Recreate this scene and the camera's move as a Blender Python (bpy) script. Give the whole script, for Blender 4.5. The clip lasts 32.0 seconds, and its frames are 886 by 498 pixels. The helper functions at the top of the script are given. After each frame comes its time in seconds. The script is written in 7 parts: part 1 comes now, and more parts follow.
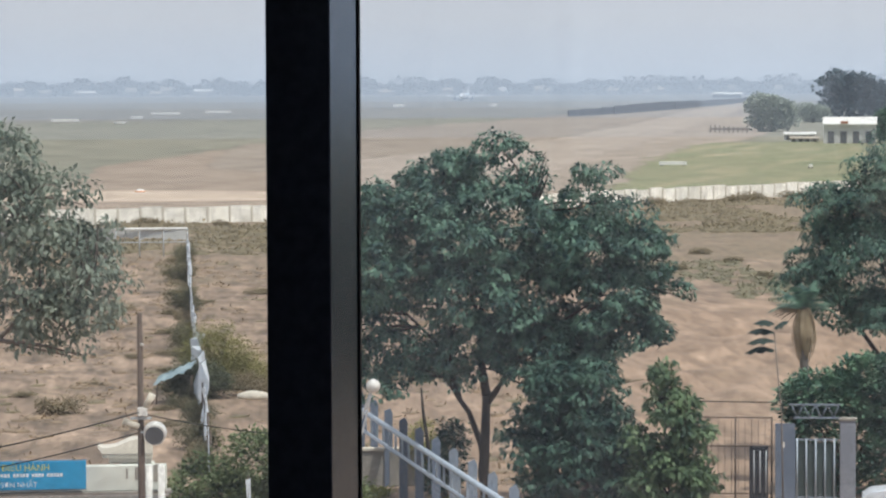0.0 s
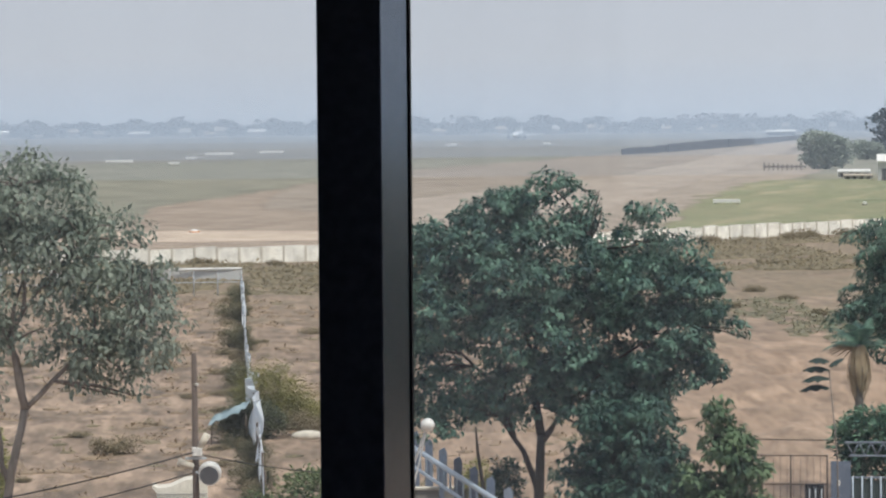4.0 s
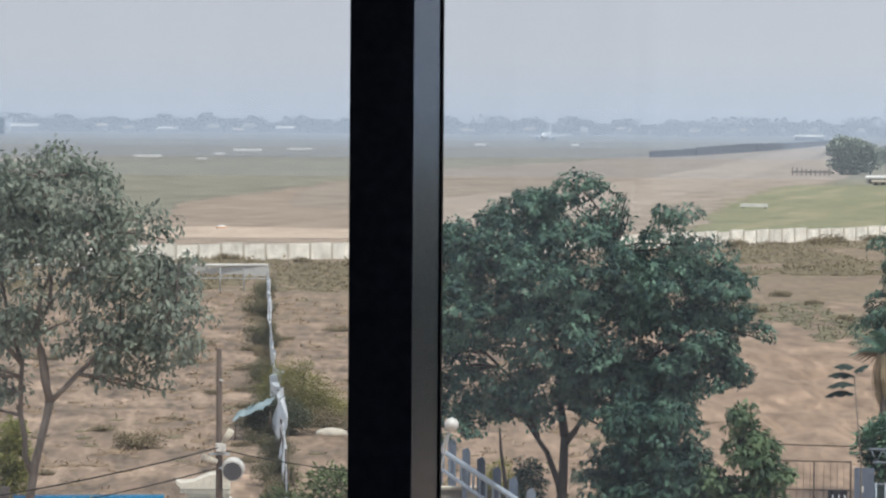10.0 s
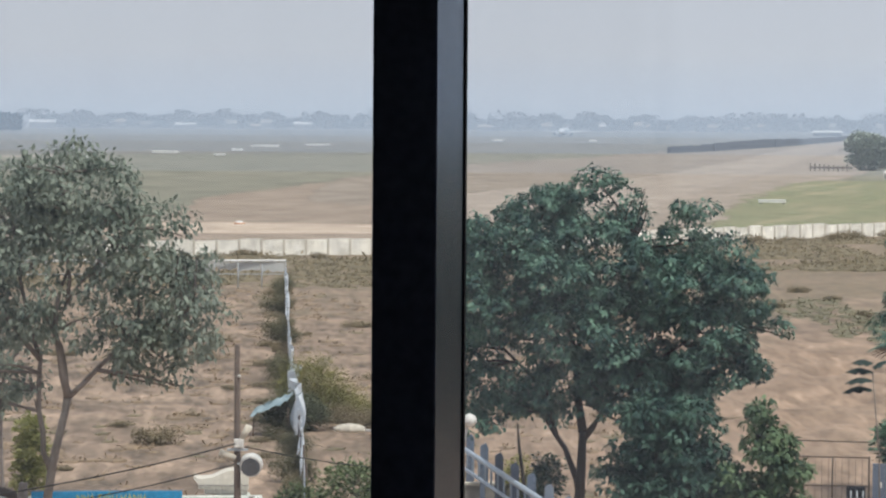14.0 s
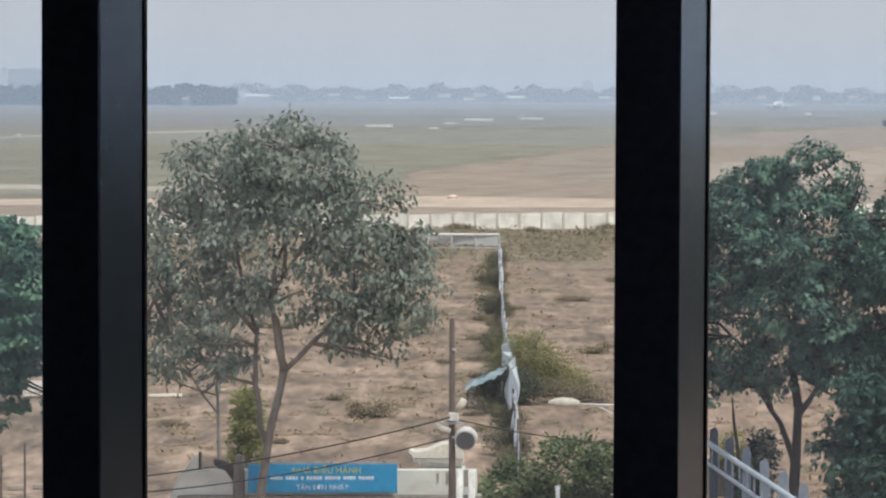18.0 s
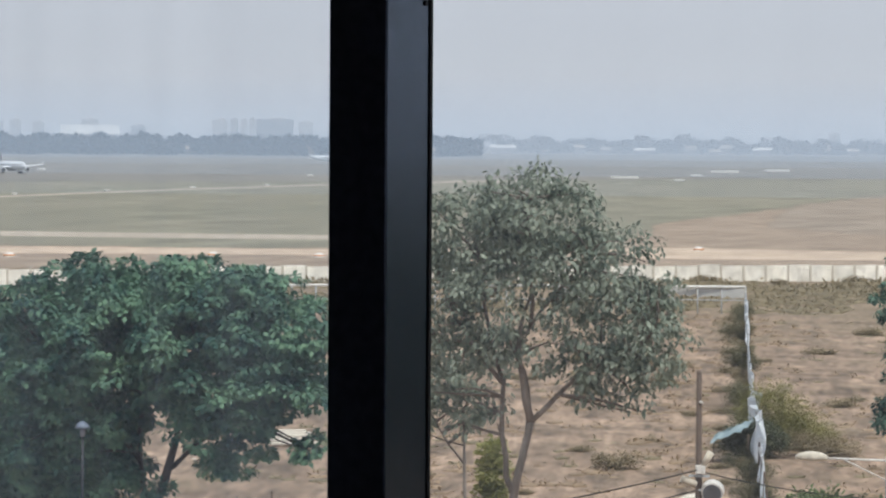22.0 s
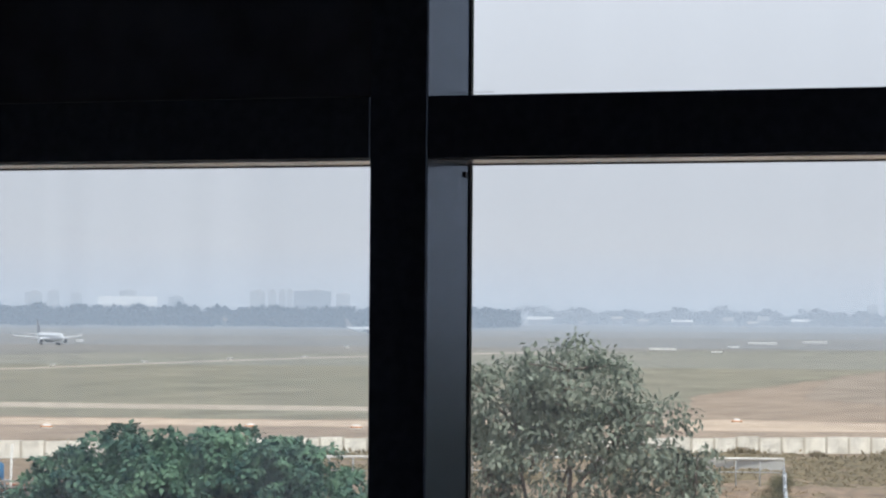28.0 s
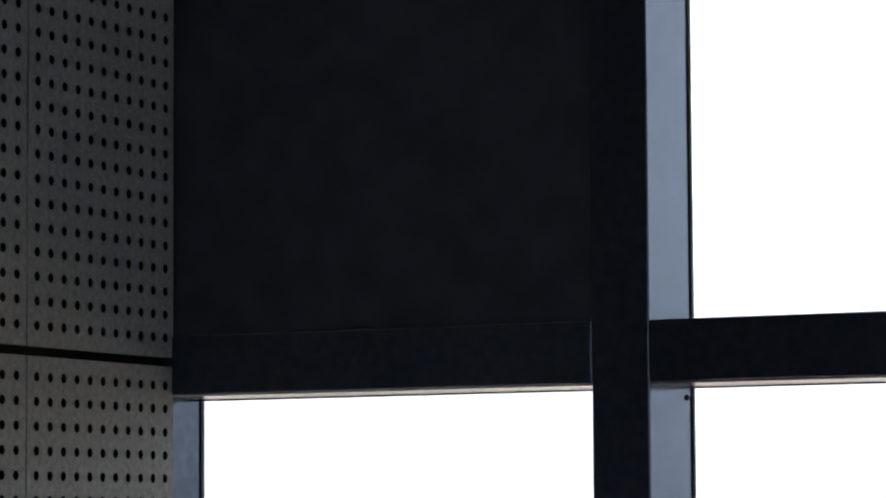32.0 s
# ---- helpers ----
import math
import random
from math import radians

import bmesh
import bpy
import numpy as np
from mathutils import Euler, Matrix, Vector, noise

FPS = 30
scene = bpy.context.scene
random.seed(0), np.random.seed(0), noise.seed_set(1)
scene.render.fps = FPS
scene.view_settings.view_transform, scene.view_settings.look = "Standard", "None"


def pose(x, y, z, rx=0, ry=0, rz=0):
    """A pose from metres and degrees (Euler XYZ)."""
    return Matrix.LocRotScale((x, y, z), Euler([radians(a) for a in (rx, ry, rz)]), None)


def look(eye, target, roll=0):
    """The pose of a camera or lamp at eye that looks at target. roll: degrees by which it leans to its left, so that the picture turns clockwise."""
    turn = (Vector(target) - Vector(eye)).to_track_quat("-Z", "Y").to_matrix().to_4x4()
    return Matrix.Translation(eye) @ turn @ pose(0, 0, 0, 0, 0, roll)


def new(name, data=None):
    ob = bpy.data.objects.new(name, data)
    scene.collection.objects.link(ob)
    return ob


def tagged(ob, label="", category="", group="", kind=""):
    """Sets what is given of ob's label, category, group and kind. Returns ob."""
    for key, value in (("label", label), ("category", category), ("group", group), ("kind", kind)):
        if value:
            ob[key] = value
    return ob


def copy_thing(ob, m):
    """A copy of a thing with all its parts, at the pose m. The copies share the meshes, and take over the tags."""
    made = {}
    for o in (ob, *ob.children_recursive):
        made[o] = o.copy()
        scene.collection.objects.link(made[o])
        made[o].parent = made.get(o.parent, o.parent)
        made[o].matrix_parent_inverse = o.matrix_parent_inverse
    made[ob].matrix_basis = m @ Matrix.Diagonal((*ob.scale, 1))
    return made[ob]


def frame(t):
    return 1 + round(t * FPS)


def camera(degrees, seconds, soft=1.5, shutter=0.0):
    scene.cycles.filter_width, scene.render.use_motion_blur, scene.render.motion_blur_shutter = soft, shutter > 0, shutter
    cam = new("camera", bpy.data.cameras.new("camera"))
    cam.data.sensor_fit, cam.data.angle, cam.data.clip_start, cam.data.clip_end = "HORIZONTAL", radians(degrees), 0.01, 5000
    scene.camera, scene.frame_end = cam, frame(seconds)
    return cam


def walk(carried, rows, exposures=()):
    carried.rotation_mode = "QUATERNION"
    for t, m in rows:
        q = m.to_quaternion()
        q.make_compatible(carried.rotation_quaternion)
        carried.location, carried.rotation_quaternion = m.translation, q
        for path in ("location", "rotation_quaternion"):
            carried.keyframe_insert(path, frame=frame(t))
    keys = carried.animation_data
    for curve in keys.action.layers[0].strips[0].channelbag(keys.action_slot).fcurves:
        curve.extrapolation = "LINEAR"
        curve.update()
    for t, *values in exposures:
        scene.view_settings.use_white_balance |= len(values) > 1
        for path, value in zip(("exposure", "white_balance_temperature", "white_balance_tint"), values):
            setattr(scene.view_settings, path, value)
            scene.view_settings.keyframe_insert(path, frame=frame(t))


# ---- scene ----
# The eye stands in a room 14 m above the ground, behind a window that faces +y.
cam = camera(15.51, 32.0, soft=2.1)
PATH = [
    (0, 0.192, -4.268, 14.0000, 11.982, -2.961, 0.220), (0.5, 0.193, -4.268, 14.0000, 12.313, -2.687, 0.803), (1, 0.190, -4.270, 14.0000, 12.568, -2.655, 0.846),
    (1.5, 0.192, -4.271, 14.0000, 12.517, -2.574, 0.043), (2, 0.195, -4.272, 14.0000, 12.795, -2.422, -0.019), (2.5, 0.197, -4.274, 14.0000, 12.950, -2.359, 0.167),
    (3, 0.197, -4.275, 14.0000, 12.691, -2.668, 0.265), (3.5, 0.197, -4.276, 14.0000, 12.868, -2.324, 0.633), (5.5, 0.198, -4.279, 14.0000, 13.064, -2.302, -0.240),
    (6, 0.197, -4.280, 14.0000, 12.956, -2.416, -0.245), (6.5, 0.198, -4.281, 14.0000, 13.169, -2.121, -0.119), (7, 0.200, -4.281, 14.0000, 13.105, -2.532, -0.092),
    (7.5, 0.196, -4.282, 14.0000, 13.359, -2.569, -0.280), (8, 0.193, -4.283, 14.0000, 13.208, -2.613, -0.580), (8.5, 0.194, -4.284, 14.0000, 13.326, -3.065, -0.716),
    (9, 0.194, -4.285, 14.0000, 13.642, -2.510, -0.163), (9.5, 0.194, -4.285, 14.0000, 13.645, -2.216, -0.096), (10, 0.194, -4.285, 14.0000, 13.423, -2.275, -0.404),
    (10.5, 0.191, -4.285, 14.0000, 13.364, -2.382, -0.808), (11, 0.190, -4.283, 14.0000, 13.275, -2.178, -0.792), (11.5, 0.190, -4.281, 14.0000, 13.561, -2.362, -0.656),
    (12, 0.189, -4.278, 14.0000, 13.653, -2.203, -0.534), (12.5, 0.188, -4.274, 14.0000, 13.777, -2.416, -0.278), (13, 0.189, -4.271, 14.0000, 13.755, -2.532, -0.428),
    (13.5, 0.184, -4.266, 14.0000, 13.692, -2.397, -0.404), (15.5, 0.171, -4.244, 14.0000, 14.623, -2.361, -0.390), (16, 0.161, -4.238, 14.0000, 15.432, -2.422, -0.459),
    (16.5, 0.151, -4.242, 14.0000, 16.172, -2.219, -0.170), (17, 0.147, -4.238, 14.0000, 16.429, -2.429, -0.460), (17.5, 0.143, -4.239, 14.0000, 16.658, -2.687, -0.519),
    (18, 0.134, -4.244, 14.0000, 17.483, -2.832, -0.232), (18.5, 0.119, -4.252, 14.0000, 18.676, -2.645, -0.339), (19, 0.104, -4.261, 14.0000, 19.870, -2.639, -0.462),
    (19.5, 0.092, -4.259, 14.0000, 20.705, -2.749, -0.481), (20, 0.089, -4.261, 14.0000, 21.150, -2.786, -0.549), (20.5, 0.090, -4.264, 14.0000, 20.899, -2.252, -0.426),
    (21, 0.091, -4.267, 14.0000, 21.112, -2.065, -0.161), (21.5, 0.088, -4.270, 14.0000, 21.519, -2.020, -0.037), (22, 0.084, -4.272, 14.0000, 21.805, -1.953, -0.393),
    (22.5, 0.081, -4.274, 14.0000, 22.217, -2.149, -0.484), (23, 0.078, -4.276, 14.0000, 22.896, -2.121, -0.517), (23.5, 0.082, -4.277, 14.0000, 22.775, -1.962, -0.226),
    (24, 0.084, -4.278, 14.0000, 22.522, -1.638, -0.216), (24.5, 0.086, -4.279, 14.0000, 22.544, -1.578, -0.160), (25, 0.084, -4.281, 14.0000, 22.427, -1.275, -0.394),
    (25.5, 0.086, -4.283, 14.0000, 22.287, -0.983, -0.485), (26, 0.088, -4.285, 14.0000, 22.104, -0.030, -0.367), (26.5, 0.088, -4.287, 14.0000, 22.246, 0.566, -0.156),
    (28.5, 0.090, -4.296, 13.9981, 22.596, 1.212, -0.525), (29, 0.092, -4.302, 13.9985, 23.110, 1.536, -0.304), (29.5, 0.090, -4.306, 13.9994, 23.404, 1.912, -0.288),
    (30, 0.088, -4.306, 14.0011, 23.568, 2.315, 0.018), (30.5, 0.090, -4.313, 14.0024, 23.668, 2.595, 0.128), (31, 0.089, -4.318, 14.0039, 24.068, 3.011, 0.039),
    (31.5, 0.092, -4.316, 14.0038, 24.979, 3.946, 0.241), (32, 0.095, -4.316, 14.0038, 26.359, 4.946, 0.339),
]

walk(cam, [(r[0], pose(r[1], r[2], r[3], 90 + r[5], r[6], r[4])) for r in PATH],
     exposures=[(0, 0.07), (1.5, -0.02), (13.5, -0.02), (16, -0.02), (17, 0.10), (18, -0.04), (19, 0.0), (20, 0.02), (21, 0.05), (23, 0.0), (24, 0.05), (26, 0.08), (28.5, 0.18), (30, 0.20), (31, 0.27), (31.5, 0.75), (32, 1.4)])

# ---- light: a hazy white sky and a veiled sun from behind the building ----
SUN_EL, SUN_AZ = 64.0, 132.0        # degrees; azimuth clockwise from +y
HAZE = (0.638, 0.671, 0.742)        # radiance of the haze near the horizon
world = bpy.data.worlds.new("world")
scene.world = world
world.use_nodes = True
wn, wl = world.node_tree.nodes, world.node_tree.links
sky = wn.new("ShaderNodeTexSky")
sky.sky_type, sky.sun_disc = "NISHITA", False
sky.sun_elevation, sky.sun_rotation = radians(SUN_EL), radians(SUN_AZ)
sky.air_density, sky.dust_density, sky.ozone_density = 1.0, 6.0, 1.0
clear = wn["Background"]
clear.inputs["Strength"].default_value = 0.06
wl.new(sky.outputs[0], clear.inputs["Color"])
smog = wn.new("ShaderNodeBackground")
smog.inputs["Color"].default_value = (*HAZE, 1)
aim, up, lift = wn.new("ShaderNodeTexCoord"), wn.new("ShaderNodeSeparateXYZ"), wn.new("ShaderNodeValToRGB")
wl.new(aim.outputs["Generated"], up.inputs[0])
wl.new(up.outputs["Z"], lift.inputs[0])
stops_ = lift.color_ramp
stops_.elements[0].position, stops_.elements[0].color = 0.0, (0.78, 0.78, 0.78, 1)
stops_.elements[1].position, stops_.elements[1].color = 1.0, (0.60, 0.60, 0.60, 1)
for at_, v_ in ((0.035, 0.79), (0.11, 0.95), (0.35, 0.82)):
    stops_.elements.new(at_).color = (v_, v_, v_, 1)
gain = wn.new("ShaderNodeMath")
gain.operation = "MULTIPLY"
gain.inputs[1].default_value = 1.27
wl.new(lift.outputs[0], gain.inputs[0])
wl.new(gain.outputs[0], smog.inputs["Strength"])
veil_mix = wn.new("ShaderNodeMixShader")
veil_mix.inputs[0].default_value = 0.92
wl.new(clear.outputs[0], veil_mix.inputs[1])
wl.new(smog.outputs[0], veil_mix.inputs[2])
wl.new(veil_mix.outputs[0], wn["World Output"].inputs["Surface"])

sun = new("sun", bpy.data.lights.new("sun", "SUN"))
sun.data.energy, sun.data.angle, sun.data.color = 3.1, radians(6), (1.0, 0.94, 0.84)
sa, se = radians(SUN_AZ), radians(SUN_EL)
sun.matrix_world = look((0, 0, 60), Vector((0, 0, 60)) - Vector((math.sin(sa) * math.cos(se), math.cos(sa) * math.cos(se), math.sin(se))))

# ---- small helpers ----
EYE = Vector((0.14, -4.27, 14.0))


def spot(az, r, z=0.0):
    """A place r metres from the eye's foot, az degrees to the left of straight ahead."""
    a = radians(az)
    return Vector((EYE.x - r * math.sin(a), EYE.y + r * math.cos(a), z))


def drop(el, r):
    """The height at which a line of sight el degrees above level stands at distance r."""
    return EYE.z + r * math.tan(radians(el))


def rgb(c):
    return (*c, 1.0)


def mat(name, a, b=None, size=1.0, rough=0.7, metal=0.0, bump=0.0, fine=None, island=0.0, objrand=0.0, spec=0.3, stretch=(1, 1, 1), c=None, wide=0.0):
    """A surface that wanders between colours a and b over patches of the given size in metres, with finer grain on top."""
    m = bpy.data.materials.new(name)
    m.use_nodes = True
    n, l = m.node_tree.nodes, m.node_tree.links
    bs = n["Principled BSDF"]
    bs.inputs["Roughness"].default_value, bs.inputs["Metallic"].default_value = rough, metal
    bs.inputs["Specular IOR Level"].default_value = spec
    b = b or tuple(v * 0.75 for v in a)
    geo = n.new("ShaderNodeNewGeometry")
    mp = n.new("ShaderNodeMapping")
    mp.inputs["Scale"].default_value = stretch
    l.new(geo.outputs["Position"], mp.inputs["Vector"])
    big = n.new("ShaderNodeTexNoise")
    big.inputs["Scale"].default_value, big.inputs["Detail"].default_value = 1.0 / size, 6.0
    big.inputs["Roughness"].default_value = 0.62
    l.new(mp.outputs[0], big.inputs["Vector"])
    ramp = n.new("ShaderNodeValToRGB")
    ramp.color_ramp.elements[0].position, ramp.color_ramp.elements[1].position = 0.34, 0.66
    ramp.color_ramp.elements[0].color, ramp.color_ramp.elements[1].color = rgb(a), rgb(b)
    if c:
        e = ramp.color_ramp.elements.new(0.5)
        e.color = rgb(c)
    l.new(big.outputs["Fac"], ramp.inputs[0])
    col = ramp.outputs[0]
    grain = n.new("ShaderNodeTexNoise")
    grain.inputs["Scale"].default_value, grain.inputs["Detail"].default_value = 1.0 / (fine or size * 0.12), 4.0
    l.new(mp.outputs[0], grain.inputs["Vector"])
    gr = n.new("ShaderNodeMapRange")
    gr.inputs["From Min"].default_value, gr.inputs["From Max"].default_value = 0.3, 0.7
    gr.inputs["To Min"].default_value, gr.inputs["To Max"].default_value = 0.78, 1.18
    l.new(grain.outputs["Fac"], gr.inputs["Value"])
    mul = n.new("ShaderNodeVectorMath")
    mul.operation = "SCALE"
    l.new(col, mul.inputs[0])
    l.new(gr.outputs[0], mul.inputs["Scale"])
    col = mul.outputs[0]
    if wide:
        far = n.new("ShaderNodeTexNoise")
        far.inputs["Scale"].default_value, far.inputs["Detail"].default_value = 1.0 / wide, 3.0
        l.new(geo.outputs["Position"], far.inputs["Vector"])
        fr = n.new("ShaderNodeMapRange")
        fr.inputs["From Min"].default_value, fr.inputs["From Max"].default_value = 0.32, 0.68
        fr.inputs["To Min"].default_value, fr.inputs["To Max"].default_value = 0.68, 1.22
        l.new(far.outputs["Fac"], fr.inputs["Value"])
        m3 = n.new("ShaderNodeVectorMath")
        m3.operation = "SCALE"
        l.new(col, m3.inputs[0])
        l.new(fr.outputs[0], m3.inputs["Scale"])
        col = m3.outputs[0]
    for amount, out in ((island, geo.outputs["Random Per Island"]), (objrand, None)):
        if amount:
            if out is None:
                out = n.new("ShaderNodeObjectInfo").outputs["Random"]
            mr = n.new("ShaderNodeMapRange")
            mr.inputs["To Min"].default_value, mr.inputs["To Max"].default_value = 1 - amount, 1 + amount
            l.new(out, mr.inputs["Value"])
            m2 = n.new("ShaderNodeVectorMath")
            m2.operation = "SCALE"
            l.new(col, m2.inputs[0])
            l.new(mr.outputs[0], m2.inputs["Scale"])
            col = m2.outputs[0]
    l.new(col, bs.inputs["Base Color"])
    if bump:
        bp = n.new("ShaderNodeBump")
        bp.inputs["Strength"].default_value, bp.inputs["Distance"].default_value = 0.6, bump
        l.new(grain.outputs["Fac"], bp.inputs["Height"])
        l.new(bp.outputs[0], bs.inputs["Normal"])
    return m


def leaf_mat(name, dark, light, patch=1.6, glow=0.25, spec=0.14, vary=0.24):
    """Leaves: each leaf its own shade, whole boughs lighter or darker, some light let through."""
    m = bpy.data.materials.new(name)
    m.use_nodes = True
    n, l = m.node_tree.nodes, m.node_tree.links
    bs = n["Principled BSDF"]
    bs.inputs["Roughness"].default_value, bs.inputs["Specular IOR Level"].default_value = 0.5, spec
    geo = n.new("ShaderNodeNewGeometry")
    big = n.new("ShaderNodeTexNoise")
    big.inputs["Scale"].default_value, big.inputs["Detail"].default_value = 1.0 / patch, 3.0
    l.new(geo.outputs["Position"], big.inputs["Vector"])
    add = n.new("ShaderNodeMath")
    add.operation = "MULTIPLY_ADD"
    add.inputs[1].default_value = vary
    l.new(geo.outputs["Random Per Island"], add.inputs[0])
    l.new(big.outputs["Fac"], add.inputs[2])
    ramp = n.new("ShaderNodeValToRGB")
    ramp.color_ramp.elements[0].position, ramp.color_ramp.elements[1].position = 0.40, 0.95
    ramp.color_ramp.elements[0].color, ramp.color_ramp.elements[1].color = rgb(dark), rgb(light)
    l.new(add.outputs[0], ramp.inputs[0])
    l.new(ramp.outputs[0], bs.inputs["Base Color"])
    tr = n.new("ShaderNodeBsdfTranslucent")
    l.new(ramp.outputs[0], tr.inputs["Color"])
    mix = n.new("ShaderNodeMixShader")
    mix.inputs[0].default_value = glow
    l.new(bs.outputs[0], mix.inputs[1])
    l.new(tr.outputs[0], mix.inputs[2])
    l.new(mix.outputs[0], n["Material Output"].inputs["Surface"])
    return m


def mesh_of(name, verts, faces, material=None, smooth=False):
    me = bpy.data.meshes.new(name)
    me.from_pydata([tuple(v) for v in verts], [], faces)
    me.update()
    if smooth:
        me.polygons.foreach_set("use_smooth", [True] * len(me.polygons))
    if material:
        me.materials.append(material)
    return me


def quads_mesh(name, pts, material):
    """A mesh of loose quads from an array (n, 4, 3)."""
    n = len(pts)
    me = bpy.data.meshes.new(name)
    me.vertices.add(4 * n)
    me.vertices.foreach_set("co", np.asarray(pts, np.float32).ravel())
    me.loops.add(4 * n)
    me.loops.foreach_set("vertex_index", np.arange(4 * n, dtype=np.int32))
    me.polygons.add(n)
    me.polygons.foreach_set("loop_start", np.arange(0, 4 * n, 4, dtype=np.int32))
    me.update(calc_edges=True)
    me.materials.append(material)
    return me


def part(name, bm, material, parent=None, label=""):
    """Links a bmesh (or a mesh) as one object under a thing or a part."""
    if isinstance(bm, bmesh.types.BMesh):
        me = bpy.data.meshes.new(name)
        bmesh.ops.recalc_face_normals(bm, faces=bm.faces)
        bm.to_mesh(me)
        bm.free()
    else:
        me = bm
    if material and not me.materials:
        me.materials.append(material)
    ob = new(name, me)
    if parent:
        ob.parent = parent
    if label:
        ob["label"] = label
    return ob


def thing(name, at, label, category, group="", kind="", rz=0.0):
    ob = new(name)
    ob.matrix_world = pose(*at, 0, 0, rz)
    return tagged(ob, label, category, group, kind)


def box(size, at=(0, 0, 0), bevel=0.0, bm=None, turn=None):
    """A box of that size with its centre at `at`, edges rounded."""
    bm = bm or bmesh.new()
    m = Matrix.Translation(at) @ (turn or Matrix()) @ Matrix.Diagonal((*size, 1))
    got = bmesh.ops.create_cube(bm, size=1.0, matrix=m)
    if bevel:
        es = {e for v in got["verts"] for e in v.link_edges}
        bmesh.ops.bevel(bm, geom=list(es), offset=bevel, segments=2, affect="EDGES", profile=0.6)
    return bm


def tube(points, radii, sides=8, bm=None, cap=True):
    """A tapered round bar along the points."""
    bm = bm or bmesh.new()
    pts = [Vector(p) for p in points]
    rings = []
    for i, p in enumerate(pts):
        d = (pts[min(i + 1, len(pts) - 1)] - pts[max(i - 1, 0)]).normalized()
        u = d.cross(Vector((0.31, 0.17, 0.93)) if abs(d.z) < 0.8 else Vector((1, 0.13, 0))).normalized()
        v = d.cross(u)
        r = radii[i] if hasattr(radii, "__len__") else radii
        rings.append([bm.verts.new(p + r * (math.cos(a) * u + math.sin(a) * v)) for a in (2 * math.pi * k / sides for k in range(sides))])
    for a, b in zip(rings, rings[1:]):
        for k in range(sides):
            f = bm.faces.new((a[k], a[(k + 1) % sides], b[(k + 1) % sides], b[k]))
            f.smooth = True
    if cap:
        bm.faces.new(rings[0][::-1])
        bm.faces.new(rings[-1])
    return bm


def worn(m):
    """The same ground, thinning out raggedly where the mesh's edge value falls to 0."""
    key = m.name + "_worn"
    if key in bpy.data.materials:
        return bpy.data.materials[key]
    q = m.copy()
    q.name = key
    n, l = q.node_tree.nodes, q.node_tree.links
    at, geo, tex = n.new("ShaderNodeAttribute"), n.new("ShaderNodeNewGeometry"), n.new("ShaderNodeTexNoise")
    at.attribute_name = "edge"
    tex.inputs["Scale"].default_value, tex.inputs["Detail"].default_value, tex.inputs["Roughness"].default_value = 0.10, 8.0, 0.72
    mp = n.new("ShaderNodeMapping")
    mp.inputs["Scale"].default_value = (1, 0.3, 1)
    l.new(geo.outputs["Position"], mp.inputs["Vector"])
    l.new(mp.outputs[0], tex.inputs["Vector"])
    add = n.new("ShaderNodeMath")
    add.operation = "MULTIPLY_ADD"
    add.inputs[1].default_value = 2.0
    l.new(tex.outputs["Fac"], add.inputs[0])
    l.new(at.outputs["Fac"], add.inputs[2])
    mr = n.new("ShaderNodeMapRange")
    mr.interpolation_type = "SMOOTHSTEP"
    mr.inputs["From Min"].default_value, mr.inputs["From Max"].default_value = 1.46, 1.54
    l.new(add.outputs[0], mr.inputs["Value"])
    mix, tr = n.new("ShaderNodeMixShader"), n.new("ShaderNodeBsdfTransparent")
    l.new(mr.outputs[0], mix.inputs[0])
    l.new(tr.outputs[0], mix.inputs[1])
    l.new(n["Principled BSDF"].outputs[0], mix.inputs[2])
    l.new(mix.outputs[0], n["Material Output"].inputs["Surface"])
    return q


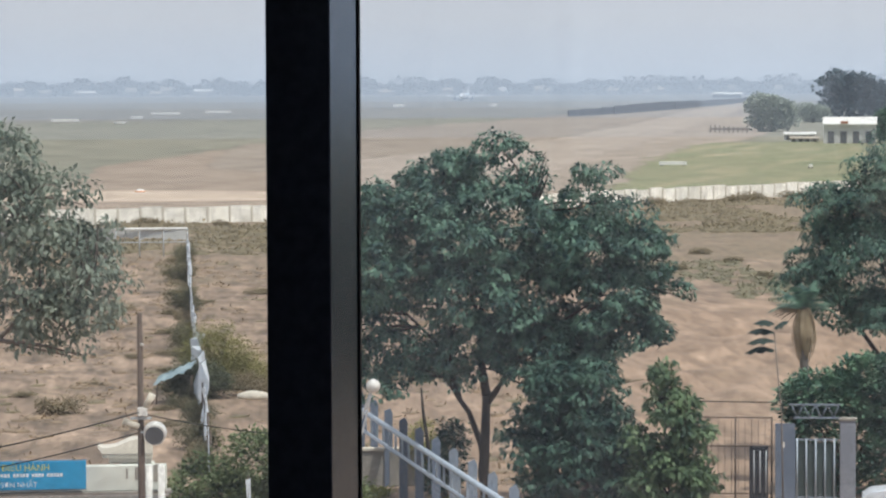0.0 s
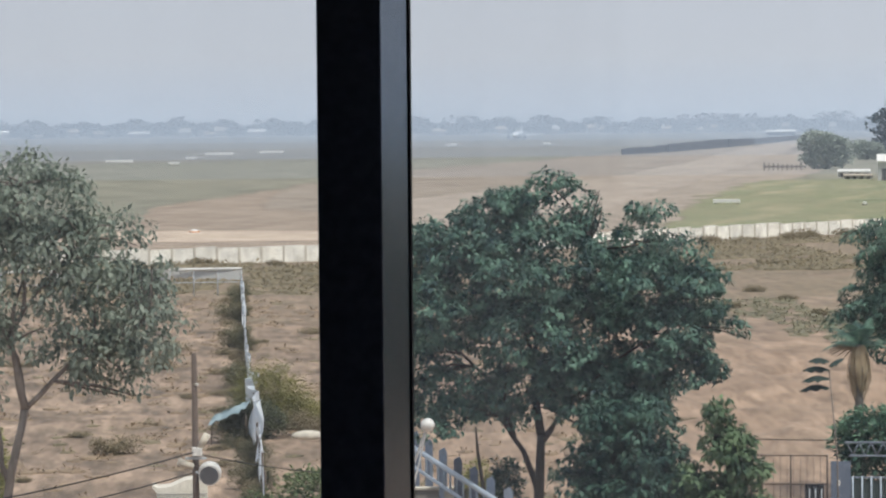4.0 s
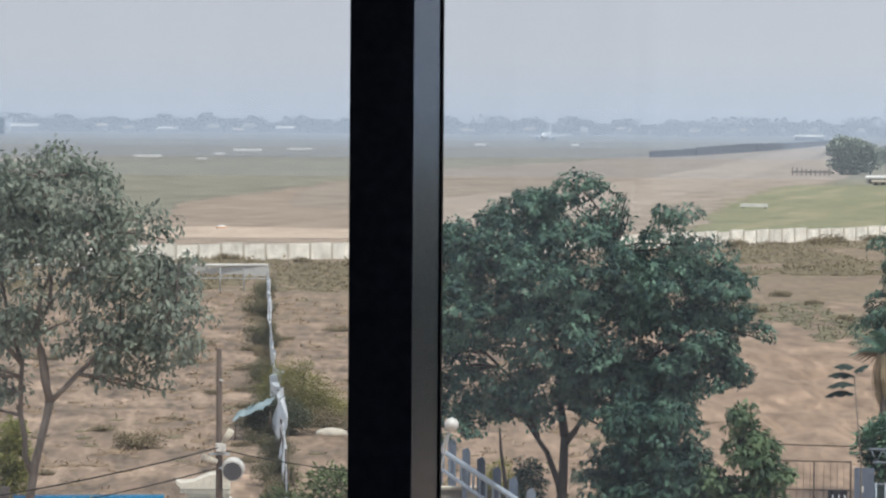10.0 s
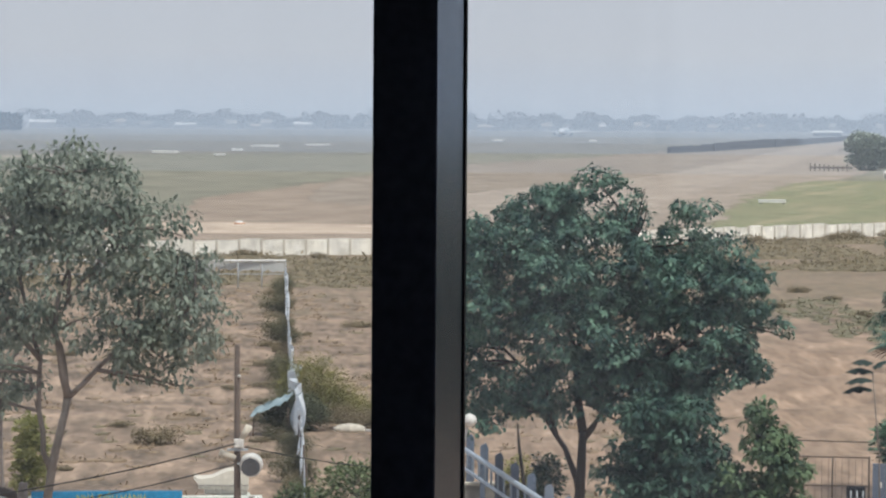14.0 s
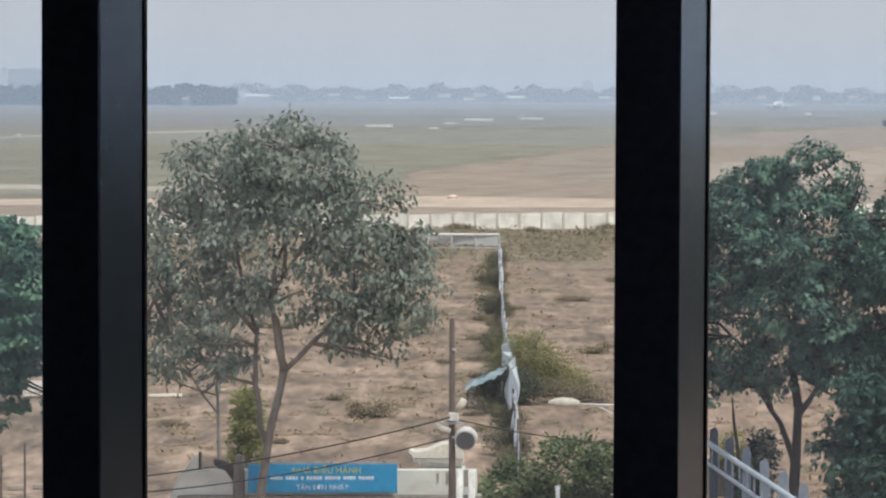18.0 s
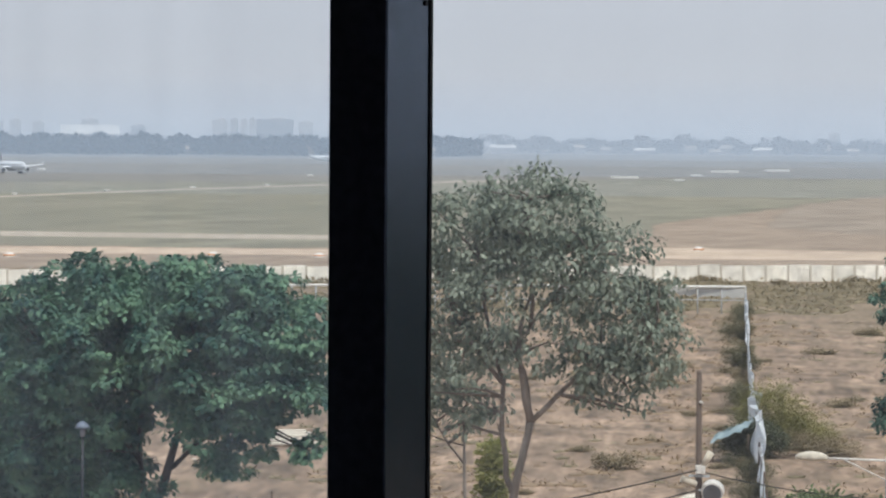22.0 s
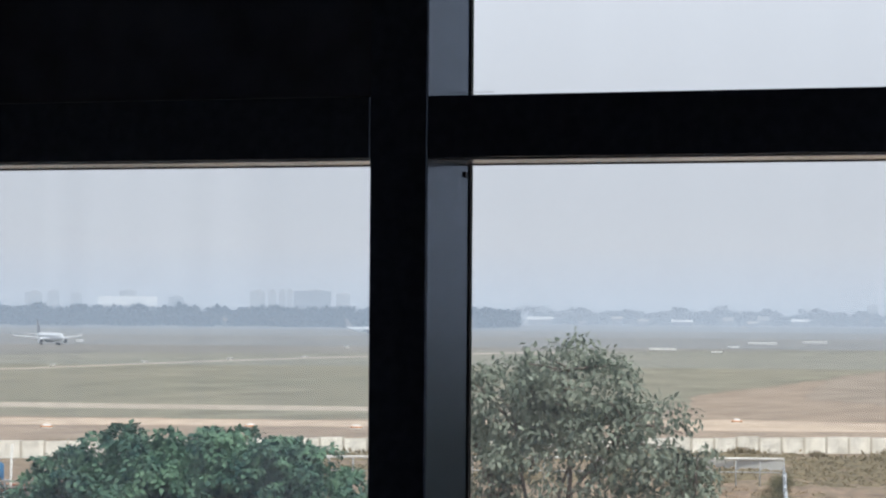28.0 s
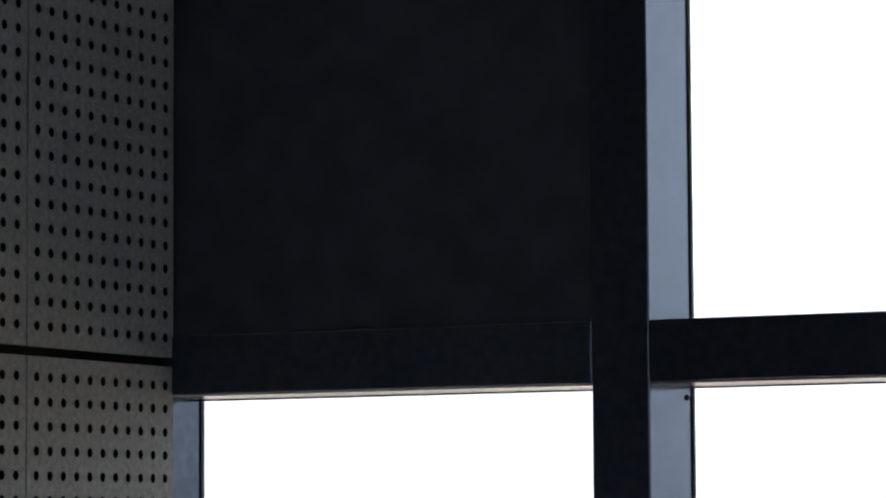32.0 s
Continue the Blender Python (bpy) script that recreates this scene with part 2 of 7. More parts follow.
def soft_sheet(name, outline, z, material, label, category, soft):
    """A flat patch on the ground that thins out past its outline over soft: degrees across, and a share of the distance. Outline: (degrees, distance)."""
    wide = np.array(soft)
    loop = np.array([(az, math.log(r)) for az, r in outline]) / wide
    lo, hi = loop.min(0) - 1.3, loop.max(0) + 1.3
    step = np.maximum(0.4, (hi - lo) / 110)
    gx, gy = (np.arange(lo[k], hi[k] + step[k], step[k]) for k in (0, 1))
    px, py = (g.ravel() for g in np.meshgrid(gx, gy, indexing="ij"))
    away, inside = np.full(px.shape, 1e9), np.zeros(px.shape, bool)
    for (ax, ay), (bx, by) in zip(loop, np.roll(loop, -1, 0)):
        ex, ey = bx - ax, by - ay
        f = np.clip(((px - ax) * ex + (py - ay) * ey) / (ex * ex + ey * ey), 0, 1)
        away = np.minimum(away, np.hypot(px - ax - f * ex, py - ay - f * ey))
        inside ^= ((ay > py) != (by > py)) & (px < ax + (py - ay) * ex / (ey if ey else 1e-9))
    edge = np.where(inside, 1.0, np.clip(1 - away, 0, 1))
    turn, far = np.radians(px * wide[0]), np.exp(py * wide[1])
    m = len(gy)
    cells = [(i * m + j, i * m + j + 1, (i + 1) * m + j + 1, (i + 1) * m + j) for i in range(len(gx) - 1) for j in range(m - 1)]
    cells = [c for c in cells if edge[list(c)].max() > 0]
    used = sorted({v for c in cells for v in c})
    at = {v: k for k, v in enumerate(used)}
    me = mesh_of(name, [(EYE.x - far[v] * math.sin(turn[v]), EYE.y + far[v] * math.cos(turn[v]), z) for v in used], [tuple(at[v] for v in c) for c in cells], worn(material))
    if me.polygons[0].normal.z < 0:
        me.flip_normals()
    me.attributes.new("edge", "FLOAT", "POINT").data.foreach_set("value", [float(edge[v]) for v in used])
    return tagged(new(name, me), label, category, kind="structure")


def sheet(name, outline, z, material, label, category="ground", rough=0.0, seed=1, step=12.0):
    """A flat patch on the ground with a wandering edge, as a structure."""
    pts, rnd = [], random.Random(seed)
    loop = [Vector((p[0], p[1])) for p in outline]
    for a, b in zip(loop, loop[1:] + loop[:1]):
        k = max(1, int((b - a).length / step)) if rough else 1
        k = min(k, 60)
        for i in range(k):
            q = a.lerp(b, i / k)
            if rough and i:
                q = q + Vector((rnd.uniform(-1, 1), rnd.uniform(-1, 1))) * rough
            pts.append((q.x, q.y, z))
    bm = bmesh.new()
    inner = [bm.verts.new(p) for p in pts]
    bm.faces.new(inner)
    bmesh.ops.triangulate(bm, faces=bm.faces[:])
    bm.normal_update()
    for f in bm.faces:
        if f.normal.z < 0:
            f.normal_flip()
    me = bpy.data.meshes.new(name)
    bm.to_mesh(me)
    bm.free()
    me.materials.append(material)
    return tagged(new(name, me), label, category, kind="structure")


# ---- materials ----
M_frame = mat("dark_anodised_frame", (0.072, 0.088, 0.122), (0.064, 0.079, 0.110), 0.4, rough=0.19, metal=0.5, fine=0.02)
M_frame.node_tree.nodes["Principled BSDF"].inputs["Specular Tint"].default_value = (0.78, 0.88, 1.0, 1)
M_strip = mat("satin_metal_strip", (0.78, 0.86, 0.98), (0.74, 0.82, 0.94), 0.4, rough=0.22, metal=1.0)
M_gasket = mat("black_gasket", (0.008, 0.008, 0.010), size=0.2, rough=0.8)
M_panel = mat("dark_spandrel_panel", (0.060, 0.067, 0.091), (0.053, 0.059, 0.080), 0.5, rough=0.6)
M_acoustic = mat("grey_acoustic_board", (0.48, 0.50, 0.465), (0.44, 0.46, 0.425), 0.5, rough=0.85, fine=0.01)
M_recess_shade = mat("black_groove", (0.012, 0.012, 0.012), size=0.3, rough=0.9)
M_room = mat("grey_room_paint", (0.80, 0.84, 0.90), (0.75, 0.79, 0.85), 1.5, rough=0.9)
M_carpet = mat("grey_carpet", (0.48, 0.52, 0.58), (0.42, 0.46, 0.52), 0.6, rough=1.0, fine=0.01)
M_facade = mat("pale_facade_render", (0.5, 0.48, 0.45), (0.42, 0.41, 0.39), 3.0, rough=0.85)
M_bark_grey = mat("grey_bark", (0.27, 0.235, 0.21), (0.15, 0.13, 0.115), 0.5, rough=0.9, bump=0.02, fine=0.08, stretch=(1, 1, 0.3))
M_bark_dark = mat("dark_bark", (0.075, 0.062, 0.055), (0.035, 0.03, 0.028), 0.5, rough=0.9, bump=0.02, fine=0.08, stretch=(1, 1, 0.3))
M_leaf_grey = leaf_mat("grey_green_leaves", (0.110, 0.148, 0.122), (0.455, 0.52, 0.432), 0.7, 0.32)
M_leaf_dark = leaf_mat("dark_green_leaves", (0.018, 0.050, 0.055), (0.27, 0.46, 0.335), 0.55, 0.16, 0.14, 0.16)
M_leaf_mid = leaf_mat("mid_green_leaves", (0.034, 0.090, 0.082), (0.29, 0.49, 0.30), 0.9, 0.18, 0.10, 0.12)
M_leaf_low = leaf_mat("olive_dark_leaves", (0.016, 0.046, 0.046), (0.150, 0.270, 0.190), 0.6, 0.18, 0.12, 0.16)
M_leaf_fresh = leaf_mat("fresh_green_leaves", (0.036, 0.074, 0.050), (0.25, 0.36, 0.19), 0.7)
M_leaf_hedge = leaf_mat("olive_green_thicket_leaves", (0.055, 0.085, 0.045), (0.32, 0.39, 0.20), 0.7, 0.25)
M_leaf_yel = leaf_mat("yellow_green_leaves", (0.27, 0.285, 0.10), (0.50, 0.50, 0.235), 0.8, 0.5)
M_leaf_scrub = leaf_mat("scrub_leaves", (0.22, 0.19, 0.12), (0.44, 0.37, 0.25), 0.9, 0.4)
M_leaf_yelscrub = leaf_mat("yellow_olive_leaves", (0.16, 0.165, 0.045), (0.42, 0.41, 0.15), 0.9)
M_leaf_olive = leaf_mat("dark_olive_leaves", (0.115, 0.118, 0.072), (0.29, 0.275, 0.175), 0.9, 0.4)
M_leaf_vine = leaf_mat("dull_green_creeper", (0.075, 0.092, 0.062), (0.21, 0.23, 0.145), 0.8, 0.3)
# the blue of these leaves carries part of the distance haze
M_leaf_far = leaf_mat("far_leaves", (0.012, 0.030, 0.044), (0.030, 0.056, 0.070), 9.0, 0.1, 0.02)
M_leaf_weed = leaf_mat("dull_green_weeds", (0.20, 0.185, 0.12), (0.285, 0.265, 0.172), 2.0)
M_banana = mat("dark_broad_leaf", (0.030, 0.052, 0.046), (0.022, 0.038, 0.034), 0.4, rough=0.6, spec=0.15)
M_skirt = leaf_mat("straw_palm_skirt", (0.34, 0.26, 0.165), (0.60, 0.49, 0.34), 0.5, 0.2)
M_dry = leaf_mat("dry_straw", (0.26, 0.20, 0.14), (0.55, 0.43, 0.30), 3.0)


def soil_mat():
    """Bare reddish earth, mottled with dry turf, greyer scrub land farther off and paler sand on the open side."""
    m = mat("dry_grass_soil", (0.435, 0.320, 0.240), (0.155, 0.119, 0.091), 1.5, rough=0.95, fine=0.36, bump=0.03, c=(0.300, 0.221, 0.165), stretch=(1, 0.4, 1), wide=6.0)
    n, l = m.node_tree.nodes, m.node_tree.links
    bs = n["Principled BSDF"]
    furrow = n["Mapping"]
    furrow.vector_type = "TEXTURE"
    furrow.inputs["Scale"].default_value, furrow.inputs["Rotation"].default_value = (1, 4.5, 1), (0, 0, 0.3)
    col = bs.inputs["Base Color"].links[0].from_socket
    geo = n.new("ShaderNodeNewGeometry")
    xyz = n.new("ShaderNodeSeparateXYZ")
    l.new(geo.outputs["Position"], xyz.inputs[0])
    patch = n.new("ShaderNodeTexNoise")
    patch.inputs["Scale"].default_value, patch.inputs["Detail"].default_value, patch.inputs["Roughness"].default_value = 0.09, 7.0, 0.68
    l.new(geo.outputs["Position"], patch.inputs["Vector"])

    def ease(sock, lo, hi, a, b):
        r = n.new("ShaderNodeMapRange")
        r.interpolation_type = "SMOOTHSTEP"
        for k, v in zip(("From Min", "From Max", "To Min", "To Max"), (lo, hi, a, b)):
            r.inputs[k].default_value = v
        l.new(sock, r.inputs["Value"])
        return r.outputs[0]

    def join(op, a, b):
        q = n.new("ShaderNodeMath")
        q.operation = op
        l.new(a, q.inputs[0])
        l.new(b, q.inputs[1]) if hasattr(b, "node") else setattr(q.inputs[1], "default_value", b)
        return q.outputs[0]

    def blend(col, fac, tint):
        q = n.new("ShaderNodeMix")
        q.data_type = "RGBA"
        l.new(fac, q.inputs["Factor"])
        l.new(col, q.inputs["A"])
        q.inputs["B"].default_value = rgb(tint)
        return q.outputs["Result"]

    turf = ease(join("ADD", patch.outputs["Fac"], ease(xyz.outputs["Y"], 165, 285, -0.10, 0.13)), 0.44, 0.64, 0.0, 0.75)
    col = blend(col, turf, (0.235, 0.188, 0.130))
    sand = join("MULTIPLY", ease(xyz.outputs["X"], -42, -22, 0.0, 0.45), ease(xyz.outputs["Y"], 190, 225, 1.0, 0.0))
    col = blend(col, sand, (0.405, 0.278, 0.195))
    # scuffs, clods and worn patches a step or two across
    clod = n.new("ShaderNodeTexNoise")
    clod.inputs["Scale"].default_value, clod.inputs["Detail"].default_value, clod.inputs["Roughness"].default_value = 1.9, 5.0, 0.75
    mp = n.new("ShaderNodeMapping")
    mp.vector_type = "TEXTURE"
    mp.inputs["Scale"].default_value = (1, 5, 1)
    mp.inputs["Rotation"].default_value = (0, 0, 0.3)
    l.new(geo.outputs["Position"], mp.inputs["Vector"])
    l.new(mp.outputs[0], clod.inputs["Vector"])
    sc = n.new("ShaderNodeVectorMath")
    sc.operation = "SCALE"
    l.new(col, sc.inputs[0])
    l.new(ease(clod.outputs["Fac"], 0.36, 0.64, 0.74, 1.20), sc.inputs["Scale"])
    l.new(sc.outputs[0], bs.inputs["Base Color"])
    return m


M_soil = soil_mat()
M_airgrass = mat("airfield_grass", (0.255, 0.242, 0.190), (0.205, 0.203, 0.158), 60.0, rough=0.95, fine=9.0, stretch=(1, 0.35, 1))
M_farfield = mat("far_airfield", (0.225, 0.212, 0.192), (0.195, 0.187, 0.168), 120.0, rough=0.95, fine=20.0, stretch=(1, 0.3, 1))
M_dirt = mat("pale_dirt", (0.58, 0.47, 0.375), (0.49, 0.395, 0.315), 30.0, rough=0.95, fine=4.0)
M_track = mat("greyish_dirt_track", (0.405, 0.342, 0.29), (0.345, 0.292, 0.246), 40.0, rough=0.95, fine=5.0, stretch=(1, 0.4, 1))
M_palepave = mat("pale_concrete_strip", (0.47, 0.42, 0.355), (0.40, 0.355, 0.30), 20.0, rough=0.9, fine=2.5)
M_brown = mat("brown_earth", (0.345, 0.275, 0.218), (0.29, 0.232, 0.184), 35.0, rough=0.95, fine=5.0, stretch=(1, 0.4, 1))
M_lawn = mat("green_lawn", (0.205, 0.232, 0.128), (0.18, 0.205, 0.115), 22.0, rough=0.95, fine=3.0, c=(0.25, 0.245, 0.150))
lawn_n, lawn_l = M_lawn.node_tree.nodes, M_lawn.node_tree.links
lw_geo, lw_map, lw_tex, lw_mr, lw_mix = [lawn_n.new(k) for k in ("ShaderNodeNewGeometry", "ShaderNodeMapping", "ShaderNodeTexNoise", "ShaderNodeMapRange", "ShaderNodeMix")]
lw_map.inputs["Rotation"].default_value, lw_map.inputs["Scale"].default_value = (0, 0, 0.22), (0.16, 0.022, 1)
lw_tex.inputs["Detail"].default_value = 5.0
lw_tex.inputs["Scale"].default_value = 1.0
lw_mr.inputs["From Min"].default_value, lw_mr.inputs["From Max"].default_value, lw_mr.inputs["To Max"].default_value = 0.50, 0.74, 0.85
lw_mix.data_type = "RGBA"
lw_mix.inputs["B"].default_value = (0.40, 0.34, 0.225, 1)
lawn_l.new(lw_geo.outputs["Position"], lw_map.inputs["Vector"])
lawn_l.new(lw_map.outputs[0], lw_tex.inputs["Vector"])
lawn_l.new(lw_tex.outputs["Fac"], lw_mr.inputs["Value"])
lawn_l.new(lw_mr.outputs[0], lw_mix.inputs["Factor"])
lawn_l.new(lawn_n["Principled BSDF"].inputs["Base Color"].links[0].from_socket, lw_mix.inputs["A"])
lawn_l.new(lw_mix.outputs["Result"], lawn_n["Principled BSDF"].inputs["Base Color"])
M_walling = mat("cream_wall_panel", (0.95, 0.93, 0.87), (0.86, 0.83, 0.75), 1.6, rough=0.9, objrand=0.10, fine=1.1)
M_white = mat("white_paint", (0.80, 0.80, 0.78), (0.70, 0.70, 0.68), 1.0, rough=0.5)
M_cream = mat("cream_render", (0.68, 0.64, 0.55), (0.55, 0.51, 0.44), 0.8, rough=0.85)
M_whitewash = mat("old_whitewash", (0.80, 0.76, 0.68), (0.68, 0.64, 0.56), 0.5, rough=0.85, fine=0.06)
M_mint = mat("pale_mint_wash", (0.74, 0.77, 0.72), (0.66, 0.69, 0.65), 0.9, rough=0.85, fine=0.6)
M_steelblue = mat("blue_grey_steel", (0.20, 0.25, 0.32), (0.26, 0.30, 0.36), 0.6, rough=0.5, fine=0.1)
M_slate = mat("slate_blue_steel", (0.135, 0.175, 0.245), (0.175, 0.215, 0.29), 0.6, rough=0.5)
M_railblue = mat("pale_blue_rail_paint", (0.46, 0.54, 0.64), (0.40, 0.47, 0.55), 0.6, rough=0.45)
M_mesh = mat("pale_grey_mesh_sheet", (0.58, 0.59, 0.58), (0.48, 0.49, 0.49), 0.8, rough=0.7)
M_tussock = leaf_mat("brown_tussock", (0.25, 0.185, 0.125), (0.46, 0.345, 0.235), 1.2)
M_dryfield = mat("dry_grey_brown_field", (0.32, 0.27, 0.222), (0.27, 0.225, 0.185), 50.0, rough=0.95, fine=8.0, stretch=(1, 0.35, 1))
M_verge = mat("pinkish_dry_verge", (0.37, 0.31, 0.258), (0.31, 0.262, 0.216), 30.0, rough=0.95, fine=6.0, stretch=(1, 0.35, 1))
# haze is put into the next two leaf colours: bluer, and much paler
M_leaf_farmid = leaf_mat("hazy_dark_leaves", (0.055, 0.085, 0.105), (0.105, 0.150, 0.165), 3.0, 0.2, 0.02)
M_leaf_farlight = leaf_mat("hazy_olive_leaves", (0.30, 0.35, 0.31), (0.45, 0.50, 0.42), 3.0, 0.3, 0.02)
M_galv = mat("weathered_galvanised_pipe", (0.55, 0.60, 0.64), (0.42, 0.46, 0.5), 1.0, rough=0.5)
M_concrete = mat("grey_concrete", (0.36, 0.34, 0.31), (0.26, 0.25, 0.23), 1.2, rough=0.9, fine=0.15)
M_bluepost = mat("blue_grey_painted_post", (0.27, 0.29, 0.34), (0.22, 0.24, 0.29), 0.8, rough=0.8)
M_pole = mat("weathered_brown_pole", (0.16, 0.12, 0.10), (0.10, 0.08, 0.07), 0.6, rough=0.85)
M_blue = mat("blue_sign_paint", (0.03, 0.32, 0.62), (0.03, 0.28, 0.55), 0.8, rough=0.45)
M_signyellow = mat("yellow_lettering", (0.62, 0.66, 0.20), size=0.4, rough=0.5)
M_signwhite = mat("pale_lettering", (0.74, 0.84, 0.92), size=0.4, rough=0.5)
M_tarp = mat("faded_blue_tarpaulin", (0.66, 0.78, 0.90), (0.82, 0.88, 0.93), 0.7, rough=0.55)
M_teal_tarp = mat("dull_teal_tarpaulin", (0.16, 0.24, 0.27), (0.36, 0.46, 0.50), 0.6, rough=0.6)
M_cable = mat("black_cable", (0.02, 0.02, 0.022), size=0.5, rough=0.6)
M_greypl = mat("grey_plastic", (0.15, 0.16, 0.18), (0.11, 0.12, 0.135), 0.3, rough=0.5)
M_darkhedge = mat("dark_blast_screen", (0.10, 0.10, 0.118), (0.075, 0.077, 0.092), 6.0, rough=0.9)
M_city = mat("pale_tower_render", (0.62, 0.62, 0.62), (0.52, 0.52, 0.53), 30.0, rough=0.9)
M_cityglass = mat("blue_tower_glass", (0.10, 0.15, 0.20), (0.08, 0.12, 0.17), 20.0, rough=0.3)
M_planewhite = mat("white_aircraft_paint", (0.78, 0.83, 0.90), (0.73, 0.78, 0.85), 5.0, rough=0.3, spec=0.5)
M_planegrey = mat("grey_aircraft_belly", (0.34, 0.36, 0.40), (0.30, 0.32, 0.36), 5.0, rough=0.4)
M_planedark = mat("dark_aircraft_trim", (0.03, 0.035, 0.045), size=2.0, rough=0.4)
M_tyre = mat("black_tyre_rubber", (0.02, 0.02, 0.02), size=0.4, rough=0.9)
M_teal = mat("teal_tail_paint", (0.03, 0.30, 0.36), size=2.0, rough=0.4)
M_roofred = mat("weathered_red_roof", (0.42, 0.20, 0.14), (0.35, 0.17, 0.12), 3.0, rough=0.8)
M_tankblue = mat("blue_plastic_tank", (0.07, 0.22, 0.43), size=0.6, rough=0.5)

M_glass = bpy.data.materials.new("window_glass")
M_glass.use_nodes = True
gn, gl = M_glass.node_tree.nodes, M_glass.node_tree.links
gn.remove(gn["Principled BSDF"])
g_t, g_g, g_f, g_m = gn.new("ShaderNodeBsdfTransparent"), gn.new("ShaderNodeBsdfGlossy"), gn.new("ShaderNodeFresnel"), gn.new("ShaderNodeMixShader")
g_t.inputs[0].default_value = (0.97, 0.985, 0.99, 1)
g_g.inputs["Roughness"].default_value = 0.02
g_f.inputs["IOR"].default_value = 1.35
gl.new(g_f.outputs[0], g_m.inputs[0])
gl.new(g_t.outputs[0], g_m.inputs[1])
gl.new(g_g.outputs[0], g_m.inputs[2])
# a thin film of dust on the glass, streaked downwards, lets daylight glow through
g_d, g_x, g_n, g_p, g_r, g_geo = gn.new("ShaderNodeBsdfTranslucent"), gn.new("ShaderNodeMixShader"), gn.new("ShaderNodeTexNoise"), gn.new("ShaderNodeMapping"), gn.new("ShaderNodeMapRange"), gn.new("ShaderNodeNewGeometry")
g_d.inputs[0].default_value = (0.70, 0.77, 0.87, 1)
g_p.inputs["Scale"].default_value = (9, 9, 0.7)
g_n.inputs["Scale"].default_value, g_n.inputs["Detail"].default_value = 1.0, 5.0
g_r.inputs["From Min"].default_value, g_r.inputs["From Max"].default_value = 0.35, 0.65
g_r.inputs["To Min"].default_value, g_r.inputs["To Max"].default_value = 0.024, 0.046
gl.new(g_geo.outputs["Position"], g_p.inputs["Vector"])
gl.new(g_p.outputs[0], g_n.inputs["Vector"])
gl.new(g_n.outputs["Fac"], g_r.inputs["Value"])
gl.new(g_r.outputs[0], g_x.inputs[0])
gl.new(g_m.outputs[0], g_x.inputs[1])
gl.new(g_d.outputs[0], g_x.inputs[2])
gl.new(g_x.outputs[0], gn["Material Output"].inputs["Surface"])

M_glass_dusty = M_glass.copy()
M_glass_dusty.name = "dusty_window_glass"
dn = M_glass_dusty.node_tree.nodes
dn[g_r.name].inputs["To Min"].default_value, dn[g_r.name].inputs["To Max"].default_value = 0.032, 0.076
dn[g_p.name].inputs["Scale"].default_value = (14, 14, 0.35)
dn[g_d.name].inputs[0].default_value = (0.60, 0.72, 0.86, 1)


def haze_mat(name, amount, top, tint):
    """See-through sheet that emits the haze colour itself, thinning out towards `top` metres."""
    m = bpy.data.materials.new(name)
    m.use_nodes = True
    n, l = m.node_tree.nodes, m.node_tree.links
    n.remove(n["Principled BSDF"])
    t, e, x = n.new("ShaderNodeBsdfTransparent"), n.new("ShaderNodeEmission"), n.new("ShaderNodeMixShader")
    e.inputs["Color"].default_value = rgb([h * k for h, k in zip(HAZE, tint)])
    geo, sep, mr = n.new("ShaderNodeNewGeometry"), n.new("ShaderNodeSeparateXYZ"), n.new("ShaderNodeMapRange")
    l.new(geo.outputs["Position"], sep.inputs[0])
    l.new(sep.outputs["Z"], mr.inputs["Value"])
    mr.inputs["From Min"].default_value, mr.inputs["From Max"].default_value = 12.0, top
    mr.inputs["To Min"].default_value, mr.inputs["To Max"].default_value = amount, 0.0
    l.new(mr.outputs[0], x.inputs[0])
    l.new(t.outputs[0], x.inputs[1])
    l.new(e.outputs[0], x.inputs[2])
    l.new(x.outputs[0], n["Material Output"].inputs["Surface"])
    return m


# ---- the window: mullions 0.84 m apart, a transom, panes ----
W, D, PITCH = 0.09, 0.17, 0.8415
MX = [-2.643 + PITCH * k for k in range(8)]        # left faces of the mullions
TZ, TH = 14.2155, 0.089                              # the transom's underside and height
Z_SILL, Z_HEAD = 12.75, 15.35
window = thing("window_1", (0, 0, Z_SILL), "dark anodised aluminium window wall with clear panes", "window", kind="structure")


def wpart(name, bm, material, label=""):
    ob = part(name, bm, material, window, label)
    ob.matrix_parent_inverse = window.matrix_world.inverted()
    return ob


for k, x in enumerate(MX):
    wpart("mullion", box((W, D - 0.012, Z_HEAD - Z_SILL), (x + W / 2, (D - 0.012) / 2, (Z_HEAD + Z_SILL) / 2), 0.0025), M_frame)
    wpart("gasket", box((W + 0.004, 0.011, Z_HEAD - Z_SILL), (x + W / 2, D - 0.006, (Z_HEAD + Z_SILL) / 2)), M_gasket, "black rubber gasket")
wpart("glazing_clip", tube([(MX[1] + W, 0.150, 14.319), (MX[1] + W + 0.018, 0.151, 14.319), (MX[1] + W + 0.042, 0.151, 14.319)], 0.0004, 6), M_greypl, "thin dark wire clip on the glass")
wpart("screw_cap", tube([(MX[1] + W - 0.001, 0.142, 14.197), (MX[1] + W + 0.0025, 0.142, 14.197)], 0.0045, 10), M_gasket)
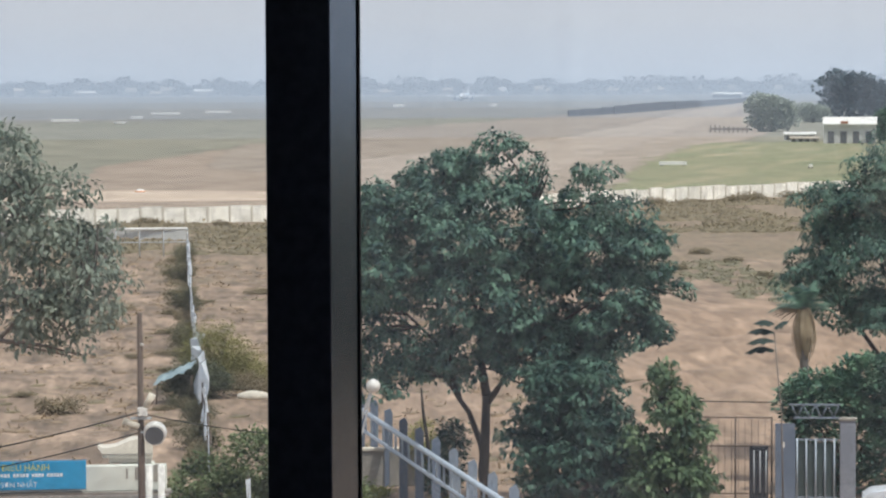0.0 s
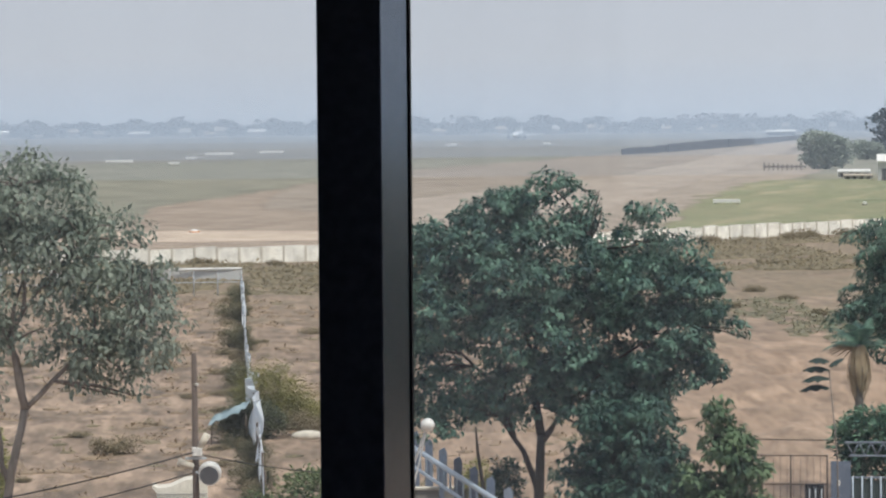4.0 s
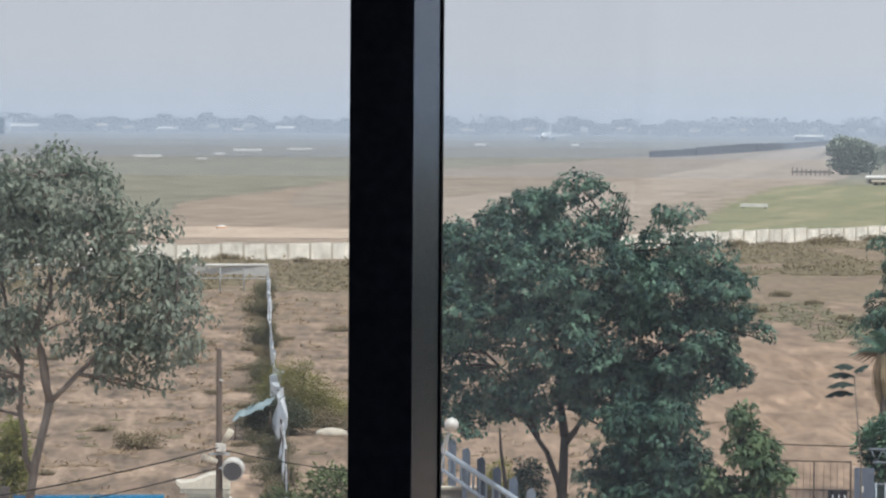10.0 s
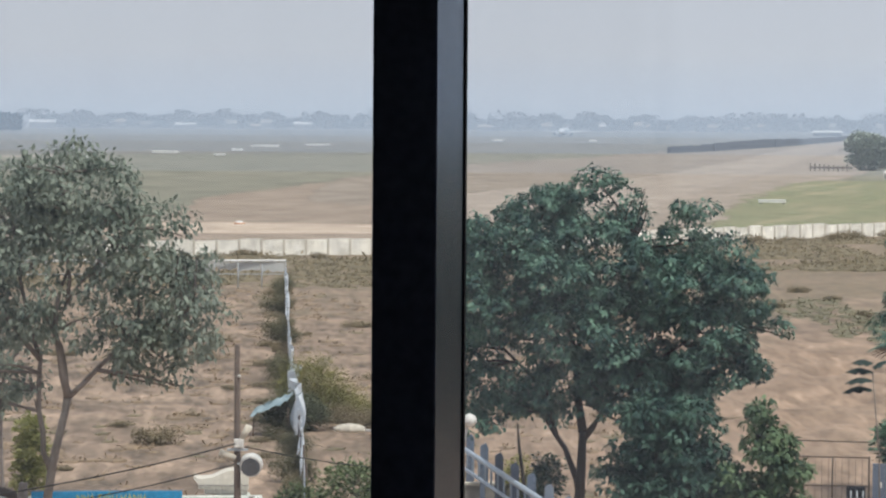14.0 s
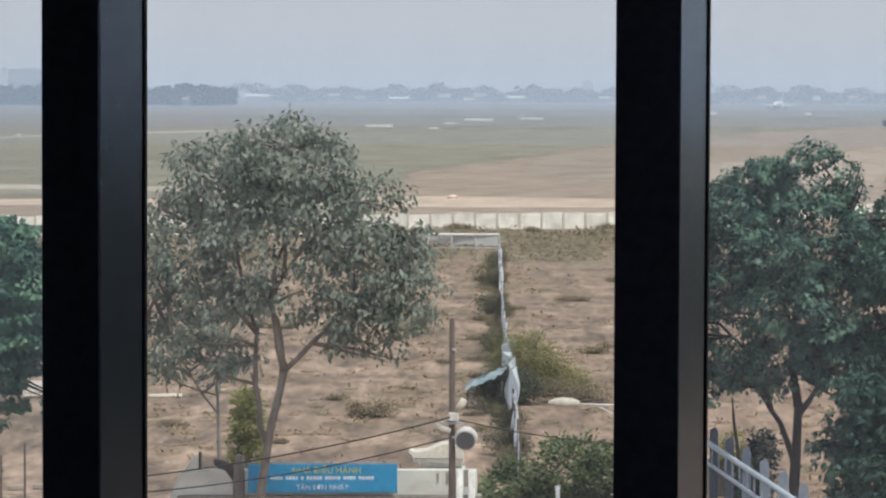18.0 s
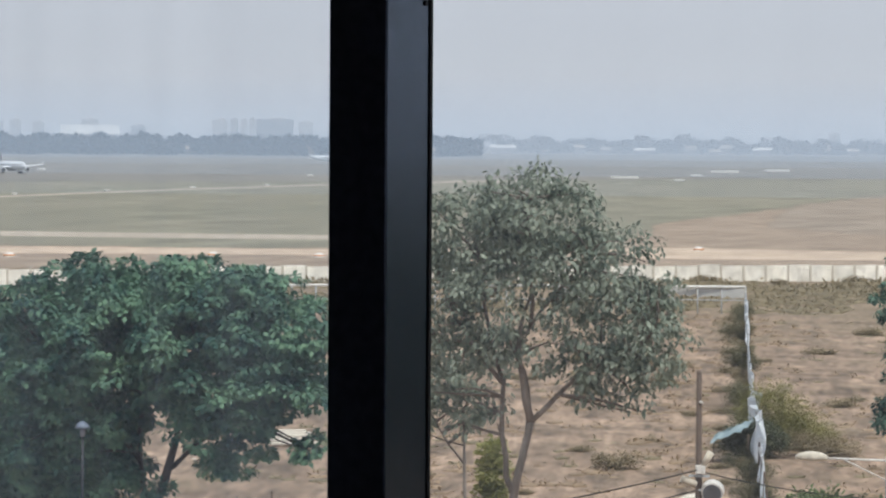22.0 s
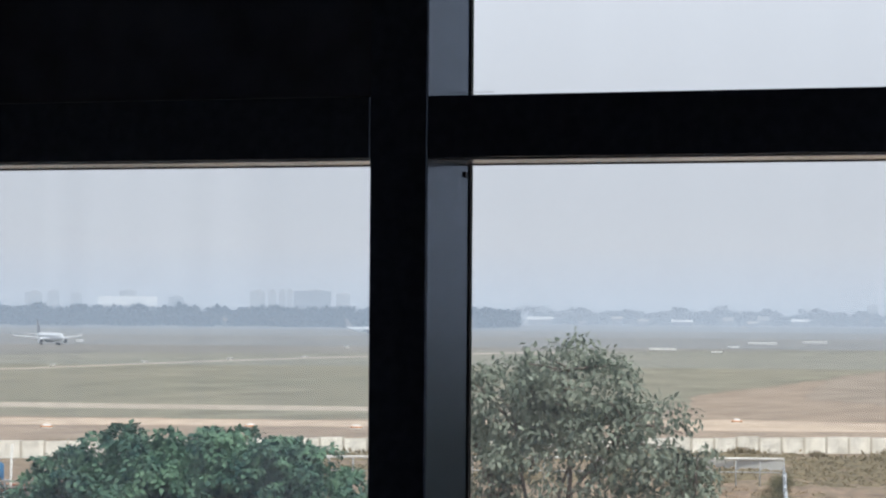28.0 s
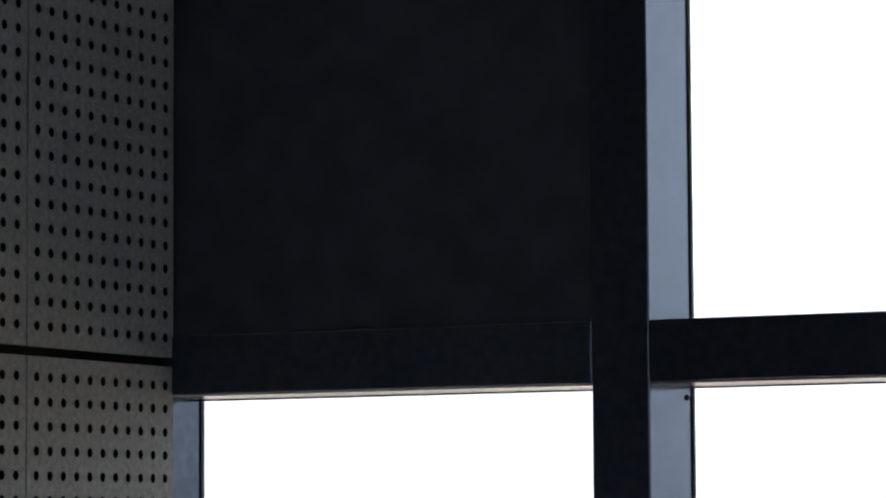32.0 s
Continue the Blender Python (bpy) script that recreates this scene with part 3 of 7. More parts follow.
for k in range(len(MX) - 1):
    x0, x1 = MX[k] + W, MX[k + 1]
    cx, w = (x0 + x1) / 2, x1 - x0
    wpart("transom", box((w - 0.001, D - 0.004, TH), (cx, (D - 0.004) / 2 + 0.001, TZ + TH / 2), 0.002), M_frame)
    # pale strip added so the transom's underside reads as lit
    wpart("soffit_strip", box((w - 0.004, D - 0.045, 0.003), (cx, (D - 0.045) / 2 + 0.012, TZ - 0.0016)), M_strip, "pale metal strip added to brighten the transom's underside")
    wpart("glazing_bead", box((w - 0.002, 0.014, 0.005), (cx, D - 0.024, TZ - 0.0025)), M_gasket)
    low = wpart("pane", box((w + 0.002, 0.006, TZ - Z_SILL + 0.002), (cx, D - 0.006, (TZ + Z_SILL) / 2)), M_glass if k else M_glass_dusty, "clear window glass" if k else "dusty window glass streaked downwards")
    low.visible_shadow = False
    if k == 0:
        wpart("spandrel_panel", box((w - 0.003, 0.03, Z_HEAD - TZ - TH - 0.004), (cx, 0.03, (Z_HEAD + TZ + TH) / 2), 0.002), M_panel, "dark opaque infill panel")
    else:
        up = wpart("pane", box((w + 0.002, 0.006, Z_HEAD - TZ - TH + 0.002), (cx, D - 0.006, (Z_HEAD + TZ + TH) / 2)), M_glass, "clear window glass")
        up.visible_shadow = False
X_L, X_R = -2.51, MX[-1] + W
wpart("window_sill", box((X_R - X_L + 0.09, 0.24, 0.05), ((X_R + X_L) / 2 - 0.045, 0.09, Z_SILL - 0.026), 0.004), M_frame)
wpart("window_head", box((X_R - X_L + 0.09, 0.20, 0.06), ((X_R + X_L) / 2 - 0.045, 0.09, Z_HEAD + 0.031), 0.004), M_frame)

# ---- the room behind the window ----
Z_FLOOR, Z_CEIL, Y_BACK = 12.45, 15.5, -8.0


def slab(name, size, at, material, label, category):
    return tagged(part(name, box(size, at), material), label, category, kind="structure")


slab("floor", (X_R - X_L + 0.6, -Y_BACK + 0.5, 0.2), ((X_R + X_L) / 2, Y_BACK / 2, Z_FLOOR - 0.1), M_carpet, "grey carpeted room floor", "floor")
slab("ceiling", (X_R - X_L + 0.6, -Y_BACK + 0.5, 0.2), ((X_R + X_L) / 2, Y_BACK / 2, Z_CEIL + 0.1), M_room, "dark unlit room ceiling", "ceiling")
slab("wall_right", (0.2, -Y_BACK + 0.1, Z_CEIL - Z_FLOOR), (X_R + 0.2, Y_BACK / 2, (Z_CEIL + Z_FLOOR) / 2), M_room, "grey side wall of the room", "wall")
# unseen window added in the back wall to light the frames from inside
BACK_X, BACK_W, BACK_Z, BACK_H = -0.9, 2.3, 14.2, 1.6
rear = bmesh.new()
xa, xb, za, zb_ = BACK_X - BACK_W / 2, BACK_X + BACK_W / 2, BACK_Z - BACK_H / 2, BACK_Z + BACK_H / 2
for x0, x1, z0, z1 in ((X_L - 0.3, xa, Z_FLOOR, Z_CEIL), (xb, X_R + 0.3, Z_FLOOR, Z_CEIL), (xa, xb, Z_FLOOR, za), (xa, xb, zb_, Z_CEIL)):
    box((x1 - x0, 0.2, z1 - z0), ((x0 + x1) / 2, Y_BACK - 0.1, (z0 + z1) / 2), bm=rear)
tagged(part("wall_back", rear, M_room), "grey back wall of the room with an added window opening", "wall", kind="structure")
light_window = thing("window_2", (BACK_X, Y_BACK - 0.1, BACK_Z), "unseen window added behind to light the room", "window", kind="structure")
for sx in (-1, 0, 1):
    part("stile", box((0.06, 0.08, BACK_H), (sx * (BACK_W / 2 - 0.03), 0, 0), 0.004), M_frame, light_window)
for sz in (-1, 1):
    part("rail", box((BACK_W - 0.12, 0.08, 0.06), (0, 0, sz * (BACK_H / 2 - 0.03)), 0.004), M_frame, light_window)
for sx in (-1, 1):
    back_pane = part("pane", box((BACK_W / 2 - 0.09, 0.008, BACK_H - 0.12), (sx * BACK_W / 4, 0, 0)), M_glass, light_window)
    back_pane.visible_shadow = False
slab("wall_under_window", (X_R - X_L + 0.6, 0.2, Z_SILL - 0.052 - Z_FLOOR), ((X_R + X_L) / 2, 0.1, (Z_SILL - 0.052 + Z_FLOOR) / 2), M_room, "dark low wall under the window", "wall")
slab("wall_over_window", (X_R - X_L + 0.6, 0.2, Z_CEIL - Z_HEAD - 0.062), ((X_R + X_L) / 2, 0.1, (Z_CEIL + Z_HEAD + 0.062) / 2), M_room, "dark wall over the window", "wall")
facade = bmesh.new()
for sx, at in (((30, 0.3, 12.35), (0, 0.12, 6.17)), ((30, 0.3, 4.0), (0, 0.12, 17.75)), ((12, 0.3, 3.4), (-8.9, 0.12, 14.05)), ((11.3, 0.3, 3.4), (9.6, 0.12, 14.05))):
    box(sx, at, bm=facade)
tagged(part("facade", facade, M_facade), "pale rendered outside wall of the building", "building wall", kind="structure")

# perforated boards on the side wall: 36 mm hole grid, real holes
HP = 0.0356
# the backing is black as well, so seams and holes read dark
wall_left = slab("wall_left", (0.2, -Y_BACK + 0.1, Z_CEIL - Z_FLOOR), (X_L - 0.1135, Y_BACK / 2 - 0.052, (Z_CEIL + Z_FLOOR) / 2), M_recess_shade, "side wall faced with grey perforated acoustic boards", "wall")


def perforated(cols, rows, left, right, bottom, top, r=0.0074):
    """A board in the y-z plane, face at x = 0, with cols x rows holes and plain margins."""
    vs, fs = [], []
    y0, z0 = -HP * (cols - 1) / 2, -HP * (rows - 1) / 2
    h = HP / 2

    def quad(a, b, c, d):
        k = len(vs)
        vs.extend((a, b, c, d))
        fs.append((k, k + 1, k + 2, k + 3))
    for i in range(cols):
        for j in range(rows):
            cy, cz = y0 + HP * i, z0 + HP * j
            k = len(vs)
            for s in range(8):
                a = math.pi / 4 * s
                q = max(abs(math.cos(a)), abs(math.sin(a)))
                vs.append((0, cy + h * math.cos(a) / q, cz + h * math.sin(a) / q))
                vs.append((0, cy + r * math.cos(a), cz + r * math.sin(a)))
                vs.append((-0.012, cy + r * math.cos(a), cz + r * math.sin(a)))
            for s in range(8):
                t = (s + 1) % 8
                fs.append((k + 3 * s, k + 3 * t, k + 3 * t + 1, k + 3 * s + 1))
                fs.append((k + 3 * s + 1, k + 3 * t + 1, k + 3 * t + 2, k + 3 * s + 2))
    ya, yb, za, zb = y0 - h, y0 + HP * (cols - 1) + h, z0 - h, z0 + HP * (rows - 1) + h
    for a, b, c, d in ((ya - left, ya, za - bottom, zb + top), (yb, yb + right, za - bottom, zb + top), (ya, yb, za - bottom, za), (ya, yb, zb, zb + top)):
        if b > a and d > c:
            quad((0, a, c), (0, b, c), (0, b, d), (0, a, d))
    Y0, Y1, Z0, Z1 = ya - left, yb + right, za - bottom, zb + top
    for p, q in (((Y0, Z0), (Y1, Z0)), ((Y1, Z0), (Y1, Z1)), ((Y1, Z1), (Y0, Z1)), ((Y0, Z1), (Y0, Z0))):
        quad((0, p[0], p[1]), (-0.012, p[0], p[1]), (-0.012, q[0], q[1]), (0, q[0], q[1]))
    me = mesh_of("acoustic_board", vs, fs, M_acoustic)
    # hole linings are black: the shade inside is put into the colour
    me.materials.append(M_recess_shade)
    me.polygons.foreach_set("material_index", [1 if k < cols * rows * 16 and k % 2 else 0 for k in range(len(fs))])
    return me


# the first column nearest the glass stands at y = -0.019; boards of 11 columns, then of 16
def board(cols, rows, y_last, z_first, up):
    z_mid = z_first + (HP * (rows - 1) / 2 if up else -HP * (rows - 1) / 2)
    me = perforated(cols, rows, 0.006, 0.006, 0.012, 0.012)
    ob = part("acoustic_board", me, None, wall_left, "grey perforated acoustic board")
    ob.location = (X_L, y_last - HP * (cols - 1) / 2, z_mid)


# the seam between upper and lower boards runs 0.267 m above the eye
for cols, y_last in ((11, -0.019), (16, -0.427), (16, -0.427 - 0.586)):
    board(cols, 32, y_last, 14.302, True)
    board(cols, 45, y_last, 14.228, False)

# ---- the ground: one sheet to the horizon, rough near by ----
def lines(fine_a, fine_b, step, lo, hi):
    """Grid lines that are close together between a and b and spread out beyond."""
    out = list(np.arange(fine_a, fine_b + 1e-6, step))
    for sgn, end in ((-1, lo), (1, hi)):
        q, s = (out[0] if sgn < 0 else out[-1]), step
        ext = []
        while (q > lo) if sgn < 0 else (q < hi):
            s *= 1.35
            q += sgn * s
            ext.append(max(lo, q) if sgn < 0 else min(hi, q))
        out = ext[::-1] + out if sgn < 0 else out + ext
    return np.array(out)


gx, gy = lines(-140, -4, 0.6, -4800, 4800), lines(98, 325, 0.8, -600, 4800)
GX, GY = np.meshgrid(gx, gy)


def lump(x, y):
    """Height of the rough ground at a place."""
    near = min(1.0, max(0.0, (x + 175) / 25)) * min(1.0, max(0.0, (25 - x) / 25)) * min(1.0, max(0.0, (y - 88) / 20)) * min(1.0, max(0.0, (325 - y) / 25))
    if near <= 0:
        return 0.0
    v = noise.noise((x * 0.07, y * 0.045, 3.1)) * 0.18 + noise.noise((x * 0.21, y * 0.16, 7.7)) * 0.05
    # low spoil heaps on the open side of the plot
    heap = max(0.0, 1 - abs(x + 17) / 18) * max(0.0, 1 - abs(y - 165) / 50)
    v += heap * (0.7 - abs(noise.noise((x * 0.22, y * 0.12, 1.3))) * 2.2 + noise.noise((x * 0.5, y * 0.3, 4.3)) * 0.12)
    v += 0.045 * noise.noise((x * 0.55, y * 0.4, 9.1)) + 0.06 * max(0.0, noise.noise((x * 0.95, y * 0.6, 2.2)) - 0.12)
    return near * v


gz = np.array([[lump(x, y) for x in gx] for y in gy])
gv = np.stack([GX, GY, gz], -1).reshape(-1, 3)
nx = len(gx)
gf = [(j * nx + i, j * nx + i + 1, (j + 1) * nx + i + 1, (j + 1) * nx + i) for j in range(len(gy) - 1) for i in range(nx - 1)]
tagged(new("ground", mesh_of("ground", gv, gf, M_soil, smooth=True)), "dry reddish-brown soil with straw-coloured grass", "ground", kind="structure")

# ---- the perimeter wall's line, and the airfield beyond it ----
WALL = [spot(36, 290), spot(25.46, 312), spot(14.2, 327), spot(8.58, 369), spot(4.37, 405), spot(-6, 520)]


def flat(*pts):
    return [spot(a, r) for a, r in pts]


wall_far = [Vector((p.x, p.y + 2, 0)) for p in WALL]
sheet("airfield", [*wall_far, Vector((700, 1200, 0)), Vector((900, 4700, 0)), Vector((-4700, 4700, 0)), Vector((-4700, 300, 0)), Vector((-1000, 180, 0))],
      0.009, M_airgrass, "wide flat airfield of dull grey-green grass", "airfield")
# greyer than the near grass: haze is put into this ground's colour
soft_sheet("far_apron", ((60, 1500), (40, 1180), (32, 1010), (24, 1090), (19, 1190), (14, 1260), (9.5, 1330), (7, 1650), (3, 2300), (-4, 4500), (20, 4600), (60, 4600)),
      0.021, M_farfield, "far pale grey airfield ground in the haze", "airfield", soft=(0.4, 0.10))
soft_sheet("earth_strip", ((40, 322), (25.4, 330), (14.1, 345), (8.6, 388), (6, 404), (9.0, 600), (11.0, 760), (13.6, 780), (15.2, 700), (16.3, 625), (17.8, 540), (18.6, 418), (25, 404), (40, 430)),
      0.018, M_brown, "bare brown earth strip inside the perimeter wall", "ground", soft=(0.35, 0.03))


def strip(name, near, far, z, material, label, category):
    """A band of ground between two lines of places."""
    vs = [(*p.xy, z) for pair in zip(near, far) for p in pair]
    fs = [(2 * k, 2 * k + 2, 2 * k + 3, 2 * k + 1) for k in range(len(near) - 1)]
    return tagged(new(name, mesh_of(name, vs, fs, material)), label, category, kind="structure")


strip("service_road", flat((40, 404), (30, 389), (27, 388), (23.8, 386), (20, 383), (17.5, 382), (14, 384), (11.5, 396)),
      flat((40, 430), (30, 413), (27, 410), (23.8, 406), (20, 412), (17.5, 421), (14, 412), (11.3, 420)), 0.027, M_dirt, "pale dirt service road along the perimeter", "road")
strip("verge_strip", flat((40, 476), (29.8, 455), (27.6, 450), (23.8, 444), (18.5, 428)), flat((40, 498), (29.8, 480), (27.6, 473), (23.8, 466), (18.5, 442)),
      0.027, M_palepave, "thin pale concrete drain strip", "road")
strip("taxiway", flat((42, 560), (36, 640), (29.8, 730), (26.5, 845), (23.8, 945), (21.5, 1030), (20, 1085)),
      flat((42, 577), (36, 657), (29.8, 748), (26.5, 866), (23.8, 972), (21.5, 1060), (20, 1118)), 0.033, M_palepave, "pale concrete taxiway crossing the grass", "taxiway")
soft_sheet("dry_field", ((15.9, 540), (15.5, 680), (14.2, 800), (13.2, 900), (11.0, 1080), (9.9, 1260), (7.2, 1750), (6.4, 2000), (6.9, 1500), (7.9, 1000), (8.9, 760), (10.4, 620), (12.4, 520), (13.8, 500)),
      0.027, M_dryfield, "dry grey-brown field beside the dirt track", "ground", soft=(0.4, 0.08))
soft_sheet("dry_verge", ((10.2, 425), (8.7, 432), (8.1, 560), (7.2, 730), (6.6, 800), (6.1, 1000), (6.3, 1500), (6.8, 1350), (7.9, 1000), (8.9, 680), (10.3, 480)),
      0.030, M_verge, "dry grey-brown verge between the track and the lawn", "ground", soft=(0.25, 0.07))
soft_sheet("dirt_track", ((13.5, 445), (12, 452), (10.9, 490), (9.98, 531), (8.62, 735), (7.7, 1000), (6.97, 1410), (6.5, 2000), (6.7, 2000), (6.97, 1780), (8.51, 1000), (9.98, 735), (11.5, 640), (13.5, 560)),
      0.034, M_track, "broad pale dirt track running off across the airfield", "road", soft=(0.30, 0.09))
soft_sheet("lawn", ((8.3, 452), (8.2, 408), (4.37, 418), (-5, 536), (-4, 770), (4.3, 735), (6.9, 715), (7.5, 590)),
      0.040, M_lawn, "green mown lawn inside the perimeter wall", "lawn", soft=(1.2, 0.03))
soft_sheet("lawn_edge", ((9.4, 415), (8.6, 389), (4.37, 410), (-5, 524), (-5, 529), (4.37, 415), (8.6, 398)),
      0.046, M_brown, "bare earth edge below the lawn", "ground", soft=(0.2, 0.012))

# ---- distance: woods, town and haze ----
def crown_quads(lobes, clusters, per, leaf, seed, droop=0.0, flat_=0.55, gap=0.0, gsize=1.0, spread=0.55, hollow=0.5, slim=0.55):
    """Leaves in clumps that fill an uneven set of lobes. lobes: (centre, radii). Returns (n, 4, 3)."""
    rng = np.random.default_rng(seed)
    vol = np.array([r[0] * r[1] * r[2] for _, r in lobes]) ** 0.8
    cen = []
    while len(cen) < clusters:
        c, r = lobes[rng.choice(len(lobes), p=vol / vol.sum())]
        d = rng.normal(size=3)
        d /= np.linalg.norm(d)
        q = np.array(c) + d * np.array(r) * rng.uniform(hollow, 1.0) ** 0.7
        if gap and noise.noise(Vector(q) / gsize + Vector((seed, 0, 0))) < -0.55 + gap:
            continue
        cen.append((*q, *(d * 0.8 + np.array([0, 0, 0.35]))))
    cen = np.array(cen)
    n = clusters * per
    base, out = np.repeat(cen[:, :3], per, 0), np.repeat(cen[:, 3:], per, 0)
    d = rng.normal(size=(n, 3)) * np.array([1, 1, flat_]) + out * 0.9
    d /= np.linalg.norm(d, axis=1, keepdims=True)
    rad = spread * rng.uniform(0.1, 1.0, (n, 1)) * np.repeat(rng.uniform(0.7, 1.3, (clusters, 1)), per, 0)
    p = base + d * rad
    along = d * np.array([1, 1, 0.4]) + rng.normal(size=(n, 3)) * 0.35 + np.array([0, 0, -droop])
    along /= np.linalg.norm(along, axis=1, keepdims=True)
    side = np.cross(along, rng.normal(size=(n, 3)) * 0.55 + np.array([0, 0, 1.0]))
    side /= np.linalg.norm(side, axis=1, keepdims=True) + 1e-9
    up = np.cross(side, along)
    L = leaf * rng.uniform(0.6, 1.35, (n, 1))
    wv = L * slim * 0.5
    q = np.stack([p, p + along * L * 0.45 + side * wv + up * L * 0.12, p + along * L, p + along * L * 0.45 - side * wv + up * L * 0.12], 1)
    return q


def pad_crown(lobes, pads, per, leaf, seed, size=0.75, flat_=0.5, droop=0.25, slim=0.5, gap=0.0, gsize=1.0, fill=0.3, hollow=0.55):
    """A crown of leafy pads: each a small dome of outward-lying leaves, light on top and dark below, with loose leaves inside."""
    rng = np.random.default_rng(seed)
    vol = np.array([r[0] * r[1] * r[2] for _, r in lobes]) ** 0.75
    cen = []
    while len(cen) < pads:
        c, r = lobes[rng.choice(len(lobes), p=vol / vol.sum())]
        d = rng.normal(size=3)
        d /= np.linalg.norm(d)
        q = np.array(c) + d * np.array(r) * rng.uniform(hollow, 1.0) ** 0.6
        if gap and noise.noise(Vector(q) / gsize + Vector((seed, 0, 0))) < -0.55 + gap:
            continue
        cen.append(q)
    cen = np.array(cen)
    n = pads * per
    R = np.repeat(size * rng.uniform(0.55, 1.35, (pads, 1)), per, 0)
    d = rng.normal(size=(n, 3))
    d[:, 2] = np.abs(d[:, 2]) * 1.1 - 0.3
    d /= np.linalg.norm(d, axis=1, keepdims=True)
    tilt = np.repeat(rng.normal(size=(pads, 2)) * 0.28, per, 0)
    p = np.repeat(cen, per, 0) + d * R * rng.uniform(0.72, 1.08, (n, 1)) * np.array([1, 1, flat_])
    p[:, 2] += (d[:, :2] * tilt).sum(1) * R[:, 0]
    down = np.array([0, 0, -1.0]) + d * d[:, 2:3]
    out = down * (0.6 + droop) + d * 0.35 + rng.normal(size=(n, 3)) * 0.4
    nrm = d + np.array([0, 0, 0.25]) + rng.normal(size=(n, 3)) * 0.18
    if fill:
        m = int(n * fill)
        k = rng.choice(len(lobes), m, p=vol / vol.sum())
        e = rng.normal(size=(m, 3))
        e *= rng.uniform(0, 0.42, (m, 1)) ** 0.5 / np.linalg.norm(e, axis=1, keepdims=True)
        p = np.concatenate([p, np.array([lobes[i][0] for i in k]) + e * np.array([lobes[i][1] for i in k])])
        out = np.concatenate([out, rng.normal(size=(m, 3))])
        nrm = np.concatenate([nrm, rng.normal(size=(m, 3)) + np.array([0, 0, 0.5])])
        n += m
    along = out / np.linalg.norm(out, axis=1, keepdims=True)
    side = np.cross(along, nrm)
    side /= np.linalg.norm(side, axis=1, keepdims=True) + 1e-9
    up = np.cross(side, along)
    L = leaf * rng.uniform(0.6, 1.35, (n, 1))
    wv = L * slim * 0.5
    return np.stack([p, p + along * L * 0.45 + side * wv + up * L * 0.1, p + along * L, p + along * L * 0.45 - side * wv + up * L * 0.1], 1)


rs = random.Random(21)
# dense wood along the far side, left; then looser groups among houses
for k in range(45):
    az = 36.14 - k * 0.335
    r = 2480 + rs.uniform(-60, 120)
    h = rs.uniform(13.6, 15.8)
    th = thing("far_tree", spot(az, r), "hazy dense far tree in the wood across the airfield", "tree", "far wood")
    lob = [((rs.uniform(-6, 6), rs.uniform(-4, 4), h * rs.uniform(0.42, 0.62)), (rs.uniform(6, 10), 6, h * 0.38)) for _ in range(3)] + [((0, 0, h * 0.32), (12, 5, h * 0.36)), ((0, 0, h * 0.12), (12, 5, h * 0.2))]
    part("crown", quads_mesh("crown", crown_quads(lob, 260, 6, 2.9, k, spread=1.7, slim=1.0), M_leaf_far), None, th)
    part("trunk", tube([(0, 0, 0), (0.3, 0, h * 0.5)], [0.6, 0.35], 6), M_bark_dark, th)
for k in range(104):
    az = 20.9 - k * 0.165 + rs.uniform(-0.1, 0.1)
    r = rs.uniform(2950, 3600)
    h = rs.uniform(8.0, 13.0) if k % 5 else rs.uniform(14, 19)
    th = thing("far_tree", spot(az, r), "hazy spreading far tree among low houses", "tree", "far scattered trees")
    w = h * rs.uniform(0.7, 1.5)
    lob = [((rs.uniform(-w, w) * 0.5, 0, h * rs.uniform(0.6, 0.8)), (w * 0.6, 5, h * 0.22)) for _ in range(4)] + [((0, 0, h * 0.35), (w * 1.3, 5, h * 0.3))]
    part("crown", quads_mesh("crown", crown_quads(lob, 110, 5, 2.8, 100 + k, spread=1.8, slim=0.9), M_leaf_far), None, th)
    part("trunk", tube([(0, 0, 0), (0.3, 0, h * 0.6)], [0.6, 0.35], 6), M_bark_dark, th)


def tower(az0, az1, top, r, material, label, floors=8, bays=6, base=0.0):
    """A far block with its window bands."""
    a, b = spot(az0, r), spot(az1, r)
    w, h = (b - a).length, drop(top, r)
    mid = (a + b) / 2
    th = thing("tower_block", mid, label, "building", "far town", rz=(az0 + az1) / 2)
    part("wall", box((w, w * 0.5, h), (0, w * 0.25, h / 2), 0.3), material, th)
    part("roof", box((w * 0.4, w * 0.3, 2.2), (w * 0.1, w * 0.25, h + 1.1), 0.2), M_city, th)
    win = quads_one(w / bays * 0.55, h / floors * 0.5)
    for i in range(bays):
        for j in range(1, floors):
            o = new("window", win)
            o.parent = th
            o.location = (-w / 2 + w * (i + 0.5) / bays, -0.3, h * (j + 0.45) / floors)
    return th


def quads_one(w, h):
    me = mesh_of("window", [(-w / 2, 0, -h / 2), (w / 2, 0, -h / 2), (w / 2, 0, h / 2), (-w / 2, 0, h / 2), (-w / 2, 0.5, -h / 2), (w / 2, 0.5, -h / 2), (w / 2, 0.5, h / 2), (-w / 2, 0.5, h / 2)],
                 [(0, 1, 2, 3), (0, 4, 5, 1), (1, 5, 6, 2), (2, 6, 7, 3), (3, 7, 4, 0)], M_cityglass)
    return me


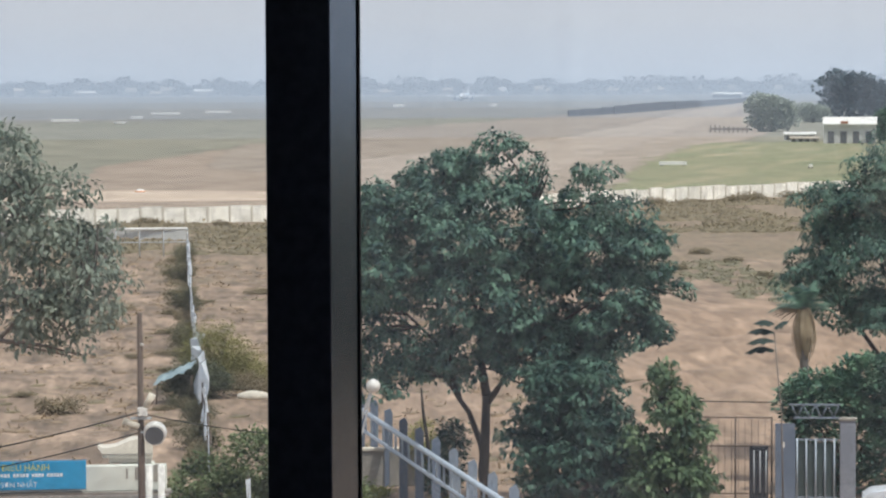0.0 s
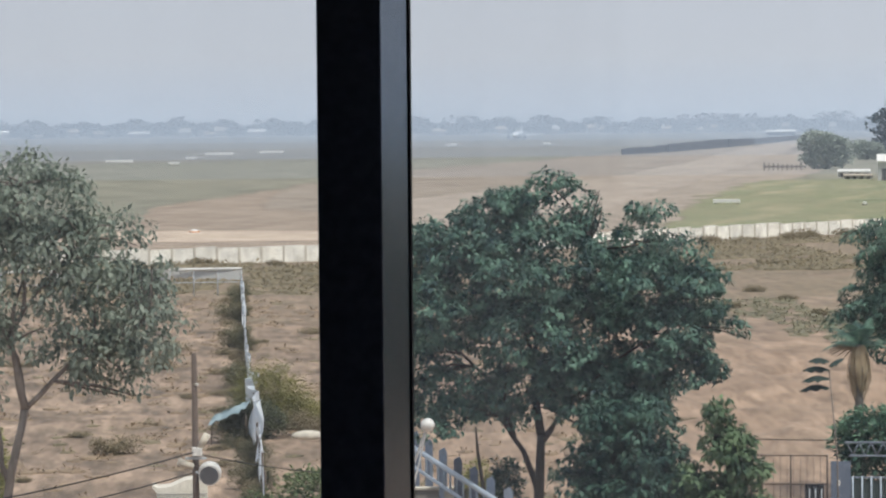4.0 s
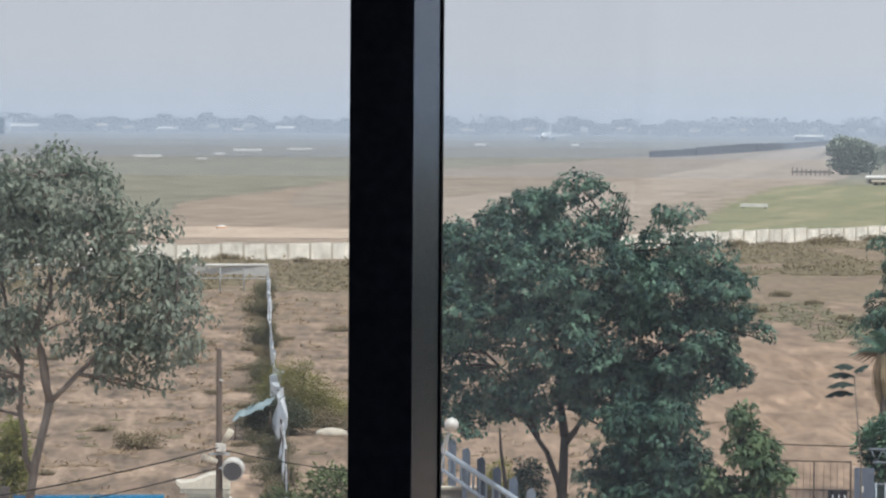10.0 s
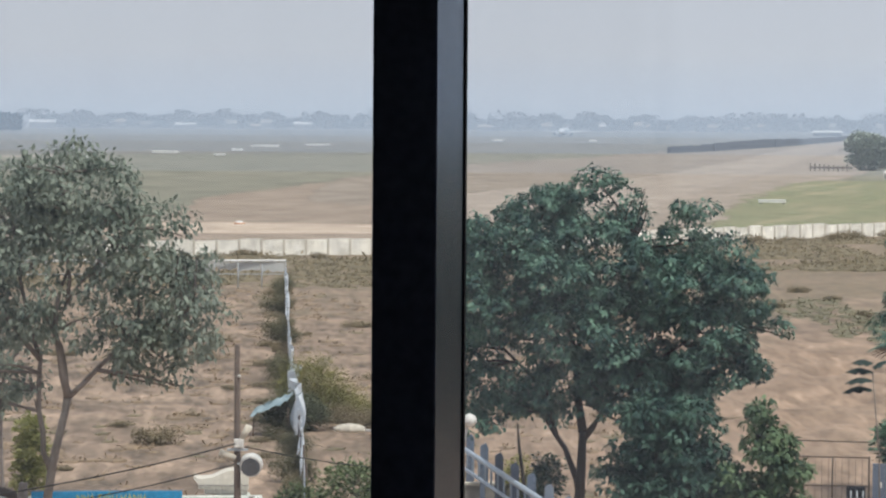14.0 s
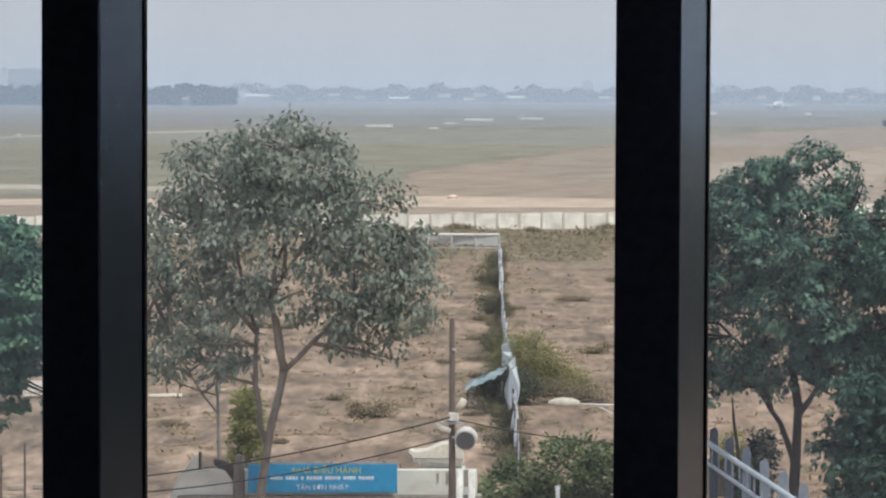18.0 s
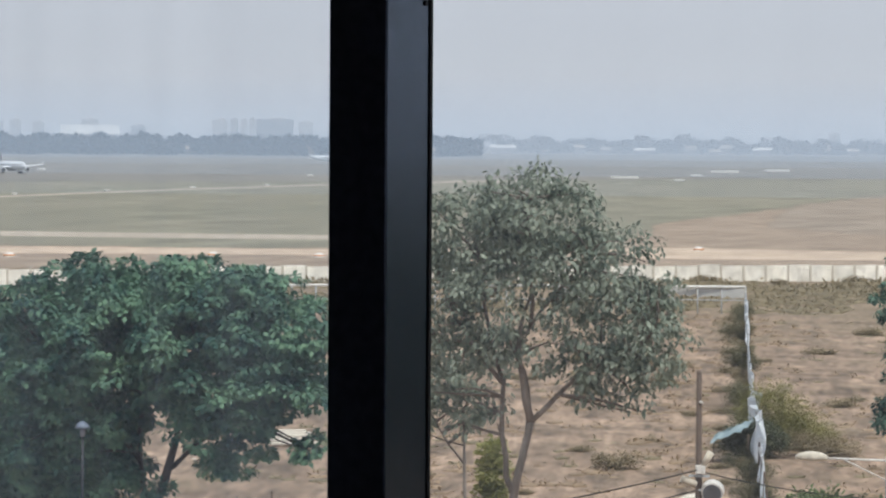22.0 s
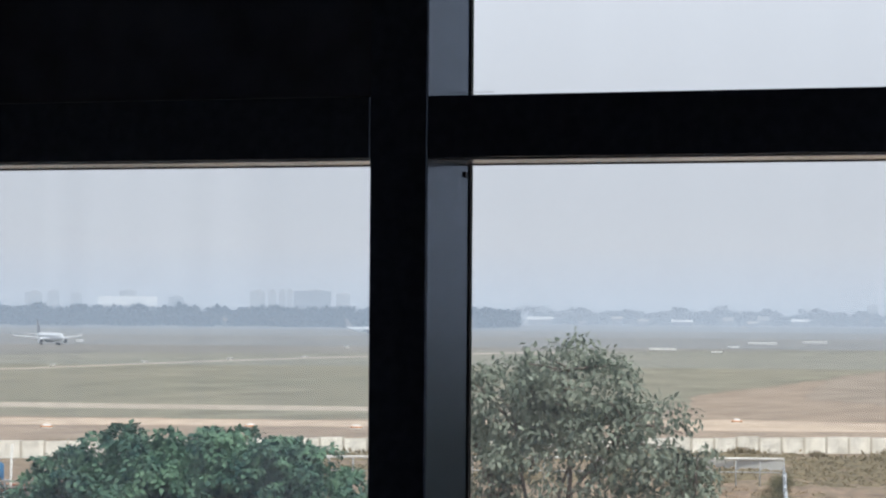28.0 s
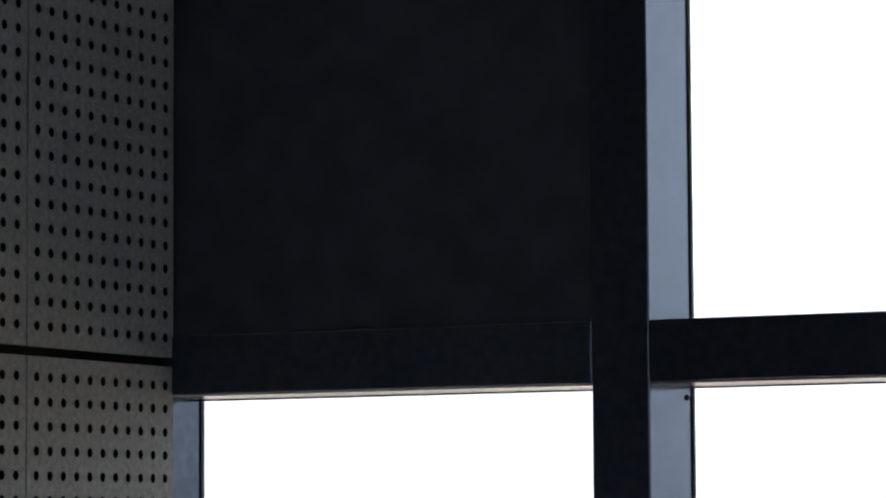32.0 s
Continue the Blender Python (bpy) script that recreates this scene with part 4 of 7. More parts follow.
for az0, az1, top, m, lab in ((25.82, 25.55, 0.31, M_city, "pale slab tower block far off in the haze"), (25.5, 25.36, 0.32, M_city, "pale narrow tower block far off in the haze"),
                              (25.31, 25.2, 0.32, M_city, "pale narrow tower block far off in the haze"), (25.16, 25.07, 0.34, M_city, "pale narrow tower block far off in the haze"),
                              (25.05, 24.39, 0.32, M_cityglass, "broad blue-grey glass block far off in the haze"), (27.24, 26.97, 0.20, M_cityglass, "small grey office block above the far wood"),
                              (29.75, 29.45, 0.27, M_city, "pale tower block far off in the haze"), (29.35, 29.15, 0.28, M_city, "pale tower block far off in the haze"),
                              (28.95, 28.75, 0.25, M_city, "pale tower block far off in the haze"), (28.1, 27.8, 0.30, M_city, "faint tower block far off in the haze"),
                              (24.3, 24.05, 0.28, M_city, "faint tower block far off in the haze"), (30.6, 30.3, 0.24, M_city, "faint tower block far off in the haze"),
                              (33.5, 33.0, 0.3, M_city, "faint tower block far off in the haze"), (15.0, 14.8, 0.14, M_city, "faint tower block far off in the haze")):
    tower(az0 + 0.045, az1 + 0.045, top - 0.014, 4050, m, lab)


def shed(az0, az1, top, base_r, pitch, roofmat, label, cat="shed"):
    a, b = spot(az0, base_r), spot(az1, base_r)
    w, h = (b - a).length, drop(top, base_r)
    th = thing("far_shed" if base_r > 1500 else "shed", (a + b) / 2, label, cat, rz=(az0 + az1) / 2)
    dp = w * 0.6
    e = h * (1 - pitch)
    part("wall", box((w, dp, e), (0, dp / 2, e / 2), 0.05), M_mesh if base_r < 1500 else M_concrete, th)
    o = w * 0.52
    vs = [(-o, -0.8, e), (o, -0.8, e), (o, dp / 2, h), (-o, dp / 2, h), (o, dp + 0.8, e), (-o, dp + 0.8, e), (-o, -0.8, e - 0.3), (o, -0.8, e - 0.3), (o, dp + 0.8, e - 0.3), (-o, dp + 0.8, e - 0.3)]
    part("roof", mesh_of("roof", vs, [(0, 1, 2, 3), (3, 2, 4, 5), (0, 6, 7, 1), (5, 4, 8, 9), (0, 3, 5, 9, 6), (1, 7, 8, 4, 2), (6, 9, 8, 7)]), roofmat, th)
    for i in range(4):
        ob = part("door", box((w * 0.12, 0.2, e * 0.6), (-w * 0.36 + w * 0.24 * i, -0.05, e * 0.31), 0.02), M_greypl, th)
    return th


shed(28.5, 27.5, 0.19, 3900, 0.4, M_white, "long white-roofed hangar behind the far wood", "hangar")
for az, w, top, r in ((18.26, 0.36, -0.155, 3000), (20.75, 0.45, -0.115, 3000), (19.4, 0.3, -0.1, 3050), (16.2, 0.3, -0.13, 3000), (14.6, 0.25, -0.14, 3000), (13.0, 0.4, -0.16, 2900), (11.9, 0.3, -0.12, 3000),
                      (23.2, 0.25, -0.02, 2450), (26.3, 0.12, -0.17, 2440), (7.0, 0.5, -0.22, 2500), (8.2, 0.35, -0.12, 3000), (9.0, 0.3, -0.14, 3000), (22.0, 0.2, -0.17, 2440), (10.3, 0.25, -0.1, 3000)):
    bright = az in (18.26, 20.75, 23.2, 7.0, 16.2)
    w = w if bright else w * 0.6
    shed(az + w / 2, az - w / 2, top, r, 0.3, M_white if bright else M_palepave, "white-roofed low building across the airfield" if bright else "pale low building across the airfield", "building")

# low houses of the town between the far trees
for k in range(52):
    az = 22.6 - k * 0.35 + rs.uniform(-0.2, 0.2)
    r = rs.uniform(2900, 3350)
    w = rs.choice((0.05, 0.07, 0.09, 0.12, 0.2))
    shed(az + w / 2, az - w / 2, -math.degrees(math.atan2(14 - rs.uniform(4.0, 9.5), r)), r, 0.4, (M_concrete, M_palepave, M_concrete, M_city, M_greypl)[k % 5], "small hazy house across the airfield", "house")

# stand-in for haze: wide thin emissive sheets, far behind the near things
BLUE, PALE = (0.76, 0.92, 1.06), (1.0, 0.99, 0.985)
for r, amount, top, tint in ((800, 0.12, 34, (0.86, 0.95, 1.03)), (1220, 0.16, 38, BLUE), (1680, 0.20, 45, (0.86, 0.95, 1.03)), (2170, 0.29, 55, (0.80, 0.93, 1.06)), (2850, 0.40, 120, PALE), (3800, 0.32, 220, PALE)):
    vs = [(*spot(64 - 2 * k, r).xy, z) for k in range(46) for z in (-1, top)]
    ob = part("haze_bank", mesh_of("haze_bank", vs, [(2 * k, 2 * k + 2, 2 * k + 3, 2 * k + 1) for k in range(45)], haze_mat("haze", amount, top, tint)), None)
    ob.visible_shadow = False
    tagged(ob, "glowing see-through sheet standing in for far haze", "haze", kind="structure")

# ---- trees ----
def limb(a, b, r0, r1, seed, bend=0.25, k=6):
    rnd = random.Random(seed)
    a, b = Vector(a), Vector(b)
    d = (b - a).length
    off = Vector((rnd.uniform(-1, 1), rnd.uniform(-1, 1), rnd.uniform(-0.2, 0.6))) * d * bend * 0.5
    pts = [a.lerp(b, i / k) + off * math.sin(math.pi * i / k) + Vector((rnd.uniform(-1, 1), rnd.uniform(-1, 1), 0)) * d * 0.02 * (0 < i < k) for i in range(k + 1)]
    return pts, [r0 + (r1 - r0) * i / k for i in range(k + 1)]


def tree(name, at, label, trunk, limbs, lobes, leafm, barkm, seed, clusters, per, leaf, twigs=40, group="", pads=False, **kw):
    """trunk: points with radii; limbs: (start, end, r0, r1); lobes: the crown's uneven masses, all from the tree's foot."""
    th = thing(name, at, label, "tree" if "tree" in name else "bush", group)
    part("trunk", tube([t[:3] for t in trunk], [t[3] for t in trunk], 10), barkm, th)
    ends = []
    grown = [Vector(trunk[i][:3]).lerp(Vector(trunk[i + 1][:3]), f / 5) for i in range(len(trunk) - 1) for f in range(6)]
    for i, (a, b, r0, r1) in enumerate(limbs):
        a = min(grown, key=lambda p: (p - Vector(a)).length)
        pts, rr = limb(a, b, r0, r1, seed + i)
        part("limb", tube(pts, rr, 8), barkm, th)
        ends.append(pts)
        grown += [p.lerp(q, f / 3) for p, q in zip(pts[1:], pts[2:]) for f in range(3)]
    rnd = random.Random(seed)
    bm = bmesh.new()
    for i in range(twigs):
        c, r = rnd.choice(lobes)
        e = Vector(c) + Vector([rnd.uniform(-0.75, 0.75) * q for q in r])
        near = min((p for pts in ends for p in pts[2:]), key=lambda p: (p - e).length + max(0, p.z - e.z) * 0.8)
        pts, rr = limb(near, e, 0.045, 0.012, seed + 50 + i, 0.3, 4)
        tube(pts, rr, 5, bm=bm, cap=False)
    part("twigs", bm, barkm, th)
    part("crown", quads_mesh("crown", (pad_crown if pads else crown_quads)(lobes, clusters, per, leaf, seed, **kw), leafm), None, th)
    return th


# tall grey-green tree with a thin airy crown, before the gatehouse (76 m away: 1 degree is 1.33 m)
A0 = spot(20.68, 76)
tree("tree", A0, "tall grey-green tree with slender trunk and thin airy crown", [(0, 0, 0, 0.17), (0.02, 0, 2.5, 0.13), (0.02, 0, 4.6, 0.11), (0.22, 0, 5.9, 0.10), (0.6, 0, 7.4, 0.085)],
     [((0.15, 0, 5.6), (-0.08, 0, 8.4), 0.075, 0.05), ((0.6, 0, 7.4), (0.5, 0.3, 10.4), 0.1, 0.03), ((0.6, 0, 7.4), (2.2, 0.2, 9.0), 0.07, 0.03), ((0.45, 0, 6.9), (0.1, -0.3, 9.4), 0.07, 0.03),
      ((-0.05, 0, 8.3), (-1.9, 0.3, 10.8), 0.06, 0.025), ((-0.05, 0, 8.3), (-0.6, -0.4, 11.2), 0.06, 0.025), ((0.55, 0.1, 9.2), (1.9, 0.2, 11.3), 0.04, 0.012), ((0.5, 0.2, 9.6), (0.6, 0, 12.6), 0.05, 0.02),
      ((-0.9, 0, 9.2), (-2.6, -0.2, 9.0), 0.045, 0.02), ((1.6, 0.1, 8.4), (3.3, 0, 9.2), 0.04, 0.015)],
     [((0.7, 0, 12.0), (1.5, 1.6, 1.35)), ((-0.9, 0, 11.6), (1.6, 1.6, 1.3)), ((2.3, 0, 11.0), (1.3, 1.5, 1.2)), ((-2.0, 0, 10.2), (1.2, 1.5, 1.5)), ((0.4, 0, 10.2), (1.9, 1.8, 1.6)), ((3.1, 0, 9.6), (1.1, 1.3, 1.2)),
      ((1.8, 0.2, 9.0), (1.2, 1.4, 1.2)), ((-1.5, 0, 8.9), (1.4, 1.5, 1.2)), ((0.7, 0, 12.1), (1.5, 1.4, 1.2)), ((-0.9, 0, 11.7), (1.5, 1.4, 1.2)), ((2.3, 0, 11.1), (1.3, 1.3, 1.1)), ((-2.3, 0, 8.2), (0.8, 1, 0.8)), ((2.8, 0, 8.3), (0.9, 1, 0.9)), ((-0.7, 0.2, 7.5), (0.6, 0.6, 0.4)), ((3.5, 0, 9.2), (0.9, 1.2, 1.0)), ((3.6, 0, 10.3), (0.6, 0.9, 0.6)), ((0.2, 0, 12.3), (0.9, 0.9, 0.6))],
     M_leaf_grey, M_bark_grey, 3, 500, 46, 0.16, twigs=150, pads=True, size=0.35, flat_=0.8, droop=0.6, gap=0.28, gsize=0.42, slim=0.5, fill=0.06, hollow=0.45)

# broad dark-green tree beyond the spiked fence (105 m: 1 degree is 1.83 m)
B0 = spot(11.25, 105, -0.2)
tree("tree", B0, "broad dark-green tree with dense rounded crown", [(0.1, 0, 0, 0.23), (0.06, 0, 0.8, 0.20), (-0.03, 0, 1.5, 0.185), (0.03, 0, 2.6, 0.16), (0.08, 0, 4.0, 0.13)],
     [((0.0, 0, 2.0), (-1.3, 0, 4.6), 0.11, 0.06), ((-0.9, 0, 3.7), (-2.6, 0.3, 6.6), 0.09, 0.04), ((-1.1, 0, 4.2), (-0.7, -0.3, 6.8), 0.07, 0.03), ((0.05, 0, 4.0), (0.1, 0.2, 8.5), 0.15, 0.05),
      ((0.05, 0, 3.6), (2.2, 0.2, 6.6), 0.11, 0.05), ((1.2, 0.1, 5.2), (4.2, 0, 7.6), 0.07, 0.03), ((0.1, 0.2, 6.8), (1.6, 0, 10), 0.06, 0.03), ((0.1, 0.1, 6.4), (-1.6, 0, 9.8), 0.06, 0.03)],
     [((0.4, 0, 11.55), (0.6, 0.9, 0.85)), ((0.3, 0, 12.15), (0.3, 0.4, 0.35)), ((1.95, 0, 11.7), (0.3, 0.4, 0.3)), ((-1.0, 0, 11.6), (0.35, 0.4, 0.3)), ((3.5, 0, 11.1), (0.4, 0.5, 0.35)), ((-2.3, 0, 11.0), (0.4, 0.5, 0.35)), ((5.5, 0, 9.4), (0.35, 0.5, 0.3)), ((-0.9, 0, 10.8), (1.2, 1.8, 1.0)), ((-2.6, 0, 10.1), (1.4, 1.8, 1.1)), ((-4.2, 0, 9.2), (1.4, 1.7, 1.3)), ((1.6, 0, 10.9), (0.95, 1.5, 0.9)), ((3.7, 0, 10.35), (0.9, 1.5, 0.95)), ((4.6, 0, 9.4), (0.95, 1.4, 1.0)),
      ((5.3, 0, 8.5), (0.85, 1.3, 0.9)), ((0.3, 0, 9.2), (2.8, 2.6, 1.6)), ((2.9, 0, 8.9), (1.8, 2.2, 1.3)), ((-3.0, 0, 8.0), (2.0, 2.2, 1.5)), ((0.4, 0, 7.2), (2.9, 2.6, 1.5)), ((4.4, 0, 7.2), (1.3, 1.6, 1.1)), ((6.5, 0, 7.5), (0.4, 0.5, 0.45)), ((-4.0, 0, 6.6), (1.2, 1.5, 1.0)),
      ((-2.3, 0, 5.4), (1.3, 1.5, 0.9)), ((-0.7, 0, 5.1), (1.1, 1.4, 0.7)), ((1.8, 0, 5.6), (1.4, 1.5, 1.0)), ((3.6, 0, 6.0), (1.1, 1.4, 0.8)), ((5.3, 0, 6.3), (0.6, 0.8, 0.55)), ((2.6, -0.2, 4.6), (1.0, 1.2, 0.7)), ((0.6, 0, 6.0), (1.6, 1.6, 1.0)), ((-4.4, 0, 5.3), (1.0, 1.3, 0.9)), ((-3.2, 0, 4.6), (0.9, 1.1, 0.7)), ((2.9, 0, 5.2), (1.2, 1.3, 0.9)), ((4.6, 0, 6.4), (1.0, 1.2, 0.8))],
     M_leaf_dark, M_bark_dark, 5, 640, 150, 0.165, twigs=80, pads=True, size=0.44, flat_=0.7, droop=0.4, gap=0.30, gsize=0.5, slim=0.55, fill=0.10, hollow=0.66)

# lower leafy trees in front of its right side
B1 = spot(9.5, 99)
tree("tree", B1, "low dark-green leafy tree beside the fence", [(0, 0, 0, 0.14), (0.05, 0, 1.2, 0.11), (0.1, 0, 2.2, 0.08)],
     [((0.05, 0, 1.2), (-0.9, 0, 3.2), 0.07, 0.03), ((0.1, 0, 2.0), (0.9, 0, 3.8), 0.06, 0.03), ((0.1, 0, 2.2), (0.2, 0, 4.6), 0.06, 0.02)],
     [((0.2, 0, 4.3), (1.2, 1.2, 1.0)), ((-0.8, 0, 4.2), (0.9, 1.1, 1.0)), ((-0.9, 0, 3.1), (1.4, 1.2, 1.2)), ((0.7, 0, 3.0), (1.0, 1.2, 1.2)), ((0.1, 0, 1.9), (1.4, 1.3, 0.9)), ((-1.3, 0, 1.6), (0.6, 0.7, 0.7)), ((-1.4, 0, 3.2), (0.6, 0.8, 1.0)), ((-1.0, 0, 5.0), (0.8, 0.9, 0.7)), ((1.4, 0, 1.7), (0.6, 0.7, 0.7))],
     M_leaf_low, M_bark_dark, 8, 190, 90, 0.21, twigs=30, pads=True, size=0.46, droop=0.45, gap=0.40, gsize=0.6, fill=0.15)
B2 = spot(7.95, 98)
tree("tree", B2, "young bright-green leafy tree by the gate", [(0, 0, 0, 0.09), (0.0, 0, 1.2, 0.07), (-0.1, 0, 2.2, 0.05)],
     [((0.0, 0, 1.0), (0.8, 0, 2.8), 0.05, 0.02), ((-0.1, 0, 2.2), (-0.3, 0, 4.4), 0.05, 0.02), ((0, 0, 1.4), (-1.1, 0, 2.6), 0.04, 0.02)],
     [((-0.15, 0, 4.9), (0.5, 0.5, 0.55)), ((0.1, 0, 4.0), (0.75, 0.7, 0.6)), ((0.7, 0, 3.1), (0.7, 0.7, 0.6)), ((-0.7, 0, 2.9), (0.7, 0.7, 0.7)), ((0.9, 0, 2.1), (0.6, 0.6, 0.5)), ((-0.2, 0, 2.2), (0.9, 0.8, 0.6)), ((-0.9, 0, 1.7), (0.6, 0.6, 0.5)), ((0.5, 0, 1.3), (0.6, 0.6, 0.4))],
     M_leaf_fresh, M_bark_dark, 9, 130, 64, 0.22, twigs=30, pads=True, size=0.36, droop=0.5, gap=0.42, gsize=0.45, fill=0.1)

# wide bright-green tree on the other side (90 m: 1 degree is 1.57 m)
L0 = spot(26.85, 90)
tree("tree", L0, "wide mid-green tree with dense clumped crown", [(-1.5, 0, 0, 0.21), (-1.0, 0, 1.8, 0.18), (-0.45, 0, 3.0, 0.155), (0.2, 0, 4.3, 0.13), (0.62, 0, 5.7, 0.10)],
     [((0.62, 0, 5.6), (1.0, 0, 7.2), 0.09, 0.05), ((0.3, 0, 4.5), (2.3, 0.2, 6.2), 0.08, 0.04), ((-0.2, 0, 3.6), (-0.4, 0, 6.6), 0.09, 0.05), ((-0.3, 0, 5.0), (-2.8, 0, 7.0), 0.09, 0.04), ((1.0, 0, 5.6), (1.4, 0, 8.2), 0.07, 0.03), ((-0.4, 0, 6.4), (-1, 0, 9), 0.06, 0.03)],
     [((-3.3, 0, 9.4), (1.2, 1.8, 0.9)), ((-2.0, 0, 9.5), (1.4, 2.0, 0.95)), ((-0.6, 0, 9.55), (1.4, 2.0, 0.95)), ((0.7, 0, 9.5), (1.4, 2.2, 0.95)), ((2.1, 0, 9.4), (1.4, 2.0, 0.95)), ((3.4, 0, 8.9), (1.1, 1.8, 0.95)), ((4.1, 0, 8.0), (0.9, 1.5, 1.2)), ((4.2, 0, 7.3), (0.9, 1.4, 0.6)),
      ((-3.9, 0, 8.6), (0.9, 1.7, 1.0)), ((0, 0, 8.2), (3.2, 2.8, 1.5)), ((2.4, -0.3, 7.2), (1.7, 1.8, 1.2)), ((2.4, -0.2, 5.6), (0.95, 1.3, 0.8)), ((3.1, 0, 6.5), (0.8, 1.2, 0.7)), ((-1.8, 0, 7.2), (1.9, 2.2, 1.2)), ((-3.2, 0, 7.2), (1.3, 1.7, 1.2)),
      ((-1.6, 0, 6.0), (1.1, 1.4, 0.7)), ((0.9, 0, 6.5), (1.2, 1.4, 0.6)), ((-2.0, 0, 4.8), (1.0, 1.2, 1.0)), ((-1.0, 0.3, 4.9), (0.7, 0.9, 1.1)), ((-3.3, 0, 5.2), (1.3, 1.4, 1.2)), ((0.3, -0.3, 4.3), (0.25, 0.3, 0.2)), ((4.4, 0, 5.6), (0.35, 0.4, 0.3))],
     M_leaf_mid, M_bark_dark, 12, 400, 200, 0.18, twigs=70, pads=True, size=0.56, flat_=0.5, droop=0.1, gap=0.12, gsize=0.8, slim=0.65, fill=0.14, hollow=0.72)
L1 = spot(29.2, 95)
# darker leaves than its neighbour's: the shade is put into their colour
tree("tree", L1, "dark leafy tree standing in the shade of its neighbour", [(0, 0, 0, 0.2), (0, 0, 2, 0.15), (0.1, 0, 3.5, 0.1)],
     [((0, 0, 2), (1.4, 0, 4.4), 0.08, 0.03), ((0.1, 0, 3.5), (-0.6, 0, 6), 0.08, 0.03), ((0.1, 0, 3.2), (0.7, 0, 6), 0.07, 0.03)],
     [((0, 0, 6.3), (1.7, 1.6, 1.4)), ((-1.6, 0, 7.1), (1.5, 1.6, 1.3)), ((1.0, 0, 4.6), (1.8, 1.6, 1.3)), ((-1.5, 0, 4.6), (1.7, 1.6, 1.5)), ((0.3, 0, 3.5), (1.9, 1.6, 1.0)), ((2.1, 0, 3.5), (1.1, 1.0, 1.2)), ((2.7, 0, 2.5), (0.8, 0.8, 0.9)), ((1.8, 0, 2.2), (1.0, 1.2, 0.8))],
     M_leaf_dark, M_bark_dark, 14, 150, 130, 0.21, twigs=30, pads=True, size=0.6, droop=0.3, gap=0.34, gsize=0.7)

# tree at the right-hand edge, and the bushes by the gate
R0 = spot(4.0, 119)
edge_tree = tree("tree", R0, "dark-green feathery tree beyond the gate", [(0, 0, 0, 0.25), (0, 0, 2.5, 0.2), (0.1, 0, 4.5, 0.15)],
     [((0, 0, 3), (-2.2, 0, 6.6), 0.11, 0.04), ((0.1, 0, 4.5), (0.2, 0, 9), 0.12, 0.04), ((0, 0, 4), (2.4, 0, 7.4), 0.1, 0.04), ((0.1, 0, 5.5), (-1.4, 0, 9.6), 0.07, 0.03)],
     [((-1.2, 0, 10.2), (1.3, 1.5, 1.0)), ((0.8, 0, 10.6), (1.6, 1.8, 1.2)), ((-2.4, 0, 9.0), (1.5, 1.7, 1.1)), ((-1.0, 0, 8.2), (2.2, 2.2, 1.4)), ((-2.6, 0, 6.8), (1.6, 1.7, 1.3)), ((1.6, 0, 8.2), (2.4, 2.4, 1.8)), ((-0.6, 0, 6.0), (1.7, 1.8, 1.1)), ((2.2, 0, 6.0), (2.0, 2, 1.2)), ((-1.6, 0, 5.3), (1.0, 1.2, 0.8))],
     M_leaf_dark, M_bark_dark, 16, 110, 330, 0.18, twigs=50, pads=True, size=0.85, droop=0.5, gap=0.25, slim=0.42)


# out-of-view tree copies, added to darken what the frame sides reflect
for az, r, k in ((-5.5, 104, 1.0), (-9.5, 88, 0.95), (-14, 90, 1.05), (-17, 70, 1.05), (-20.5, 64, 1.1), (-24, 68, 1.1), (-27.5, 63, 1.1), (-31, 70, 1.1), (-35, 66, 1.1)):
    p = spot(az, r)
    copy_thing(edge_tree, pose(p.x, p.y, 0, 0, 0, az * 31) @ Matrix.Diagonal((k, k, k, 1)))["label"] = "unseen tree copy added to darken reflections in the frame"

def bush(at, lobes, label, leafm, seed, clusters, per=14, leaf=0.2, group="", spread=0.32, **kw):
    th = thing("bush", at, label, "bush", group)
    bm = bmesh.new()
    rnd = random.Random(seed)
    for c, r in lobes:
        for _ in range(3):
            pts, rr = limb((rnd.uniform(-0.2, 0.2), rnd.uniform(-0.2, 0.2), 0), Vector(c) + Vector([rnd.uniform(-0.6, 0.6) * q for q in r]), 0.035, 0.012, rnd.randint(0, 999), 0.3, 4)
            tube(pts, rr, 5, bm=bm, cap=False)
    part("stems", bm, M_bark_dark, th)
    part("crown", quads_mesh("crown", crown_quads(lobes, clusters, per, leaf, seed, spread=spread, **kw), leafm), None, th)
    return th


bush(spot(4.95, 110.2), [((-0.6, 0, 3.0), (1.6, 0.9, 1.0)), ((1.0, 0, 3.4), (1.5, 0.9, 1.2)), ((0.2, 0, 1.6), (2.2, 0.9, 1.5)), ((2.4, 0, 2.6), (1.5, 0.9, 1.9)), ((1.4, 0, 3.9), (1.4, 0.9, 0.8)), ((3.0, 0, 3.7), (1.4, 0.9, 1.1)), ((-0.9, 0, 3.3), (0.8, 0.8, 0.8))], "dense green bush behind the gate post", M_leaf_mid, 31, 1500, spread=0.4, leaf=0.2, gap=0.12)
bush(spot(15.3, 98), [((-1.5, 0, 1.6), (1.2, 1.2, 1.0)), ((0.2, 0, 2.3), (1.3, 1.2, 1.1)), ((1.6, 0, 2.1), (1.2, 1.2, 1.1)), ((-0.6, 0, 1.0), (2.0, 1.3, 1.0)), ((2.4, 0, 1.3), (1.0, 1.1, 1.0))], "leafy olive-green thicket behind the street lamp", M_leaf_hedge, 32, 1300, spread=0.36, leaf=0.17, gap=0.12)
